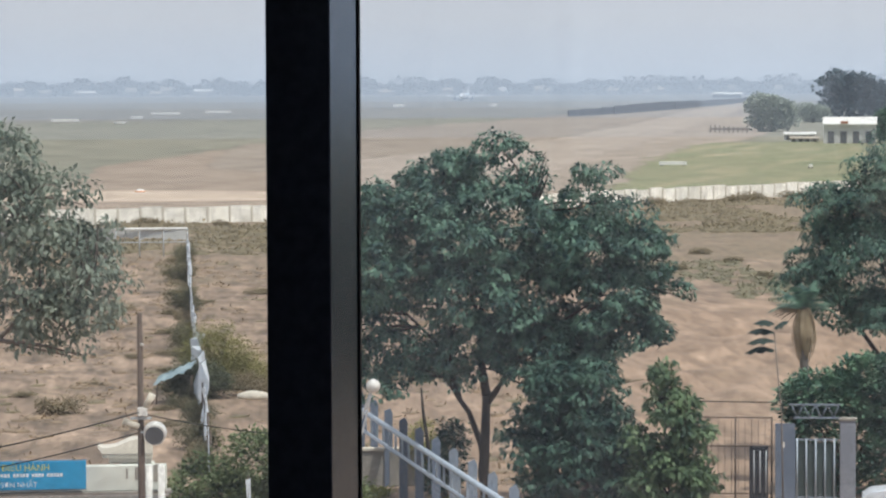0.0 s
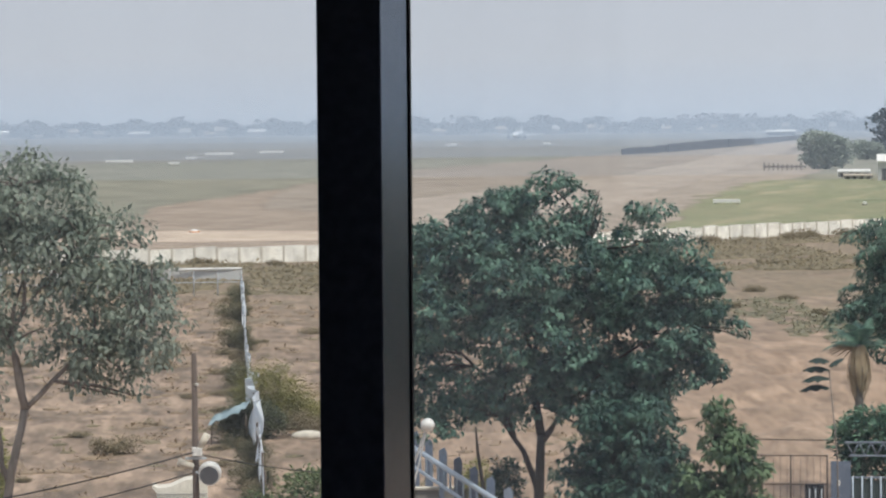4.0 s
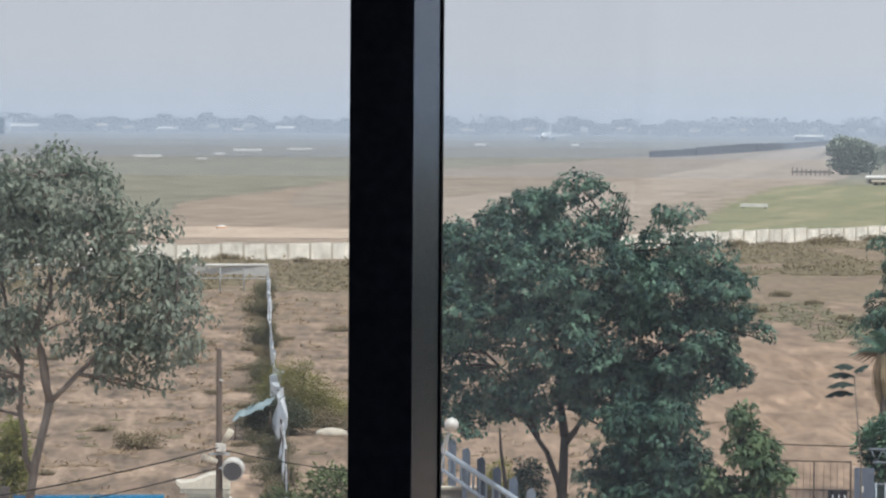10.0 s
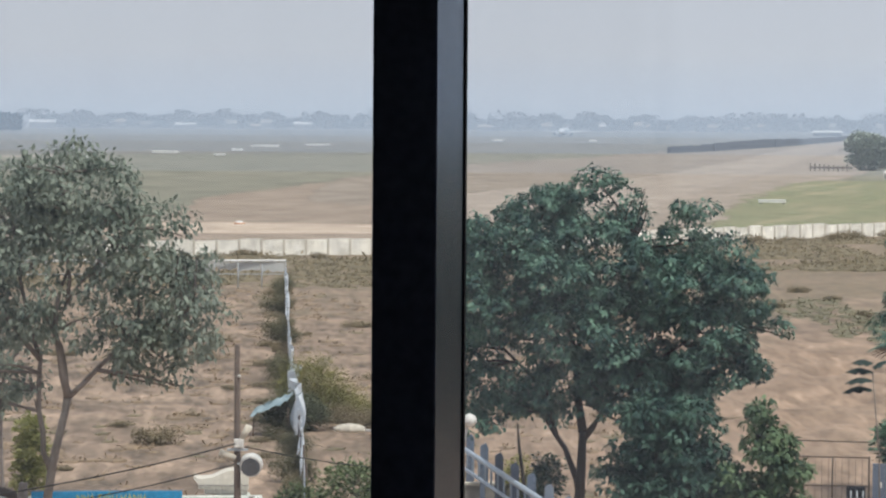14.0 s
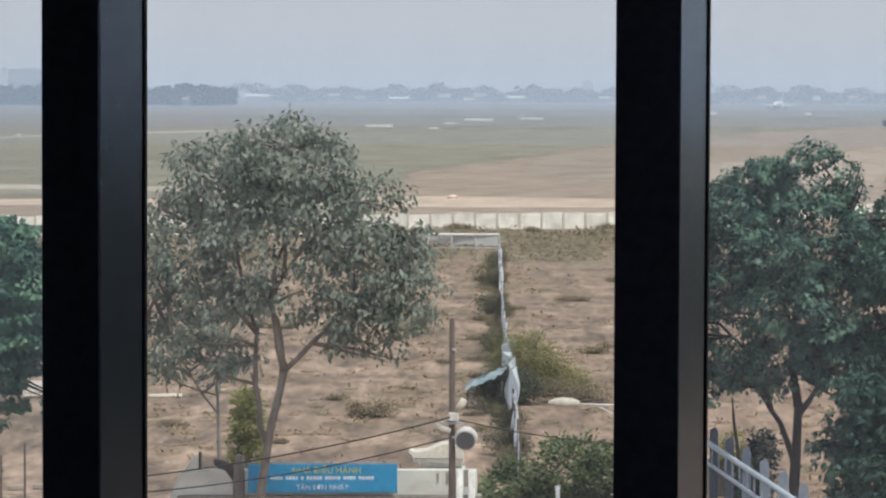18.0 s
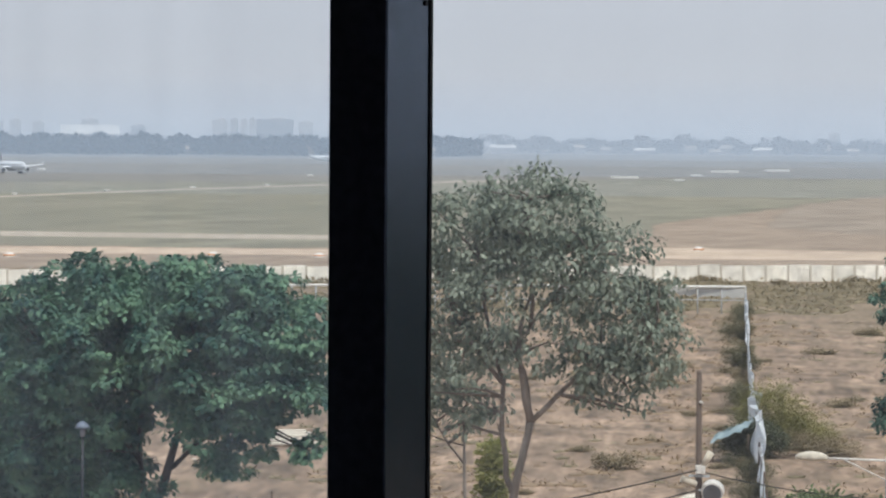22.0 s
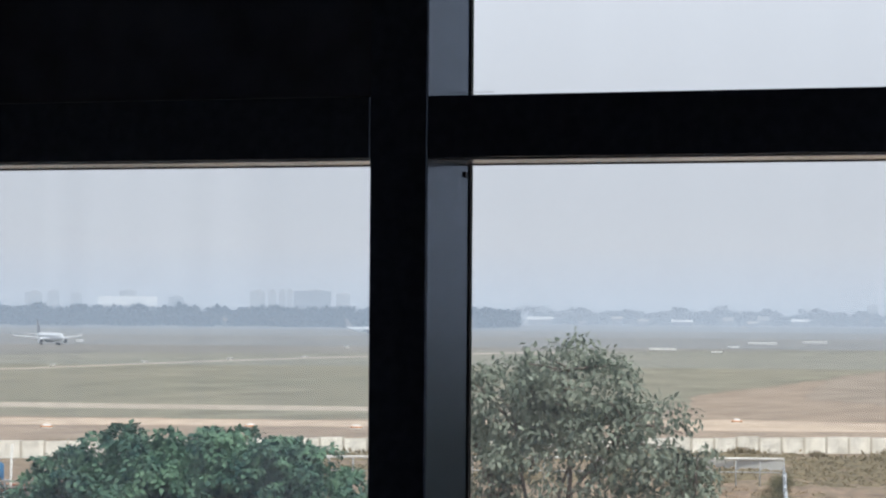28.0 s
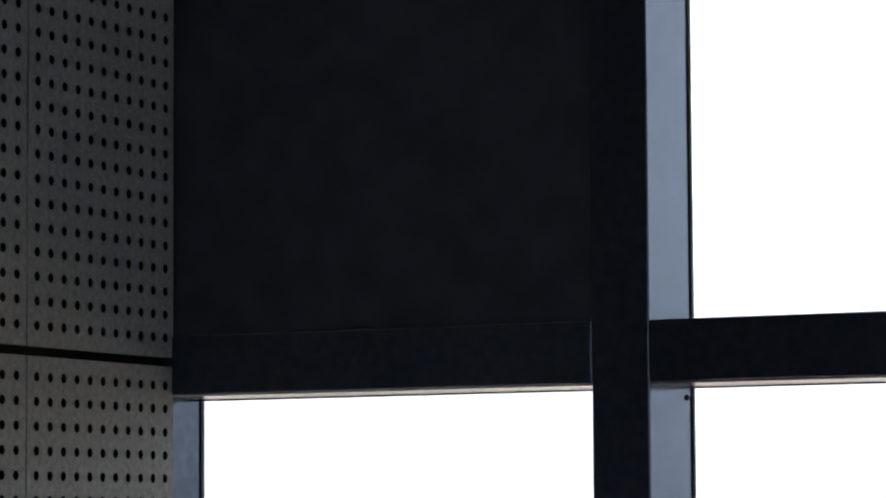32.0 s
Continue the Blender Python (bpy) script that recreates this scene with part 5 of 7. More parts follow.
bush(spot(15.83, 148), [((-1.1, 0, 1.9), (0.7, 0.9, 0.9)), ((-0.4, 0, 2.1), (0.8, 0.9, 0.7)), ((0.4, 0, 1.5), (0.9, 1, 0.8)), ((1.2, 0, 0.9), (0.9, 0.9, 0.6)), ((-0.9, 0, 0.8), (0.9, 0.9, 0.7)), ((0.2, 0, 0.7), (1.4, 1, 0.6)), ((1.9, 0, 0.5), (0.8, 0.8, 0.4))], "feathery yellow-green bush beside the fence", M_leaf_yelscrub, 33, 1500, spread=0.75, leaf=0.10, slim=0.32, gap=0.18, gsize=0.5, hollow=0.02)
bush(spot(15.25, 145), [((-0.6, 0, 0.5), (0.9, 0.8, 0.4)), ((0.5, 0, 0.4), (1.0, 0.8, 0.35)), ((1.4, 0, 0.3), (0.7, 0.7, 0.25))], "low dry brown scrub beside the yellow-green bush", M_leaf_scrub, 36, 420, spread=0.5, leaf=0.10, slim=0.32, gap=0.2, gsize=0.5, hollow=0.02)
bush(spot(16.52, 142), [((-0.1, 0, 0.9), (0.6, 0.8, 0.8)), ((0.5, 0, 1.0), (0.4, 0.7, 0.9)), ((-0.7, 0, 0.6), (0.5, 0.6, 0.5))], "dark green creeper bush under the fallen tarpaulin", M_leaf_vine, 37, 520, spread=0.4, leaf=0.11, slim=0.5, gap=0.15, gsize=0.5, hollow=0.05)
bush(spot(16.08, 144), [((-0.2, 0, 0.8), (0.5, 0.8, 0.8)), ((0.3, 0, 0.7), (0.6, 0.7, 0.6))], "dark green creeper bush at the foot of the fence", M_leaf_vine, 38, 360, spread=0.4, leaf=0.11, slim=0.5, gap=0.15, gsize=0.5, hollow=0.05)
bush(spot(20.95, 95), [((0.05, 0, 4.75), (0.26, 0.4, 0.45)), ((0.08, 0, 4.1), (0.36, 0.4, 0.6)), ((-0.03, 0, 3.4), (0.34, 0.4, 0.5))], "slim yellow-green shrub by the sign wall", M_leaf_yel, 34, 230, spread=0.25, leaf=0.15)

# small trees and palms
A2 = spot(21.35, 84)
tree("tree", A2, "thin straggly sapling with sparse grey-green leaves", [(0, 0, 0, 0.07), (0.05, 0, 2.5, 0.055), (-0.1, 0, 4.6, 0.05), (-0.15, 0, 7.0, 0.03)],
     [((-0.1, 0, 5.8), (-1.2, 0, 7.2), 0.03, 0.012), ((-0.15, 0, 6.8), (0.5, 0, 8.2), 0.03, 0.012), ((-0.1, 0, 6.2), (-1.6, 0, 6.5), 0.025, 0.01)],
     [((0.2, 0, 7.9), (0.6, 0.7, 0.7)), ((-0.9, 0, 7.6), (0.7, 0.7, 0.6)), ((-1.6, 0, 6.8), (0.55, 0.5, 0.4)), ((-0.2, 0, 7.0), (0.5, 0.5, 0.45))],
     M_leaf_grey, M_bark_grey, 41, 150, 11, 0.22, twigs=24, droop=0.5, gap=0.3, gsize=0.6, spread=0.35, slim=0.4)

stump = thing("pollarded_trunk", spot(21.08, 80), "grey pollarded tree trunk with a knobbly cut limb", "tree trunk")
part("trunk", tube([(0, 0, 0), (0.05, 0, 2.6), (0.02, 0, 4.4), (0.06, 0, 4.95)], [0.17, 0.14, 0.15, 0.10], 10), M_bark_grey, stump)
part("cut_limb", tube([(0.0, 0, 4.3), (-0.22, 0, 4.62), (-0.5, 0, 4.72), (-0.62, 0, 4.8)], [0.1, 0.13, 0.11, 0.05], 9), M_bark_dark, stump)

palm = thing("palm_tree", spot(5.62, 112), "dark-green palm with a skirt of dry hanging fronds", "palm tree")
part("trunk", tube([(0, 0, 0), (0.05, 0, 2), (0.0, 0, 4.2), (0.0, 0, 6.2)], [0.2, 0.16, 0.15, 0.13], 9), M_bark_grey, palm)


def frond(d, length, arch, m, name, width=0.4, n=16):
    """A feathered frond from the palm's head."""
    d = Vector(d).normalized()
    side = d.cross(Vector((0, 0, 1))).normalized()
    q = []
    for i in range(n):
        t = (i + 0.5) / n
        p = Vector((0, 0, 6.2)) + d * length * t + Vector((0, 0, length * (0.35 * t - arch * t * t)))
        for s in (-1, 1):
            w = width * math.sin(math.pi * min(1, 0.18 + 0.8 * t)) * 1.4
            tip = p + side * s * w + d * w * 0.5 - Vector((0, 0, w * 0.45))
            e = d * length / n * 0.42
            q.append([p - e, p + e, tip + e * 0.2, tip - e * 0.2])
    return part(name, quads_mesh(name, np.array([[tuple(v) for v in f] for f in q]), m), None, palm)


for k in range(13):
    a = 2.4 * k
    frond((math.cos(a), math.sin(a), 0.1 + 0.5 * (k % 4)), 1.05 + 0.25 * (k % 3), 0.35 + 0.3 * (k % 3), M_leaf_dark, "frond", 0.26)
rp = random.Random(8)
for k in range(56):
    a = 2.4 * k + rp.uniform(-0.2, 0.2)
    low, wide, top = rp.uniform(4.25, 4.9), rp.uniform(0.16, 0.30), rp.uniform(5.9, 6.2)
    row = []
    for i in range(6):
        t = i / 5
        rad, half = 0.13 + wide * math.sin(math.pi * min(1.0, 0.08 + 0.80 * t)), 0.055 * (1 - 0.7 * t * t)
        mid = Vector((rad * math.cos(a + 0.15 * t), rad * math.sin(a + 0.15 * t), top + (low - top) * t))
        off = Vector((-math.sin(a), math.cos(a), 0.15 * (-1) ** k)) * half
        row.append((tuple(mid - off), tuple(mid + off)))
    part("dry_frond", quads_mesh("dry_frond", np.array([[p[0], p[1], q[1], q[0]] for p, q in zip(row, row[1:])]), M_skirt), None, palm, "tan dry frond")
for k in range(9):
    a = 2.2 + 0.25 * k
    q = []
    for i in range(7):
        t0, t1 = i / 7, (i + 1) / 7
        f = [Vector((math.cos(a) * 1.1 * t, 0.4 * math.sin(a * 3) * t, 6.15 + (0.55 - 0.06 * k) * t - 0.5 * t * t)) for t in (t0, t1)]
        q.append([tuple(f[0]), tuple(f[1]), tuple(f[1] + Vector((0.02, 0.05, -0.16 * (1 - t1)))), tuple(f[0] + Vector((0.02, 0.05, -0.16 * (1 - t0))))])
    part("dry_frond", quads_mesh("dry_frond", np.array(q), M_dry), None, palm, "tan dry frond")
banana = thing("banana_plant", spot(6.25, 106), "dark banana plant with drooping broad leaves", "plant")
part("stem", tube([(0.5, 0, 0), (0.45, 0, 3.0), (0.2, 0, 5.8)], [0.028, 0.024, 0.02], 8), M_bark_grey, banana)
for k, (z0, reach, fall) in enumerate(((5.22, -1.0, 0.16), (5.52, -0.85, 0.10), (5.8, -0.9, 0.06), (6.08, -0.62, -0.02), (5.95, 0.45, -0.2))):
    vs, fs = [], []
    for i in range(9):
        t = i / 8
        w = 0.21 * math.sin(math.pi * (0.08 + 0.88 * t)) * (1 + 0.25 * math.sin(i * 2.3 + k))
        p = Vector((0.2 + reach * t, 0.3 * t * (-1) ** k, z0 + 0.12 * math.sin(math.pi * t) - fall * t * t))
        vs += [p + Vector((0, -w, -w * 0.9)), p, p + Vector((0, w, -w * 0.6))]
        if i:
            b = 3 * i
            fs += [(b - 3, b - 2, b + 1, b), (b - 2, b - 1, b + 2, b + 1)]
    part("leaf", mesh_of("leaf", vs, fs, M_banana), None, banana)

def fence_az(r):
    """The bearing of the plot's fence at a distance."""
    return float(np.interp(r, (112, 120, 128, 146, 172, 201, 262), (16.08, 16.14, 16.21, 16.30, 16.39, 16.435, 16.477)))


# scrub by the fence line and against the perimeter wall, and loose shrubs on the plot
rb = random.Random(5)
kinds = []
for v in range(4):
    lob = [((rb.uniform(-0.5, 0.5), rb.uniform(-0.5, 0.5), rb.uniform(0.3, 1.0)), (rb.uniform(0.5, 0.8), 0.7, rb.uniform(0.4, 0.8))) for _ in range(5)]
    if v < 2:
        lob = [((rb.uniform(-0.45, 0.45), rb.uniform(-0.4, 0.4), rb.uniform(0.1, 0.35)), (rb.uniform(0.3, 0.55), 0.5, rb.uniform(0.25, 0.45))) for _ in range(5)]
    at = (spot(18.76, 138), spot(17.9, 185), spot(16.62, 200), spot(16.68, 228))[v]
    lab = "low dry brown-olive shrub on the open plot" if v < 2 else "wispy dark olive scrub along the fence"
    kinds.append(bush(at, lob, lab, (M_leaf_scrub, M_leaf_scrub, M_leaf_olive, M_leaf_olive)[v], 60 + v, 150 if v < 2 else 190, 12, 0.13, "scrub bushes", spread=0.42, slim=0.42, hollow=0.05, gap=0.2, gsize=0.6))
for k in range(112):
    if k < 100:
        r = 117 + 145 * (k / 99) ** 1.2 + rb.uniform(-3, 3)
        p = spot(fence_az(min(262, max(112, r))) + abs(rb.gauss(0.02, 0.16)) - 0.07 * (k % 5 == 0), r)
        s, kind, tall = rb.uniform(0.32, 0.7), rb.choice((0, 1, 1, 2, 3)), rb.uniform(0.7, 1.4)
        lab = "wispy dull olive scrub along the fence"
    else:
        az = (17.9, 16.95, 15.6, 14.6, 8.9, 7.3, 7.0, 5.2, 21, 23, 8.2, 6.2)[k - 100] + rb.uniform(-0.1, 0.1)
        w0, w1 = (WALL[1], WALL[2]) if az > 14.2 else (WALL[2], WALL[4])
        f = (24 - az) / 9.8 if az > 14.2 else (14.2 - az) / 9.83
        p = w0.lerp(w1, min(1, max(0, f))) + Vector((1.0, -rb.uniform(2, 7), 0))
        s, kind, tall = rb.uniform(0.8, 1.3), rb.choice((0, 1)), rb.uniform(0.5, 0.8)
        lab = "dusty olive scrub bush below the perimeter wall"
    c = copy_thing(kinds[kind], pose(p.x, p.y, lump(p.x, p.y) - 0.05, 0, 0, rb.uniform(0, 360)) @ Matrix.Diagonal((s * (2.2 if k > 99 else 1), s, s * tall * (1.4 if k > 99 else 1), 1)))
    c["label"] = lab
for az, r, s in ((19.4, 145, 0.5), (18.2, 150, 0.4), (20.3, 128, 0.4), (22.2, 135, 0.55), (17.4, 166, 0.45), (18.6, 196, 0.9), (17.8, 200, 1.0), (19.3, 203, 0.9), (20.4, 190, 0.7), (14.85, 172, 0.8), (14.6, 176, 0.6), (8.6, 150, 0.4), (7.5, 262, 0.9), (6.9, 250, 0.8), (7.9, 240, 0.8), (6.3, 232, 0.8), (5.3, 240, 0.9), (8.2, 300, 1.0), (7.0, 310, 1.1), (26.6, 112, 0.4), (25.8, 110, 0.35), (25.95, 106, 0.4), (24.9, 170, 0.7), (15.2, 215, 0.9), (14.3, 236, 1.0), (16.85, 132, 0.5), (16.95, 139, 0.45), (16.8, 148, 0.55), (16.9, 157, 0.5), (16.82, 168, 0.6), (16.8, 181, 0.6), (16.78, 196, 0.7), (16.76, 214, 0.7), (16.75, 236, 0.8), (16.7, 252, 0.8), (16.2, 178, 0.5), (16.25, 205, 0.6)):
    p = spot(az, r)
    c = copy_thing(kinds[int(az * 10) % 2], pose(p.x, p.y, lump(p.x, p.y) - 0.05, 0, 0, az * 77) @ Matrix.Diagonal((s * 1.5, s * 1.5, s * 0.7, 1)))
    c["label"] = "low dry brown-olive shrub on the open plot"


def mounds(n, region, size, seed, per=14):
    """Low domed tussocks of short blades lying outwards."""
    rng = np.random.default_rng(seed)
    cen = []
    while len(cen) < n:
        p = spot(rng.uniform(*region[0]), rng.uniform(*region[1]))
        if noise.noise((p.x * 0.1, p.y * 0.05, seed)) > -0.1:
            cen.append((p.x, p.y, lump(p.x, p.y) - 0.03))
    R = np.repeat(size * rng.uniform(0.4, 1.6, (n, 1)), per, 0)
    m = n * per
    d = rng.normal(size=(m, 3))
    d[:, 2] = np.abs(d[:, 2])
    d /= np.linalg.norm(d, axis=1, keepdims=True)
    p = np.repeat(np.array(cen), per, 0) + d * R * np.array([1.0, 1.3, 0.42]) * rng.uniform(0.5, 1.0, (m, 1))
    along = d * np.array([1, 1, 0.25]) + rng.normal(size=(m, 3)) * 0.3
    along /= np.linalg.norm(along, axis=1, keepdims=True)
    side = np.cross(along, d + np.array([0, 0, 1.2]) + rng.normal(size=(m, 3)) * 0.25)
    side /= np.linalg.norm(side, axis=1, keepdims=True)
    L = R * rng.uniform(0.35, 0.7, (m, 1))
    blades = np.stack([p, p + along * L * 0.5 + side * L * 0.22, p + along * L, p + along * L * 0.5 - side * L * 0.22], 1)
    # the matted hump under the blades
    a = np.arange(9) * 2 * math.pi / 8
    rad = np.repeat(R[::per], 9, 1)[:, :8] * rng.uniform(0.75, 1.2, (n, 8))
    rad = np.concatenate([rad, rad[:, :1]], 1)
    c = np.array(cen)
    ring = [np.stack([c[:, :1] + rad * f * np.cos(a), c[:, 1:2] + 1.3 * rad * f * np.sin(a), c[:, 2:] - 0.02 + rad * 0.0 + R[::per] * h], -1) for f, h in ((1.0, 0.0), (0.72, 0.24), (0.06, 0.34))]
    hump = [np.stack([lo[:, :-1], lo[:, 1:], hi[:, 1:], hi[:, :-1]], 2).reshape(-1, 4, 3) for lo, hi in zip(ring, ring[1:])]
    return np.concatenate([blades, *hump])


def tufts(n, region, size, seed, lean=0.5):
    """Grass tufts of a few blades each."""
    rng = np.random.default_rng(seed)
    out = []
    while len(out) < n * 5:
        az, r = rng.uniform(*region[0]), rng.uniform(*region[1])
        p = spot(az, r)
        if noise.noise((p.x * 0.12, p.y * 0.05, seed)) < -0.05:
            continue
        z = lump(p.x, p.y) - 0.02
        s = size * rng.uniform(0.5, 1.5)
        for _ in range(5):
            a = rng.uniform(0, 6.283)
            b, h = np.array([p.x + rng.normal() * s * 0.5, p.y + rng.normal() * s * 0.5, z]), s * rng.uniform(0.6, 1.1)
            t = np.array([math.cos(a), math.sin(a), 0]) * s * 0.25
            l = np.array([rng.normal() * lean * s, rng.normal() * lean * s, h])
            out.append([b - t, b + t, b + l + t * 0.3, b + l - t * 0.3])
    return np.array(out[:n * 5])


tagged(new("dry_grass", quads_mesh("dry_grass", mounds(1300, ((9.2, 24), (112, 262)), 0.34, 1), M_tussock)), "brown dry grass tussocks over bare soil", "grass", kind="stuff")
tagged(new("weeds", quads_mesh("weeds", mounds(420, ((9.5, 26), (112, 300)), 0.34, 2), M_leaf_scrub)), "low dull olive weeds among the dry grass", "weeds", kind="stuff")
tagged(new("green_weeds", quads_mesh("green_weeds", mounds(300, ((4.6, 8.8), (205, 250)), 0.45, 3), M_leaf_weed)), "greener band of low weeds across the plot", "weeds", kind="stuff")
tagged(new("wall_weeds", quads_mesh("wall_weeds", mounds(1300, ((13, 27), (264, 312)), 0.6, 4), M_leaf_scrub)), "low weeds below the perimeter wall", "weeds", kind="stuff")
tagged(new("wall_weeds", quads_mesh("wall_weeds", mounds(1000, ((4, 9.5), (300, 376)), 0.65, 5), M_leaf_scrub)), "low weeds below the perimeter wall", "weeds", kind="stuff")

tagged(new("wall_foot_weeds", quads_mesh("wall_foot_weeds", mounds(520, ((13, 27), (303, 319)), 0.85, 7), M_leaf_scrub)), "taller dusty weeds at the foot of the perimeter wall", "weeds", kind="stuff")

# ---- perimeter wall: cream precast panels between posts ----
pwall = thing("perimeter_wall", WALL[2], "long cream precast-panel perimeter wall of the airfield", "wall", kind="structure")
panel_me = [mesh_of("panel", *(lambda h: ([(-1.04, -0.04, 0), (1.04, -0.04, 0), (1.04, 0.04, 0), (-1.04, 0.04, 0), (-1.04, -0.04, h), (1.04, -0.04, h + 0.02), (1.04, 0.04, h + 0.02), (-1.04, 0.04, h)],
                                          [(0, 1, 5, 4), (1, 2, 6, 5), (2, 3, 7, 6), (3, 0, 4, 7), (4, 5, 6, 7)]))(h), M_walling) for h in (1.58, 1.64, 1.7)]
post_me = mesh_of("post", [(-0.1, -0.1, 0), (0.1, -0.1, 0), (0.1, 0.1, 0), (-0.1, 0.1, 0), (-0.1, -0.1, 1.71), (0.1, -0.1, 1.71), (0.1, 0.1, 1.71), (-0.1, 0.1, 1.71)],
                  [(0, 1, 5, 4), (1, 2, 6, 5), (2, 3, 7, 6), (3, 0, 4, 7), (4, 5, 6, 7)], M_cream)
rw = random.Random(9)
inv = pwall.matrix_world.inverted()
for (a, b) in ((spot(31.5, 300), WALL[1]), (WALL[1], WALL[2]), (WALL[2], WALL[3]), (WALL[3], WALL[4]), (WALL[4], spot(1.5, 436))):
    n = int((b - a).length / 2.25)
    ang = math.degrees(math.atan2(b.y - a.y, b.x - a.x))
    for i in range(n):
        p = a.lerp(b, (i + 0.5) / n)
        for me, nm, q in ((rw.choice(panel_me), "panel", p), (post_me, "post", a.lerp(b, i / n))):
            o = new(nm, me)
            o.parent = pwall
            o.matrix_parent_inverse = inv
            o.matrix_basis = pose(q.x, q.y, rw.uniform(-0.06, 0.04), rw.uniform(-0.6, 0.6), 0, ang + rw.uniform(-0.5, 0.5))

# ---- fence with pale sheeting round the plot ----
fence = thing("plot_fence", spot(16.46, 262), "rusty post fence with torn faded blue sheeting", "fence")
finv = fence.matrix_world.inverted()


def fpart(name, bm, m, label=""):
    o = part(name, bm, m, fence, label)
    o.matrix_parent_inverse = finv
    return o


def on_fence(r):
    return spot(fence_az(r), r)


for k in range(26):
    p = on_fence(113 + k * 5.96)
    fpart("post", tube([(p.x, p.y, 0), (p.x, p.y, 1.9)], 0.04, 6), M_galv if k > 6 else M_pole)
for k in range(24):
    p = spot(16.477 + k * 0.42, 262 - k * 0.15)
    fpart("post", tube([(p.x, p.y, 0), (p.x, p.y, 2.25)], 0.05, 6), M_galv)
fpart("rail", tube([spot(16.477 + k * 1.0, 262 - k * 0.35, 2.22) for k in range(11)], 0.125, 6), M_white, "white painted top rail")
fpart("rail", tube([spot(16.46 + k * 1.0, 262 - k * 0.35, 1.15) for k in range(11)], 0.04, 6), M_galv, "pale galvanised middle rail")


def cloth(a, b, top, bottom, sway, seed, n=18, m=5, fabric=M_tarp):
    """A crumpled sheet hung between two places."""
    vs, fs = [], []
    for i in range(n + 1):
        t = i / n
        for j in range(m + 1):
            s = j / m
            w = noise.noise((t * n * 0.28, s * 0.9, seed)) * sway + noise.noise((t * n * 0.9, s * 1.2, seed + 9)) * sway * 0.22
            p = Vector(a).lerp(Vector(b), t)
            edge = noise.noise((t * n * 0.6, seed, 2.0)) * 0.45
            vs.append((p.x + w, p.y + 0.3 * w, top + (bottom + edge - top) * s + noise.noise((t * 6, seed, 5)) * 0.18))
    for i in range(n):
        for j in range(m):
            q = i * (m + 1) + j
            fs.append((q, q + 1, q + m + 2, q + m + 1))
    return mesh_of("sheeting", vs, fs, fabric, smooth=True)


for r0, r1, tp, bt, sw, sd in ((113, 121, 1.5, 0.1, 0.16, 1), (121, 134, 2.0, 0.3, 0.22, 2), (135, 144, 2.3, 0.5, 0.6, 3), (147, 153, 2.4, 0.9, 0.8, 7), (155, 164, 2.0, 0.7, 0.25, 8), (165, 176, 2.0, 0.6, 0.22, 4), (178, 205, 2.0, 0.6, 0.2, 5), (208, 232, 2.0, 0.8, 0.2, 6), (238, 260, 2.0, 0.8, 0.2, 9)):
    fpart("sheeting", cloth(on_fence(r0), on_fence(r1), tp, bt, sw, sd), None, "torn faded blue-white sheeting")
for k in range(8):
    a, b = spot(16.5 + k * 0.42 * 1.0, 261.9), spot(16.5 + k * 0.42 + 0.40, 261.9)
    fpart("sheeting", cloth(a, b, 2.1, 1.35 + 0.1 * (k % 3), 0.04, 20 + k, 8, 3, M_mesh), None, "grey-blue mesh sheeting")
tarp = thing("fallen_tarpaulin", spot(16.55, 141), "pale blue tarpaulin slumped over the scrub", "tarpaulin")
vs, fs = [], []
for i in range(11):
    for j in range(5):
        vs.append((-1.3 + 0.17 * i + 0.1 * noise.noise((i, j, 1)), -0.3 + 0.2 * j, 0.85 + 0.075 * i + 0.12 * noise.noise((i * 0.7, j * 0.7, 4)) + 0.085 * j))
for i in range(10):
    for j in range(4):
        fs.append((i * 5 + j, i * 5 + j + 1, i * 5 + j + 6, i * 5 + j + 5))
part("cloth", mesh_of("cloth", vs, fs, M_teal_tarp, smooth=True), None, tarp)
part("prop_stick", tube([(-1.25, 0, 0), (-1.2, 0, 0.95)], 0.03, 6), M_pole, tarp)
part("prop_stick", tube([(0.3, 0, 0), (0.35, 0, 1.3)], 0.03, 6), M_pole, tarp)
rag = thing("hanging_rag", spot(15.42, 96.5), "torn white plastic strip hanging on a stake", "rag")
part("stake", tube([(0, 0, 0), (0, 0, 2.3)], 0.03, 6), M_pole, rag)
part("strip", cloth((-0.08, -0.04, 0), (0.1, -0.04, 0), 2.2, 0.7, 0.1, 44, 4, 8), None, rag)

# ---- gatehouse with the blue sign, and its cornice ----
R_G = 80.0
gz0 = drop(-6.72, R_G)
gh = thing("gate_wall", spot(19.45, R_G), "pale rendered gate wall with a flat parapet", "wall", rz=19.45)
half = R_G * math.tan(radians(2.58))
part("wall", box((2 * half, 0.3, gz0 - 0.7), (0, 0.15, (gz0 - 0.7) / 2), 0.03), mat("pale_blue_wash", (0.62, 0.66, 0.66), (0.54, 0.57, 0.57), 1.0, rough=0.85), gh)
part("parapet", box((2 * half + 0.06, 0.34, 0.62), (0, 0.15, gz0 - 0.31), 0.02), M_mint, gh)
part("ledge", box((2 * half + 0.3, 0.5, 0.07), (0, 0.15, gz0 - 0.66), 0.015), M_concrete, gh, "weathered grey ledge")
part("string_course", box((2 * half + 0.14, 0.42, 0.05), (0, 0.15, gz0 - 0.72), 0.01), M_white, gh)
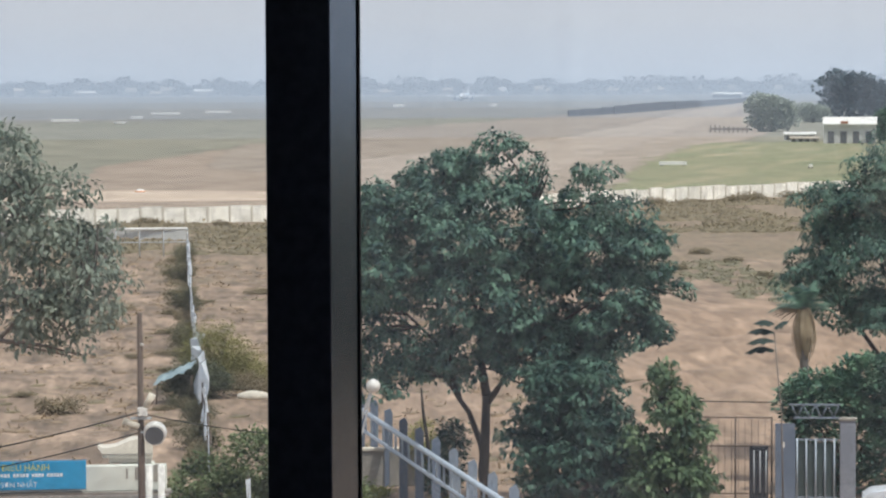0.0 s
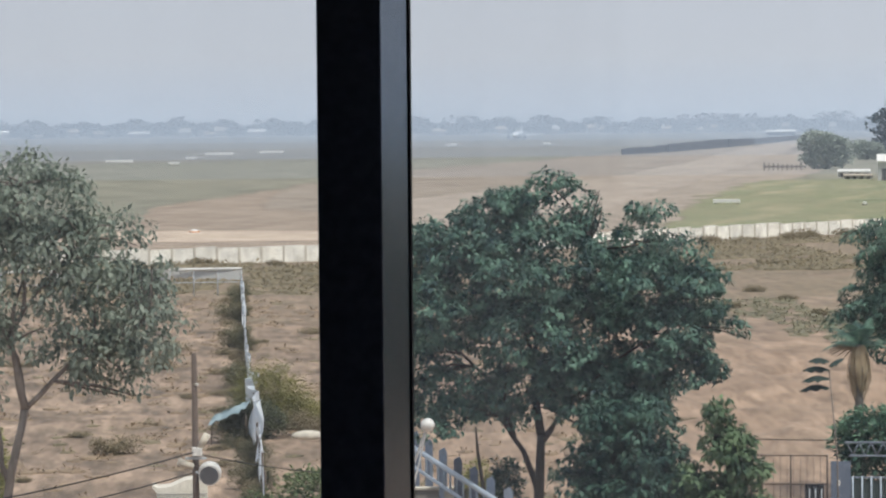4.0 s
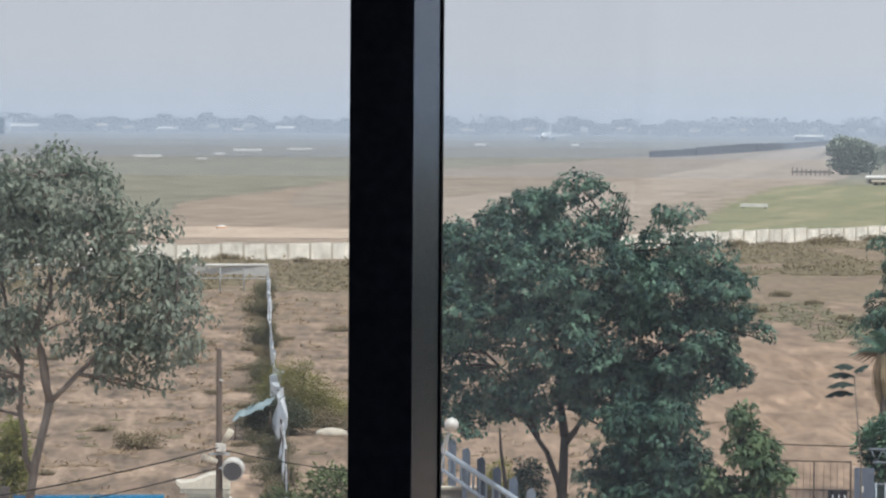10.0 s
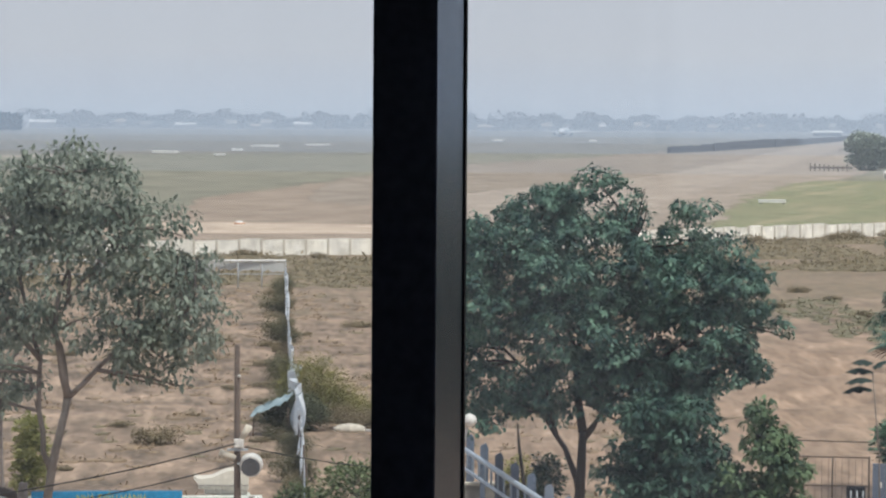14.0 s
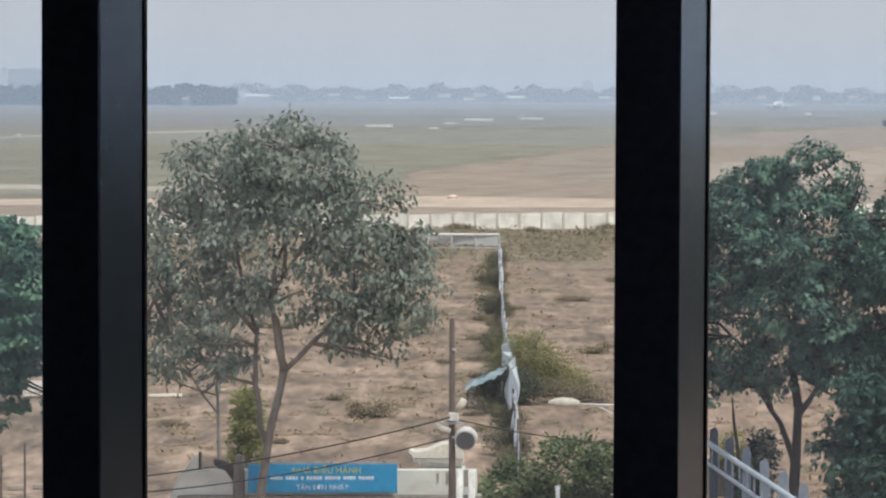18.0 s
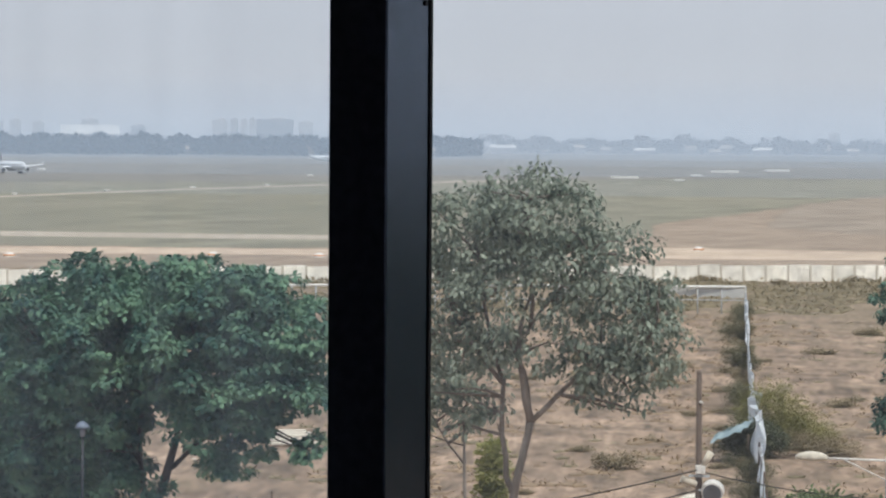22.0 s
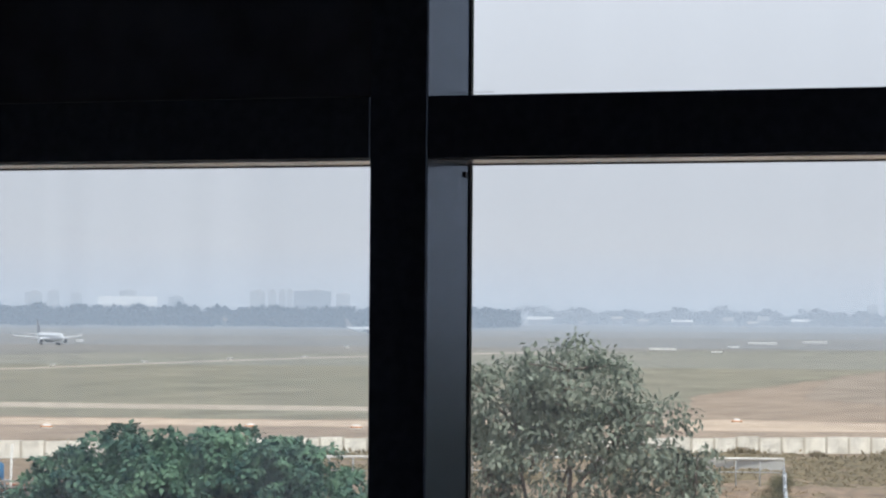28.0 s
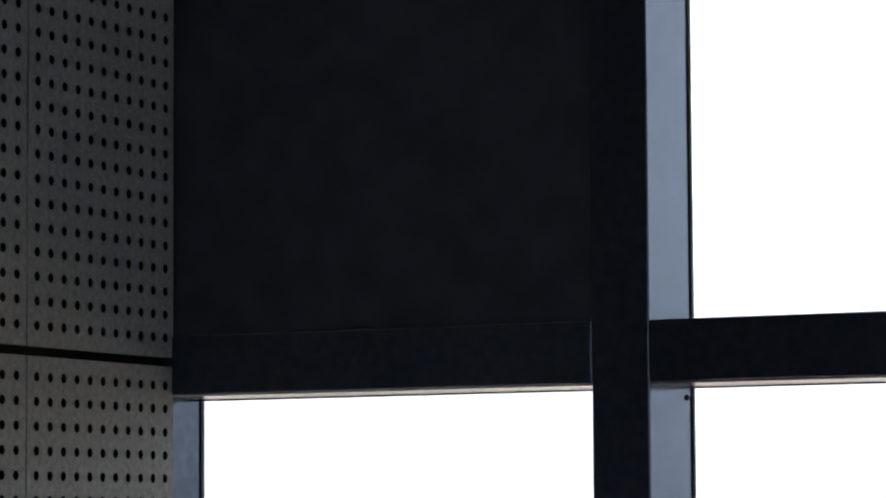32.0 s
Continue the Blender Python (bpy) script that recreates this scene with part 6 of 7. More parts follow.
for k in range(4):
    part("water_stain", box((0.05 + 0.03 * k, 0.004, 0.25 + 0.06 * k), (half - 0.95 + 0.24 * k, -0.034, gz0 - 0.2)), M_concrete, gh, "dark rain streak")
for sx in (0.12, 0.42):
    part("pillar", tube([(half - sx, -0.35, 0), (half - sx, -0.35, gz0 + 0.02)], 0.085, 12), M_white, gh, "white round pillar")

SW, SH = R_G * math.tan(radians(2.63)), 0.70
sign = thing("sign_board", spot(19.583, R_G - 0.25, drop(-7.09, R_G)), "blue sign board with yellow and pale lettering", "sign", rz=19.58)
part("board", box((SW, 0.06, SH), (0, 0, SH / 2), 0.02), M_blue, sign)
part("frame", box((SW + 0.04, 0.03, 0.03), (0, 0.01, SH + 0.012)), M_steelblue, sign)
part("frame", box((SW + 0.04, 0.03, 0.03), (0, 0.01, -0.012)), M_steelblue, sign)


def lettering(text, size, x, z, m):
    cu = bpy.data.curves.new("lettering", "FONT")
    cu.body, cu.size, cu.align_x, cu.extrude = text, size, "CENTER", 0.004
    ob = new("lettering", cu)
    ob.parent = sign
    ob.matrix_basis = pose(x, -0.036, z, 90, 0, 0)
    cu.materials.append(m)
    return ob


lettering("NHÀ ĐIỀU HÀNH", 0.215, 0.1, SH - 0.225, M_signyellow)
lettering("TÂN SƠN NHẤT", 0.175, 0.0, 0.07, M_signwhite)
x = -SW / 2 + 0.42
for word in (1, 4, 4, 1, 5, 5, 4, 5):
    for k in range(word):
        part("text_bar", box((0.062, 0.006, 0.088 - 0.012 * ((k + word) % 3 == 1)), (x + 0.031, -0.034, 0.36), 0.002), M_signwhite, sign)
        x += 0.078
    x += 0.062

cor = thing("cornice_roof", spot(17.45, 80.6), "small cream pagoda-like roof with upturned eave", "roof", rz=17.45)
zc = drop(-6.569, 80.6)


def slab_of(outline, y0, y1):
    """An outline in x and z, thickened from y0 to y1."""
    bm = bmesh.new()
    f, b = [[bm.verts.new((x, y, z)) for x, z in outline] for y in (y0, y1)]
    bm.faces.new(f)
    bm.faces.new(b[::-1])
    for k in range(len(outline)):
        q = (k + 1) % len(outline)
        bm.faces.new((f[q], f[k], b[k], b[q]))
    return bm


part("finial", slab_of([(-half + 0.02, gz0), (-half + 0.36, gz0), (-half + 0.36, gz0 + 0.40), (-half + 0.26, gz0 + 0.34)], 0.0, 0.3), M_mint, gh)
part("finial_post", box((0.07, 0.07, 0.44), (-half + 0.40, 0.1, gz0 + 0.22), 0.008), M_pole, gh)
part("sloped_end", slab_of([(-half - 0.38, 0), (-half, 0), (-half, gz0 - 0.05), (-half - 0.10, gz0 - 0.12), (-half - 0.38, gz0 - 0.75)], 0.0, 0.28), M_mint, gh)
part("pier", box((0.85, 0.5, zc - 0.16), (0.12, 0.3, (zc - 0.16) / 2), 0.02), M_mint, cor)
part("eave", slab_of([(-0.74, zc), (0.5, zc - 0.02), (0.5, zc + 0.3), (0.2, zc + 0.46), (-0.05, zc + 0.43), (-0.42, zc + 0.27), (-0.72, zc + 0.24), (-0.84, zc + 0.3), (-0.86, zc + 0.25), (-0.76, zc + 0.13)], -0.1, 0.7), M_whitewash, cor, "cream upturned eave")
part("fascia", box((1.24, 0.86, 0.03), (-0.14, 0.3, zc + 0.085), 0.008), M_concrete, cor, "grey weathered groove")
part("tier", box((1.06, 0.66, 0.14), (-0.06, 0.3, zc - 0.085), 0.03), M_whitewash, cor)
for x in (-0.1, 0.2, 0.42):
    part("pilaster", box((0.11, 0.06, zc - 0.2), (x, 0.03, (zc - 0.2) / 2), 0.01), M_whitewash, cor)

# ---- utility pole with lamps and cables ----
R_P = 78.0
up = thing("utility_pole", spot(17.29, R_P), "weathered brown utility pole with lamps and loudspeakers", "utility pole", rz=17.3)
part("pole", tube([(0, 0, 0), (0.0, 0, 4), (-0.02, 0, drop(-4.05, R_P))], [0.11, 0.09, 0.065], 10), M_pole, up)
zb = drop(-5.77, R_P)
part("junction_box", box((0.24, 0.18, 0.2), (0.03, -0.14, zb), 0.02), M_white, up)
part("bracket", box((0.5, 0.05, 0.06), (0.0, -0.1, zb - 0.16), 0.01), M_galv, up)
part("lamp_tube", tube([(0.1, -0.15, zb + 0.1), (0.28, -0.2, zb + 0.42)], [0.075, 0.09], 10), M_cream, up, "cream cylindrical loudspeaker")
part("lamp_tube", tube([(-0.07, -0.15, zb - 0.37), (-0.42, -0.22, zb - 0.22)], [0.085, 0.09], 12), M_cream, up, "cream cylindrical loudspeaker")
dr = part("dish_lamp", tube([(0.31, -0.28, zb - 0.56), (0.335, -0.05, zb - 0.5)], [0.255, 0.28], 22), M_white, up, "white drum-shaped floodlight")
part("face", tube([(0.309, -0.295, zb - 0.567), (0.31, -0.283, zb - 0.564)], [0.225, 0.225], 22), M_greypl, dr, "grey floodlight face")
part("strap", box((0.3, 0.04, 0.05), (0.14, -0.08, zb - 0.5), 0.005), M_galv, up)
part("insulator", tube([(0, -0.06, drop(-4.6, R_P)), (0.07, -0.1, drop(-4.6, R_P))], 0.03, 6), M_white, up)


def cable(a, b, sag, label, r=0.022, n=14):
    a, b = Vector(a), Vector(b)
    pts = [a.lerp(b, i / n) - Vector((0, 0, sag * 4 * (i / n) * (1 - i / n))) for i in range(n + 1)]
    return tagged(part("cable", tube(pts, r, 5), M_cable), label, "cable", "overhead cables")


cable(spot(17.3, 77.8, zb), spot(24.2, 74, 4.98), 0.22, "thick black overhead cable leaving the utility pole", 0.018)
cable(spot(17.35, 77.8, zb - 0.5), spot(24.2, 73.8, 4.72), 0.28, "black overhead cable sagging before the sign", 0.016)
cable(spot(17.25, 77.8, zb - 0.05), spot(13.97, 85, 4.7), 0.12, "black cable strung to the street lamp", 0.014)
cable(spot(7.6, 112, 2.95), spot(4.0, 112, 3.0), 0.05, "thin dark wire over the gate", 0.018)

# ---- street lamps ----
def lamp_head(parent, at, d, length=0.82):
    """A flat oval lantern pointing along d."""
    d = Vector(d).normalized()
    side = d.cross(Vector((0, 0, 1))).normalized()
    up_ = side.cross(d)
    bm = bmesh.new()
    rings = []
    for i in range(9):
        t = i / 8
        w = 0.165 * math.sin(math.pi * (0.12 + 0.80 * t)) ** 0.7
        h = 0.17 * math.sin(math.pi * (0.15 + 0.75 * t)) ** 0.8
        c = Vector(at) + d * length * t
        rings.append([bm.verts.new(c + side * w * math.cos(a) + up_ * (h * math.sin(a) if math.sin(a) > 0 else 0.55 * h * math.sin(a))) for a in (math.pi * k / 6 for k in range(12))])
    for a, b in zip(rings, rings[1:]):
        for k in range(12):
            f = bm.faces.new((a[k], a[(k + 1) % 12], b[(k + 1) % 12], b[k]))
            f.smooth = True
    bm.faces.new(rings[0][::-1])
    bm.faces.new(rings[-1])
    return part("lantern", bm, M_cream, parent, "cream oval lantern")


def street_lamp(at, top, arms, label):
    th = thing("street_lamp", at, label, "street lamp", "street lamps")
    part("pole", tube([(0, 0, 0), (0, 0, top * 0.6), (0, 0, top)], [0.125, 0.11, 0.09], 10), M_bluepost, th)
    part("cap_box", box((0.2, 0.2, 0.14), (0, 0, top + 0.03), 0.02), M_white, th)
    for end in arms:
        e = Vector(end) - Vector(at)
        d = (e - Vector((0, 0, top)))
        part("arm", tube([(0, 0, top), e], 0.028, 7), M_white, th)
        part("brace", tube([(0, 0, top - 0.55), Vector((0, 0, top)).lerp(e, 0.75)], 0.018, 6), M_white, th)
        lamp_head(th, e, d)
    return th


p0 = spot(13.97, 85)
sl = street_lamp(p0, drop(-5.57, 85), [spot(15.05, 85.2, drop(-5.56, 85))], "street lamp with cream oval lantern and a white globe")
gl0 = spot(13.2, 83.6, drop(-5.36, 83.6)) - p0
part("arm", tube([(0, 0, 1.9), gl0 * 0.55 + Vector((0, 0, 1.3)), gl0], 0.032, 7), M_white, sl)
part("brace", tube([(0, 0, 1.0), gl0 * 0.6 + Vector((0, 0, 0.5)), gl0 - Vector((0.02, 0, 0.1))], 0.026, 6), M_white, sl)
part("globe", tube([gl0 + Vector((0, 0, z)) for z in (-0.17, -0.14, -0.06, 0.04, 0.12, 0.17)], [0.06, 0.13, 0.185, 0.185, 0.13, 0.04], 14), M_white, sl, "white globe lamp")
q0 = spot(25.9, 70)
street_lamp(q0, drop(-7.15, 70), [spot(26.42, 69.2, drop(-6.93, 69.2)), spot(25.0, 70, drop(-7.3, 70))], "street lamp with cream oval lantern before the wide tree")

dome = thing("street_lamp", spot(28.14, 86.5), "dark street lamp with blue-grey domed hood among the leaves", "street lamp", "street lamps")
dz_ = drop(-5.12, 86.5)
part("pole", tube([(0, 0, 0), (0, 0, dz_ * 0.6), (0, 0, dz_)], [0.05, 0.04, 0.035], 8), M_planedark, dome)
part("hood", tube([(0, 0, dz_), (0, 0, dz_ + 0.07), (0, 0, dz_ + 0.15), (0, 0, dz_ + 0.2)], [0.2, 0.18, 0.11, 0.03], 14), M_slate, dome, "blue-grey domed hood")
part("bulb", tube([(0, 0, dz_ - 0.22), (0, 0, dz_ - 0.1), (0, 0, dz_)], [0.05, 0.08, 0.06], 10), M_bluepost, dome, "grey lamp bulb")

# ---- spiked steel fence, low wall and gate ----
sf = thing("spiked_fence", spot(13.5, 119), "blue-grey steel fence with broad pointed blades", "fence")
sinv = sf.matrix_world.inverted()


def spart(name, bm, m, parent=sf):
    o = part(name, bm, m, parent)
    o.matrix_parent_inverse = sinv
    return o


fa, fb = spot(13.75, 121), spot(9.95, 84)
fdir = (fb - fa).normalized()
fl = (fb - fa).length
fang = Matrix.Rotation(math.atan2(fdir.y, fdir.x), 4, "Z")
for z, r in ((2.18, 0.095), (1.5, 0.07)):
    spart("rail", tube([fa + Vector((0, 0, z)), fb + Vector((0, 0, z))], r, 8), M_railblue)
bang = Matrix.Rotation(radians(14), 4, "Z")
n = int(fl / 3.1)
for i in range(n + 1):
    p = fa + fdir * (i * 3.1)
    bm = bmesh.new()
    w, t, h = 0.14, 0.05, 2.72
    back = Vector((0.925, 0.38, 0)) * 0.2
    vs = [bm.verts.new(bang @ Vector((x, y, z)) + p + back) for y in (-t, t) for x, z in ((-w, 0.0), (w, 0.0), (w, h - 0.16), (0.05, h), (-w, h - 0.1))]
    bm.faces.new(vs[:5][::-1])
    bm.faces.new(vs[5:])
    for k in range(5):
        bm.faces.new((vs[k], vs[(k + 1) % 5], vs[5 + (k + 1) % 5], vs[5 + k]))
    spart("blade", bm, M_slate if i < n * 0.55 else M_steelblue)
for i in range(int(fl / 1.3)):
    p = fa + fdir * (i * 1.3 + 0.3)
    spart("baluster", tube([p + Vector((0, 0, 1.44)), p + Vector((0, 0, 2.16))], 0.04, 6), M_railblue)
lw = thing("low_wall", spot(12.9, 112), "low grey concrete wall with a weathered coping", "wall", rz=12)
part("wall", box((3.4, 0.25, drop(-6.5, 112)), (0.0, 0, drop(-6.5, 112) / 2), 0.02), M_concrete, lw)
part("coping", box((3.6, 0.4, 0.1), (0.0, 0, drop(-6.5, 112) + 0.05), 0.02), M_cream, lw)
part("pier", box((0.3, 0.34, drop(-6.5, 112) - 0.02), (0.1, -0.06, drop(-6.5, 112) / 2 - 0.01), 0.02), M_concrete, lw)
stick = thing("leaning_stake", spot(12.3, 111), "thin rusty stake leaning by the fence", "stake")
part("stake", tube([(0.25, 0, 0), (0.1, 0, 1.6), (-0.06, 0, 2.7), (-0.12, 0, 3.5)], [0.08, 0.07, 0.055, 0.03], 7), M_bark_dark, stick)
bush(spot(11.85, 108), [((0, 0, 1.3), (0.45, 0.5, 0.9)), ((0.1, 0, 2.2), (0.35, 0.4, 0.5)), ((-0.4, 0, 0.7), (0.5, 0.5, 0.6))], "dark green shrub beside the steel fence", M_leaf_low, 71, 260, 12, 0.16)
bush(spot(12.3, 112), [((0, 0, 1.4), (0.5, 0.5, 0.8)), ((0.3, 0, 0.8), (0.6, 0.5, 0.7))], "yellowish weedy shrub beside the steel fence", M_leaf_yelscrub, 72, 200, 12, 0.14)

R_T = 108.0
gate = thing("gate", spot(6.0, R_T), "slate-blue steel gate with pale blue vertical bars", "gate", rz=6.0)


def gx_(az):
    return R_T * math.tan(radians(6.0 - az))


def gz_(el):
    return max(0.0, drop(el, R_T))


part("gate_post", box((0.52, 0.5, gz_(-5.96)), ((gx_(5.0) + gx_(4.73)) / 2 + 0.02, 0.1, gz_(-5.96) / 2), 0.03), M_bluepost, gate, "grey-blue painted gate post")
part("cap", box((0.6, 0.58, 0.08), ((gx_(5.0) + gx_(4.73)) / 2 + 0.02, 0.1, gz_(-5.96) + 0.04), 0.02), M_concrete, gate)
part("leaf_frame", box((0.66, 0.06, gz_(-6.02)), (gx_(6.0) + 0.1, 0, gz_(-6.02) / 2), 0.01), M_slate, gate, "slate-blue sheet-steel gate leaf")
part("notice", box((0.09, 0.01, 0.2), (gx_(5.98), -0.036, 1.9)), M_white, gate, "white notice plate")
# dark green sheet added for the dim bush seen between the bars
part("infill", box((gx_(5.05) - gx_(5.85), 0.03, gz_(-6.35)), ((gx_(5.05) + gx_(5.85)) / 2, 0.05, gz_(-6.35) / 2), 0.005), mat("dull_green_steel", (0.060, 0.085, 0.085), (0.045, 0.064, 0.066), 0.6, rough=0.6), gate)
for k in range(5):
    xx = gx_(5.74) + (gx_(5.09) - gx_(5.74)) * k / 4
    part("bar", tube([(xx, -0.02, 0.05), (xx, -0.02, gz_(-6.28))], 0.034, 6), M_railblue, gate)
for z in (gz_(-6.3), 0.15):
    part("cross_rail", box((gx_(5.03) - gx_(5.86), 0.05, 0.06), ((gx_(5.03) + gx_(5.86)) / 2, 0, z), 0.008), M_steelblue, gate)
part("wicket", box((0.62, 0.04, gz_(-6.42)), ((gx_(6.62) + gx_(6.2)) / 2, 0.05, gz_(-6.42) / 2), 0.008), M_planedark, gate, "dark wicket gate")
for k in range(3):
    xx = gx_(6.6) + 0.2 + 0.2 * k
    part("bar", tube([(xx, -0.0, 0.3), (xx, -0.0, gz_(-6.5))], 0.022, 6), M_galv, gate)
zt, zl = gz_(-5.69), gz_(-5.92)
part("truss_chord", box((gx_(4.98) - gx_(5.88), 0.06, 0.06), ((gx_(4.98) + gx_(5.88)) / 2, 0, zt), 0.008), M_steelblue, gate)
part("truss_chord", box((gx_(4.98) - gx_(5.8), 0.06, 0.06), ((gx_(4.98) + gx_(5.8)) / 2, 0, zl), 0.008), M_steelblue, gate)
for k in range(8):
    x0 = gx_(5.84) + (gx_(5.0) - gx_(5.84)) * k / 8
    x1 = gx_(5.84) + (gx_(5.0) - gx_(5.84)) * (k + 1) / 8
    part("truss_web", tube([(x0, 0, zl if k % 2 else zt), (x1, 0, zt if k % 2 else zl)], 0.02, 5), M_steelblue, gate)
mf = thing("mesh_fence", spot(6.75, R_T + 0.5), "thin rusty mesh fence beside the gate", "fence", rz=6.0)
for az in (7.95, 7.32, 6.82, 6.18):
    part("post", tube([(R_T * math.tan(radians(6.75 - az)), 0, 0), (R_T * math.tan(radians(6.75 - az)), 0, gz_(-5.93))], 0.035, 6), M_pole, mf)
for z in (gz_(-5.95), gz_(-6.45), 0.2):
    part("rail", tube([(R_T * math.tan(radians(6.75 - 7.95)), 0, z), (R_T * math.tan(radians(6.75 - 6.18)), 0, z)], 0.025, 6), M_pole, mf)
for k in range(16):
    xx = R_T * math.tan(radians(6.75 - 7.95 + k * 1.77 / 15))
    part("wire", tube([(xx, 0, 0.2), (xx, 0, gz_(-5.95))], 0.009, 4), M_pole, mf)

tagged(new("kerb_weeds", quads_mesh("kerb_weeds", tufts(420, ((11.9, 13.6), (99, 110)), 0.22, 6, 0.9), M_leaf_yelscrub)), "yellowish weeds before the low wall", "weeds", kind="stuff")

car = thing("car", spot(3.42, 104), "white parked car beside the gate post", "car", rz=4)
prof = [(-2.1, 0.35), (-2.15, 0.75), (-1.9, 0.95), (-1.1, 1.02), (-0.5, 1.42), (0.9, 1.45), (1.6, 1.05), (2.1, 0.95), (2.15, 0.4)]
cb = bmesh.new()
ra_, rb_ = [[cb.verts.new((x, y * (0.82 if z > 1.2 else 1.0), z)) for x, z in prof] for y in (-0.85, 0.85)]
cb.faces.new(ra_[::-1])
cb.faces.new(rb_)
for k in range(len(prof)):
    q = (k + 1) % len(prof)
    cb.faces.new((ra_[k], ra_[q], rb_[q], rb_[k]))
bmesh.ops.bevel(cb, geom=cb.edges[:], offset=0.05, segments=2, affect="EDGES")
part("body", cb, M_planewhite, car)
for sy in (-1, 1):
    part("side_window", box((1.5, 0.02, 0.30), (0.2, sy * 0.79, 1.2), 0.005), M_planedark, car)
    for x in (-1.35, 1.35):
        wh = part("wheel", tube([(x, sy * 0.72, 0.31), (x, sy * 0.87, 0.31)], 0.31, 16), M_tyre, car)
        part("rim", tube([(x, sy * 0.86, 0.31), (x, sy * 0.885, 0.31)], 0.18, 12), M_galv, wh)
    part("headlight", box((0.06, 0.3, 0.14), (-2.12, sy * 0.6, 0.72), 0.02), M_galv, car)
part("windscreen", box((0.02, 1.3, 0.5), (-0.83, 0, 1.22), 0.005, turn=Matrix.Rotation(radians(57), 4, "Y")), M_planedark, car)

# ---- oddments on the other side ----
bar = thing("white_barrier", spot(26.0, 112), "white painted beam on two rusty stands", "barrier", rz=26)
part("beam", tube([(-0.83, 0, 1.32), (-0.8, 0, 1.32), (0.8, 0, 1.29), (0.83, 0, 1.29)], [0.07, 0.095, 0.095, 0.07], 12), M_whitewash, bar, "cream pipe-like beam")
for x in (-0.65, 0.65):
    part("stand", box((0.08, 0.08, 1.22), (x, 0, 0.61), 0.01), M_pole, bar)
gp = thing("old_goal_frame", spot(25.25, 111), "rusty iron frame of upright posts", "frame", rz=25)
for x, h in ((-0.35, 1.75), (0.05, 1.5), (0.85, 1.9), (-1.6, 1.1), (-1.35, 1.1)):
    part("upright", box((0.07, 0.07, h), (x, 0, h / 2), 0.008), M_pole, gp)
part("crossbar", box((0.55, 0.06, 0.08), (-0.15, 0, 0.95), 0.008), M_pole, gp)
part("crossbar", box((0.3, 0.1, 0.12), (-0.5, 0, 1.55), 0.01), M_white, gp)
pile = thing("plank_pile", spot(24.6, 149), "heap of pale sawn planks on the soil", "planks", rz=40)
for k in range(9):
    part("plank", box((2.4 - 0.2 * (k % 4), 0.3, 0.08), (0.16 * (k % 3), -1.6 + 0.42 * k, 0.12 + 0.13 * (k % 3)), 0.005, turn=Matrix.Rotation(radians(6 * math.sin(k * 2.1)), 4, "Z")), M_whitewash, pile)
tagged(new("rubble", quads_mesh("rubble", mounds(90, ((20.8, 27.2), (106, 152)), 0.13, 9, per=4), M_whitewash)), "scattered pale chips and litter on the soil", "rubble", kind="stuff")
pipe = thing("lying_pipe", spot(22.35, 146), "pale pipe lying on the bare soil", "pipe", rz=20)
part("pipe", tube([(-0.75, 0, 0.14), (-0.72, 0, 0.14), (0.72, 0, 0.16), (0.75, 0, 0.16)], [0.08, 0.11, 0.11, 0.08], 10), M_whitewash, pipe)
part("collar", tube([(0.5, 0, 0.158), (0.6, 0, 0.158)], 0.135, 10), M_concrete, pipe)
kerb = thing("loose_kerb", spot(24.2, 114), "broken row of pale kerb stones on the soil", "kerb", rz=28)
for k in range(5):
    part("kerb_stone", box((0.62, 0.22, 0.16), (-1.5 + 0.78 * k + 0.09 * (k % 2), 0.3 * math.sin(k * 2.2), 0.03), 0.025, turn=Matrix.Rotation(radians(5 * (-1) ** k), 4, "Z")), M_palepave, kerb)
wt = thing("water_tank", spot(30.33, 195), "blue plastic water tank on a tall steel stand", "water tank")
zt0, zt1 = drop(-3.02, 195), drop(-2.69, 195)
part("tank", tube([(0, 0, zt0), (0, 0, zt0 + 0.12), (0, 0, zt1 - 0.2), (0, 0, zt1)], [0.62, 0.68, 0.68, 0.35], 18), M_tankblue, wt)
for sx in (-0.5, 0.5):
    for sy in (-0.5, 0.5):
        part("leg", tube([(sx * 1.2, sy * 1.2, 0), (sx, sy, zt0)], 0.06, 6), M_galv, wt)
part("platform", box((1.5, 1.5, 0.1), (0, 0, zt0 - 0.05), 0.01), M_galv, wt)
part("pipe", tube([(1.1, 0, 0), (1.3, 0, zt1 + 1.0)], 0.08, 7), M_white, wt)
rf = thing("rail_fence", spot(30.2, 190), "pale weathered three-rail fence beside the water tank", "fence", rz=30.2)
for el in (-3.05, -3.15, -3.25):
    part("rail", box((5.4, 0.06, 0.12), (0, 0, drop(el, 190)), 0.01), M_concrete, rf)
for k in range(5):
    part("post", box((0.11, 0.11, drop(-3.0, 190)), (-2.6 + 1.3 * k, 0.09, drop(-3.0, 190) / 2), 0.01), M_bark_grey, rf)
hut = thing("hut", spot(29.4, 200), "weathered brown hut with a rusty sheet roof", "hut", rz=29)
hz = drop(-3.1, 200)
part("wall", box((5.0, 3.0, hz - 0.5), (0, 1.5, (hz - 0.5) / 2), 0.03), mat("weathered_boards", (0.33, 0.26, 0.22), (0.24, 0.19, 0.16), 0.5, rough=0.9), hut)
part("roof", box((5.6, 3.8, 0.12), (0, 1.5, hz - 0.3), 0.02, turn=Matrix.Rotation(radians(-9), 4, "X")), M_roofred, hut)
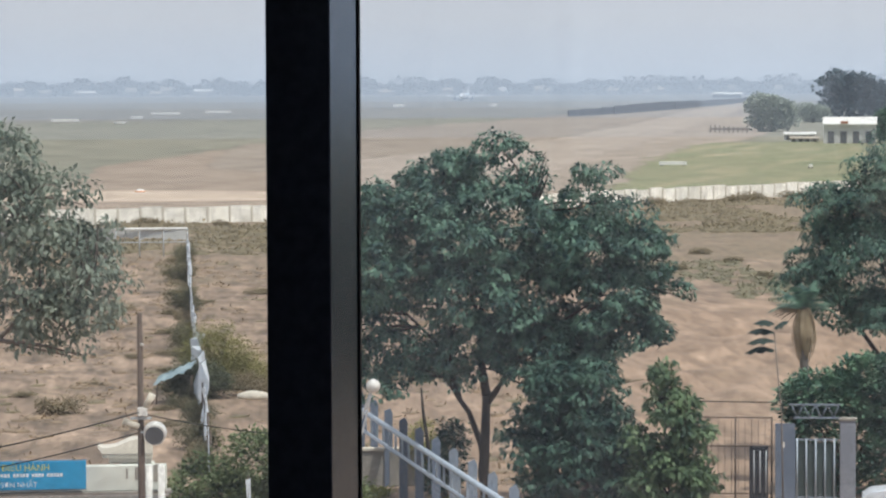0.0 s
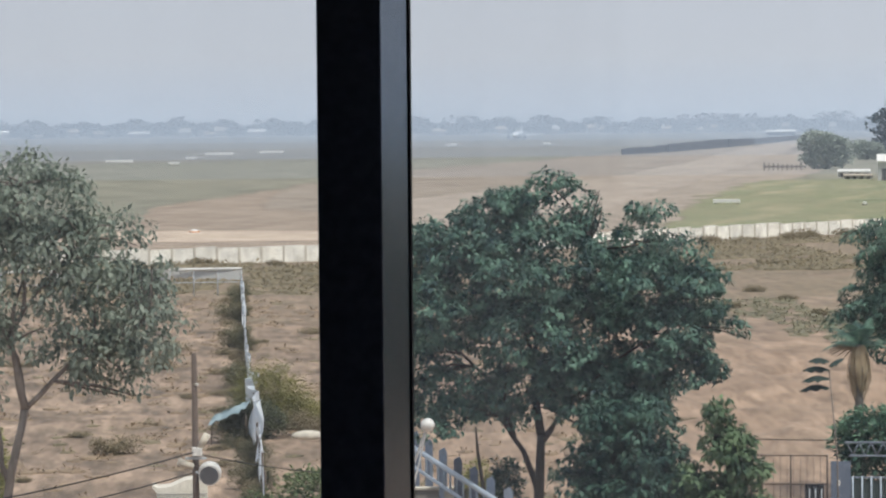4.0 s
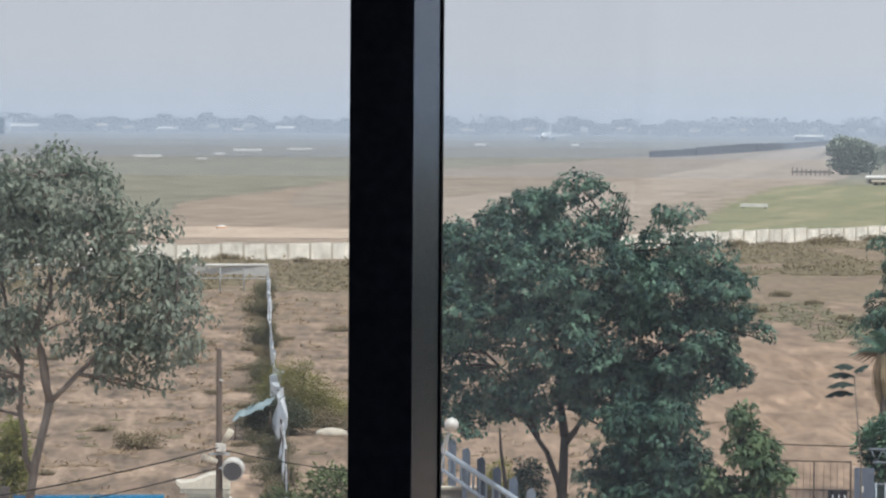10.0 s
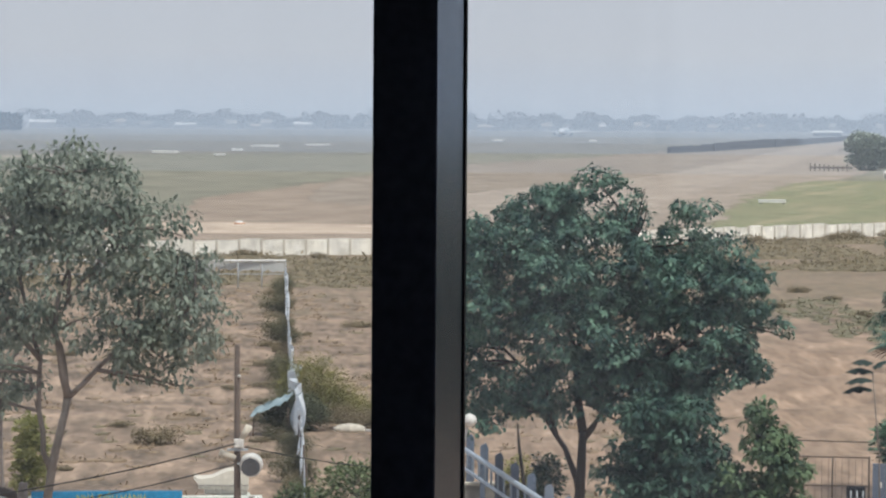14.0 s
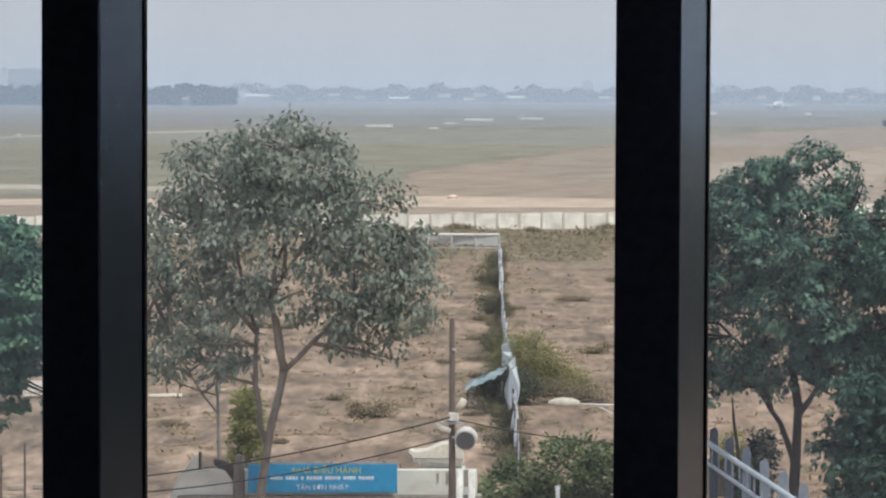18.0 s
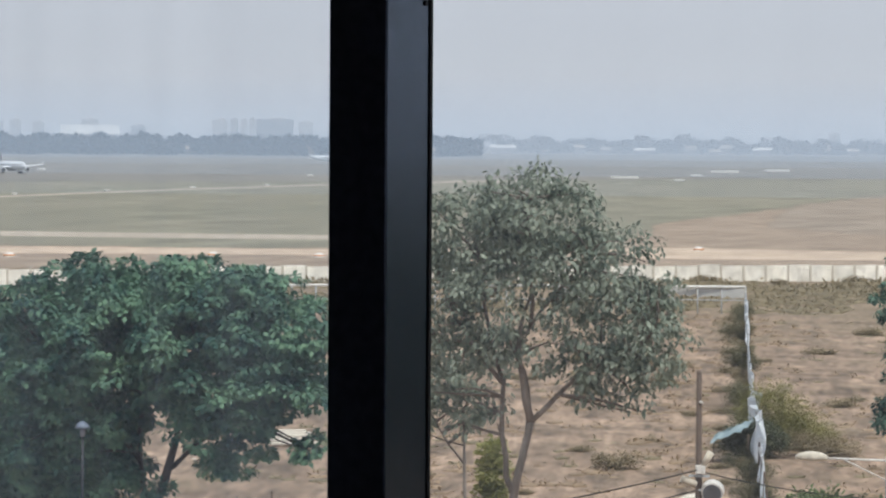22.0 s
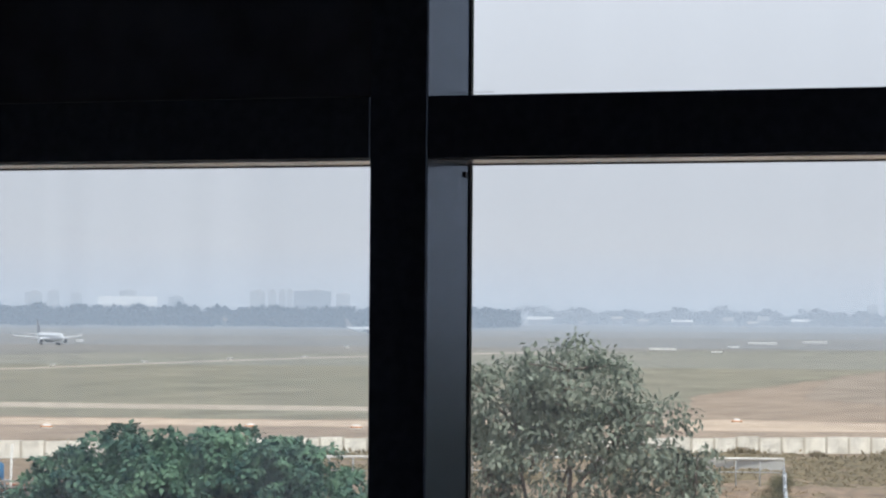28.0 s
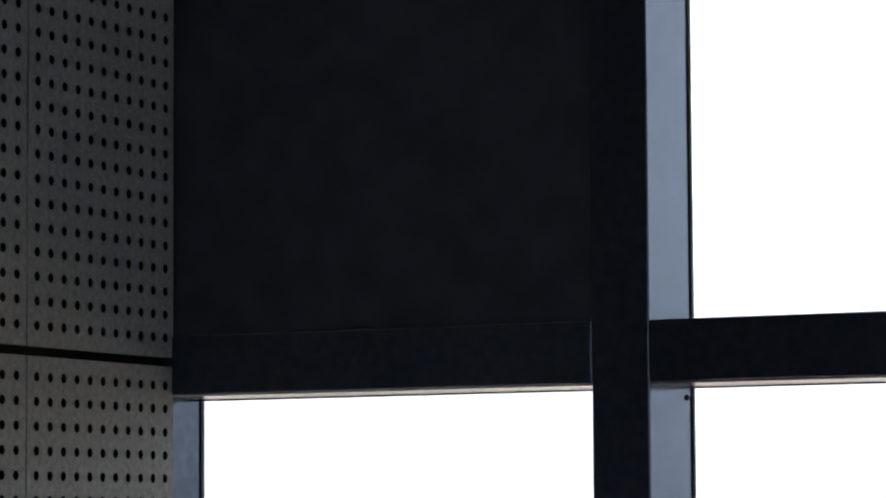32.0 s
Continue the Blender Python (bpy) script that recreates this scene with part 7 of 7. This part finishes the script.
part("window", box((1.0, 0.06, 0.5), (-0.9, -0.02, hz - 1.3), 0.01), M_planedark, hut)

# ---- across the airfield ----
def marker(az0, az1, r, h, label, m=M_white, depth=0.6):
    a, b = spot(az0, r), spot(az1, r)
    th = thing("marker_board", (a + b) / 2, label, "marker board", "airfield markers", rz=(az0 + az1) / 2)
    w = (b - a).length
    part("board", box((w, depth, h), (0, 0, h / 2 + 0.25), 0.04), m, th)
    for sx in (-0.4, 0.4):
        part("foot", box((0.25, 0.3, 0.3), (w * sx, 0, 0.15)), M_greypl, th)


for a, b, r, h in ((18.84, 18.36, 1145, 0.8), (17.45, 17.25, 1235, 0.7), (17.1, 16.6, 1380, 0.9), (16.15, 15.72, 1440, 0.9), (17.75, 17.55, 1085, 0.6), (12.86, 12.66, 1750, 1.3), (11.16, 11.02, 1780, 1.2), (8.18, 7.7, 528, 0.55), (5.57, 5.5, 515, 0.4), (28.90, 28.76, 1290, 0.9), (24.2, 24.1, 1150, 0.6), (20.05, 19.8, 1010, 0.5)):
    marker(a, b, r, h, "long low white marker board on the airfield grass")
for az, r in ((29.4, 378), (25.84, 382), (23.98, 380), (17.3, 412), (30.6, 376)):
    th = thing("edge_light", spot(az, r), "small white and orange edge marker beside the service road", "marker", "edge lights")
    part("cone", tube([(0, 0, 0), (0, 0, 0.1), (0, 0, 0.42), (0, 0, 0.5)], [0.8, 0.74, 0.45, 0.18], 12), M_white, th)
    part("band", tube([(0, 0, 0.12), (0, 0, 0.28)], [0.74, 0.64], 12), mat("orange_band", (0.75, 0.32, 0.10), size=0.3), th, "orange band")
for k, az in enumerate((29.3, 27.7, 26.2, 24.9, 23.6)):
    p = spot(az, 745 + (29.8 - az) * 36)
    marker(az + 0.05, az - 0.05, 745 + (29.8 - az) * 36, 0.35, "low white edge board along the taxiway", depth=0.4)

bf = thing("blast_screen", spot(9.73, 1262), "long dark blast screen across the airfield", "screen")
binv = bf.matrix_world.inverted()
ra = random.Random(3)
bent = [spot(9.73, 1262), spot(8.9, 1350), spot(7.85, 1560), spot(7.0, 1850), spot(6.35, 2200)]
for k in range(40):
    t = k / 40
    ends = []
    for u in (t, t + 0.026):
        j = min(3, int(u * 4))
        ends.append(bent[j].lerp(bent[j + 1], u * 4 - j))
    p, q = ends
    L = (q - p).length * 1.02
    h = 2.5 + 1.2 * math.exp(-((t - 0.42) / 0.22) ** 2) + 0.4 * t + ra.uniform(-0.25, 0.25)
    o = part("screen_panel", box((L, 0.5, h), (0, 0, h / 2)), M_darkhedge, bf)
    o.matrix_parent_inverse = binv
    o.matrix_basis = pose(p.x, p.y, 0, 0, 0, math.degrees(math.atan2(q.y - p.y, q.x - p.x)))

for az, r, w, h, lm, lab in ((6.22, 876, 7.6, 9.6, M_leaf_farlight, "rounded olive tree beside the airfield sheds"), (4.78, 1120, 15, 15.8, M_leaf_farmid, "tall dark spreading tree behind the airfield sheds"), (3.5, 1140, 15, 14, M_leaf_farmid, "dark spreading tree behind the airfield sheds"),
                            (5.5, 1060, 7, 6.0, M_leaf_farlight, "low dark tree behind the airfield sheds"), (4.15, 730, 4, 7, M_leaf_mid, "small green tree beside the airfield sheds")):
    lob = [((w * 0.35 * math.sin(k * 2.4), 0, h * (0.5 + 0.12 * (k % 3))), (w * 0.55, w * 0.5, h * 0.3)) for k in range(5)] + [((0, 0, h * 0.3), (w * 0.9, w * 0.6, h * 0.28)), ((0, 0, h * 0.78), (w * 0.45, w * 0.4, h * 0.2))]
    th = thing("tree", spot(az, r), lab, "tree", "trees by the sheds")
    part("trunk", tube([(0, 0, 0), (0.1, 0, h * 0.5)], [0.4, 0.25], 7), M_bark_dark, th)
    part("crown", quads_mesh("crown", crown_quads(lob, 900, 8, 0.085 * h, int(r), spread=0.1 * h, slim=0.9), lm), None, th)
s1 = shed(5.31, 4.4, -0.66, 715, 0.25, M_white, "pale shed with a white sheet roof on the airfield")
part("roof_badge", box((1.6, 0.12, 0.55), (-1.2, -0.9, drop(-0.66, 715) * 0.80), 0.02), M_roofred, s1, "red badge on the eave")
s2 = shed(6.0, 5.45, -0.92, 760, 0.2, M_white, "low white-roofed shed on the airfield")
s3 = shed(5.9, 5.4, -1.0, 735, 0.2, M_palepave, "low white-roofed store on the airfield")
fw = thing("timber_fence", spot(6.95, 860), "short dark timber fence by the airfield sheds", "fence", rz=7)
for k in range(9):
    part("post", box((0.4, 0.3, 2.2 - 0.1 * k), (-5 + 1.2 * k, 0, 1.1 - 0.05 * k), 0.02), M_bark_grey, fw)
part("rail", box((10.5, 0.15, 0.5), (0, 0.2, 1.0), 0.02), M_bark_grey, fw)

# ---- aircraft ----
def wing(root_f, root_b, tip_f, tip_b, thick, m, name, parent):
    """A tapered wing between a root and a tip chord."""
    vs = []
    for f, b, t in ((root_f, root_b, thick), (tip_f, tip_b, thick * 0.35)):
        f, b = Vector(f), Vector(b)
        for u, h in ((0, 0), (0.15, 0.45), (0.4, 0.55), (1, 0.02), (0.4, -0.4), (0.12, -0.35)):
            vs.append(f.lerp(b, u) + Vector((0, 0, h * t)))
    fs = [(k, (k + 1) % 6, 6 + (k + 1) % 6, 6 + k) for k in range(6)] + [tuple(range(6))[::-1], tuple(range(6, 12))]
    return part(name, mesh_of(name, vs, fs, m), None, parent)


def airliner(m4, label, span=34.0, length=37.5, tail=M_teal, wingm=M_planegrey):
    """A twin-jet, nose along +x, wheels at z = 0."""
    s, L = span / 34.0, length / 37.5
    th = tagged(new("airliner"), label, "airplane")
    zc = 3.7 * s
    R = 1.98 * s
    xs = [(18.7, 0.08, -0.5), (18.2, 0.5, -0.42), (17.2, 0.95, -0.28), (15.6, 1.5, -0.12), (13.6, 1.88, 0), (11.5, 1.98, 0), (-6, 1.98, 0), (-10, 1.75, 0.22), (-14, 1.15, 0.75), (-17.4, 0.5, 1.25), (-18.7, 0.18, 1.45)]
    fus = part("fuselage", tube([(x * L, 0, zc + z * s) for x, r, z in xs], [r * s for x, r, z in xs], 20), M_planewhite, th)
    part("cockpit_window", box((0.9 * s, 1.9 * s, 0.5 * s), (16.4 * L, 0, zc + 0.62 * s), 0.1, turn=Matrix.Rotation(radians(28), 4, "Y")), M_planedark, fus, "dark cockpit glazing")
    part("belly_fairing", tube([(x * L, 0, zc - 0.9 * s) for x in (6.5, 4, -3, -6)], [0.3 * s, 1.6 * s, 1.6 * s, 0.3 * s], 14), M_planegrey, th, "grey belly fairing")
    for k in range(28):
        for sy in (-1, 1):
            part("cabin_window", box((0.3 * s, 0.06, 0.36 * s), ((12.2 - 0.82 * k) * L, sy * 1.94 * s, zc + 0.42 * s)), M_planedark, fus)
    for sy in (-1, 1):
        wing((4.4 * L, sy * 1.7 * s, zc - 0.9 * s), (-2.6 * L, sy * 1.7 * s, zc - 0.9 * s), (-3.4 * L, sy * 16.6 * s, zc + 0.55 * s), (-5.0 * L, sy * 16.6 * s, zc + 0.55 * s), 1.0 * s, wingm, "wing", th)
        wing((-3.6 * L, sy * 16.6 * s, zc + 0.5 * s), (-5.0 * L, sy * 16.6 * s, zc + 0.5 * s), (-5.0 * L, sy * 17.0 * s, zc + 2.1 * s), (-5.7 * L, sy * 17.0 * s, zc + 2.1 * s), 0.2 * s, M_planewhite, "winglet", th)
        wing((-14.2 * L, sy * 0.8 * s, zc + 0.9 * s), (-17.4 * L, sy * 0.6 * s, zc + 1.0 * s), (-17.2 * L, sy * 6.1 * s, zc + 1.5 * s), (-18.5 * L, sy * 6.1 * s, zc + 1.5 * s), 0.4 * s, wingm, "tailplane", th)
        en = part("engine", tube([(5.2 * L, sy * 5.8 * s, zc - 1.75 * s), (4.9 * L, sy * 5.8 * s, zc - 1.75 * s), (3.4 * L, sy * 5.8 * s, zc - 1.75 * s), (1.2 * L, sy * 5.8 * s, zc - 1.65 * s)], [0.98 * s, 1.1 * s, 1.12 * s, 0.62 * s], 16), M_planewhite, th)
        part("intake", tube([(5.24 * L, sy * 5.8 * s, zc - 1.75 * s), (5.2 * L, sy * 5.8 * s, zc - 1.75 * s)], [0.86 * s, 0.86 * s], 16), M_planedark, en, "dark engine intake")
        part("pylon", box((3.0 * L, 0.3 * s, 1.0 * s), (2.2 * L, sy * 5.8 * s, zc - 0.75 * s), 0.05), M_planegrey, th)
    fin = wing((-12.4 * L, 0, zc + 1.4 * s), (-17.6 * L, 0, zc + 1.6 * s), (-17.0 * L, 0, zc + 7.9 * s), (-19.0 * L, 0, zc + 7.9 * s), 0.02, tail, "fin", th)
    part("fin_core", mesh_of("fin_core", [Vector(v) for v in ((-12.6 * L, 0.14, zc + 1.5 * s), (-17.5 * L, 0.1, zc + 1.6 * s), (-18.8 * L, 0.05, zc + 7.7 * s), (-17.1 * L, 0.06, zc + 7.7 * s), (-12.6 * L, -0.14, zc + 1.5 * s), (-17.5 * L, -0.1, zc + 1.6 * s), (-18.8 * L, -0.05, zc + 7.7 * s), (-17.1 * L, -0.06, zc + 7.7 * s))],
                             [(0, 1, 2, 3), (7, 6, 5, 4), (0, 3, 7, 4), (1, 5, 6, 2), (3, 2, 6, 7)]), tail, th)
    for x, y in ((13.2 * L, 0), (-1.0 * L, 3.8 * s), (-1.0 * L, -3.8 * s)):
        g = part("landing_gear", tube([(x, y, zc - 1.4 * s), (x, y, 0.5 * s)], 0.16 * s, 8), M_planegrey, th)
        for dy in (-0.35, 0.35):
            part("wheel", tube([(x, y + dy * s - 0.14, 0.52 * s), (x, y + dy * s + 0.14, 0.52 * s)], 0.52 * s, 14), M_tyre, g)
    th.matrix_world = m4
    return th


tp = spot(29.35, 1180)
airliner(pose(tp.x, tp.y, 0.25, 0, 0, -90 + 29.35 + 19), "white twin-jet airliner taxiing across the airfield", 26.5, 29.5, tail=M_planegrey, wingm=M_planewhite)
fp = spot(11.6, 2180)
airliner(pose(fp.x, fp.y, 0.25, 0, 0, -90 + 11.6 - 9), "white twin-jet airliner rolling along the far runway", 34, 37.5, tail=M_planewhite, wingm=M_planewhite)
ps = spot(23.72, 1700)
airliner(pose(ps.x, ps.y, 0.25, 0, 0, 20), "white airliner parked far off in the haze", 26, 28, tail=M_planegrey)
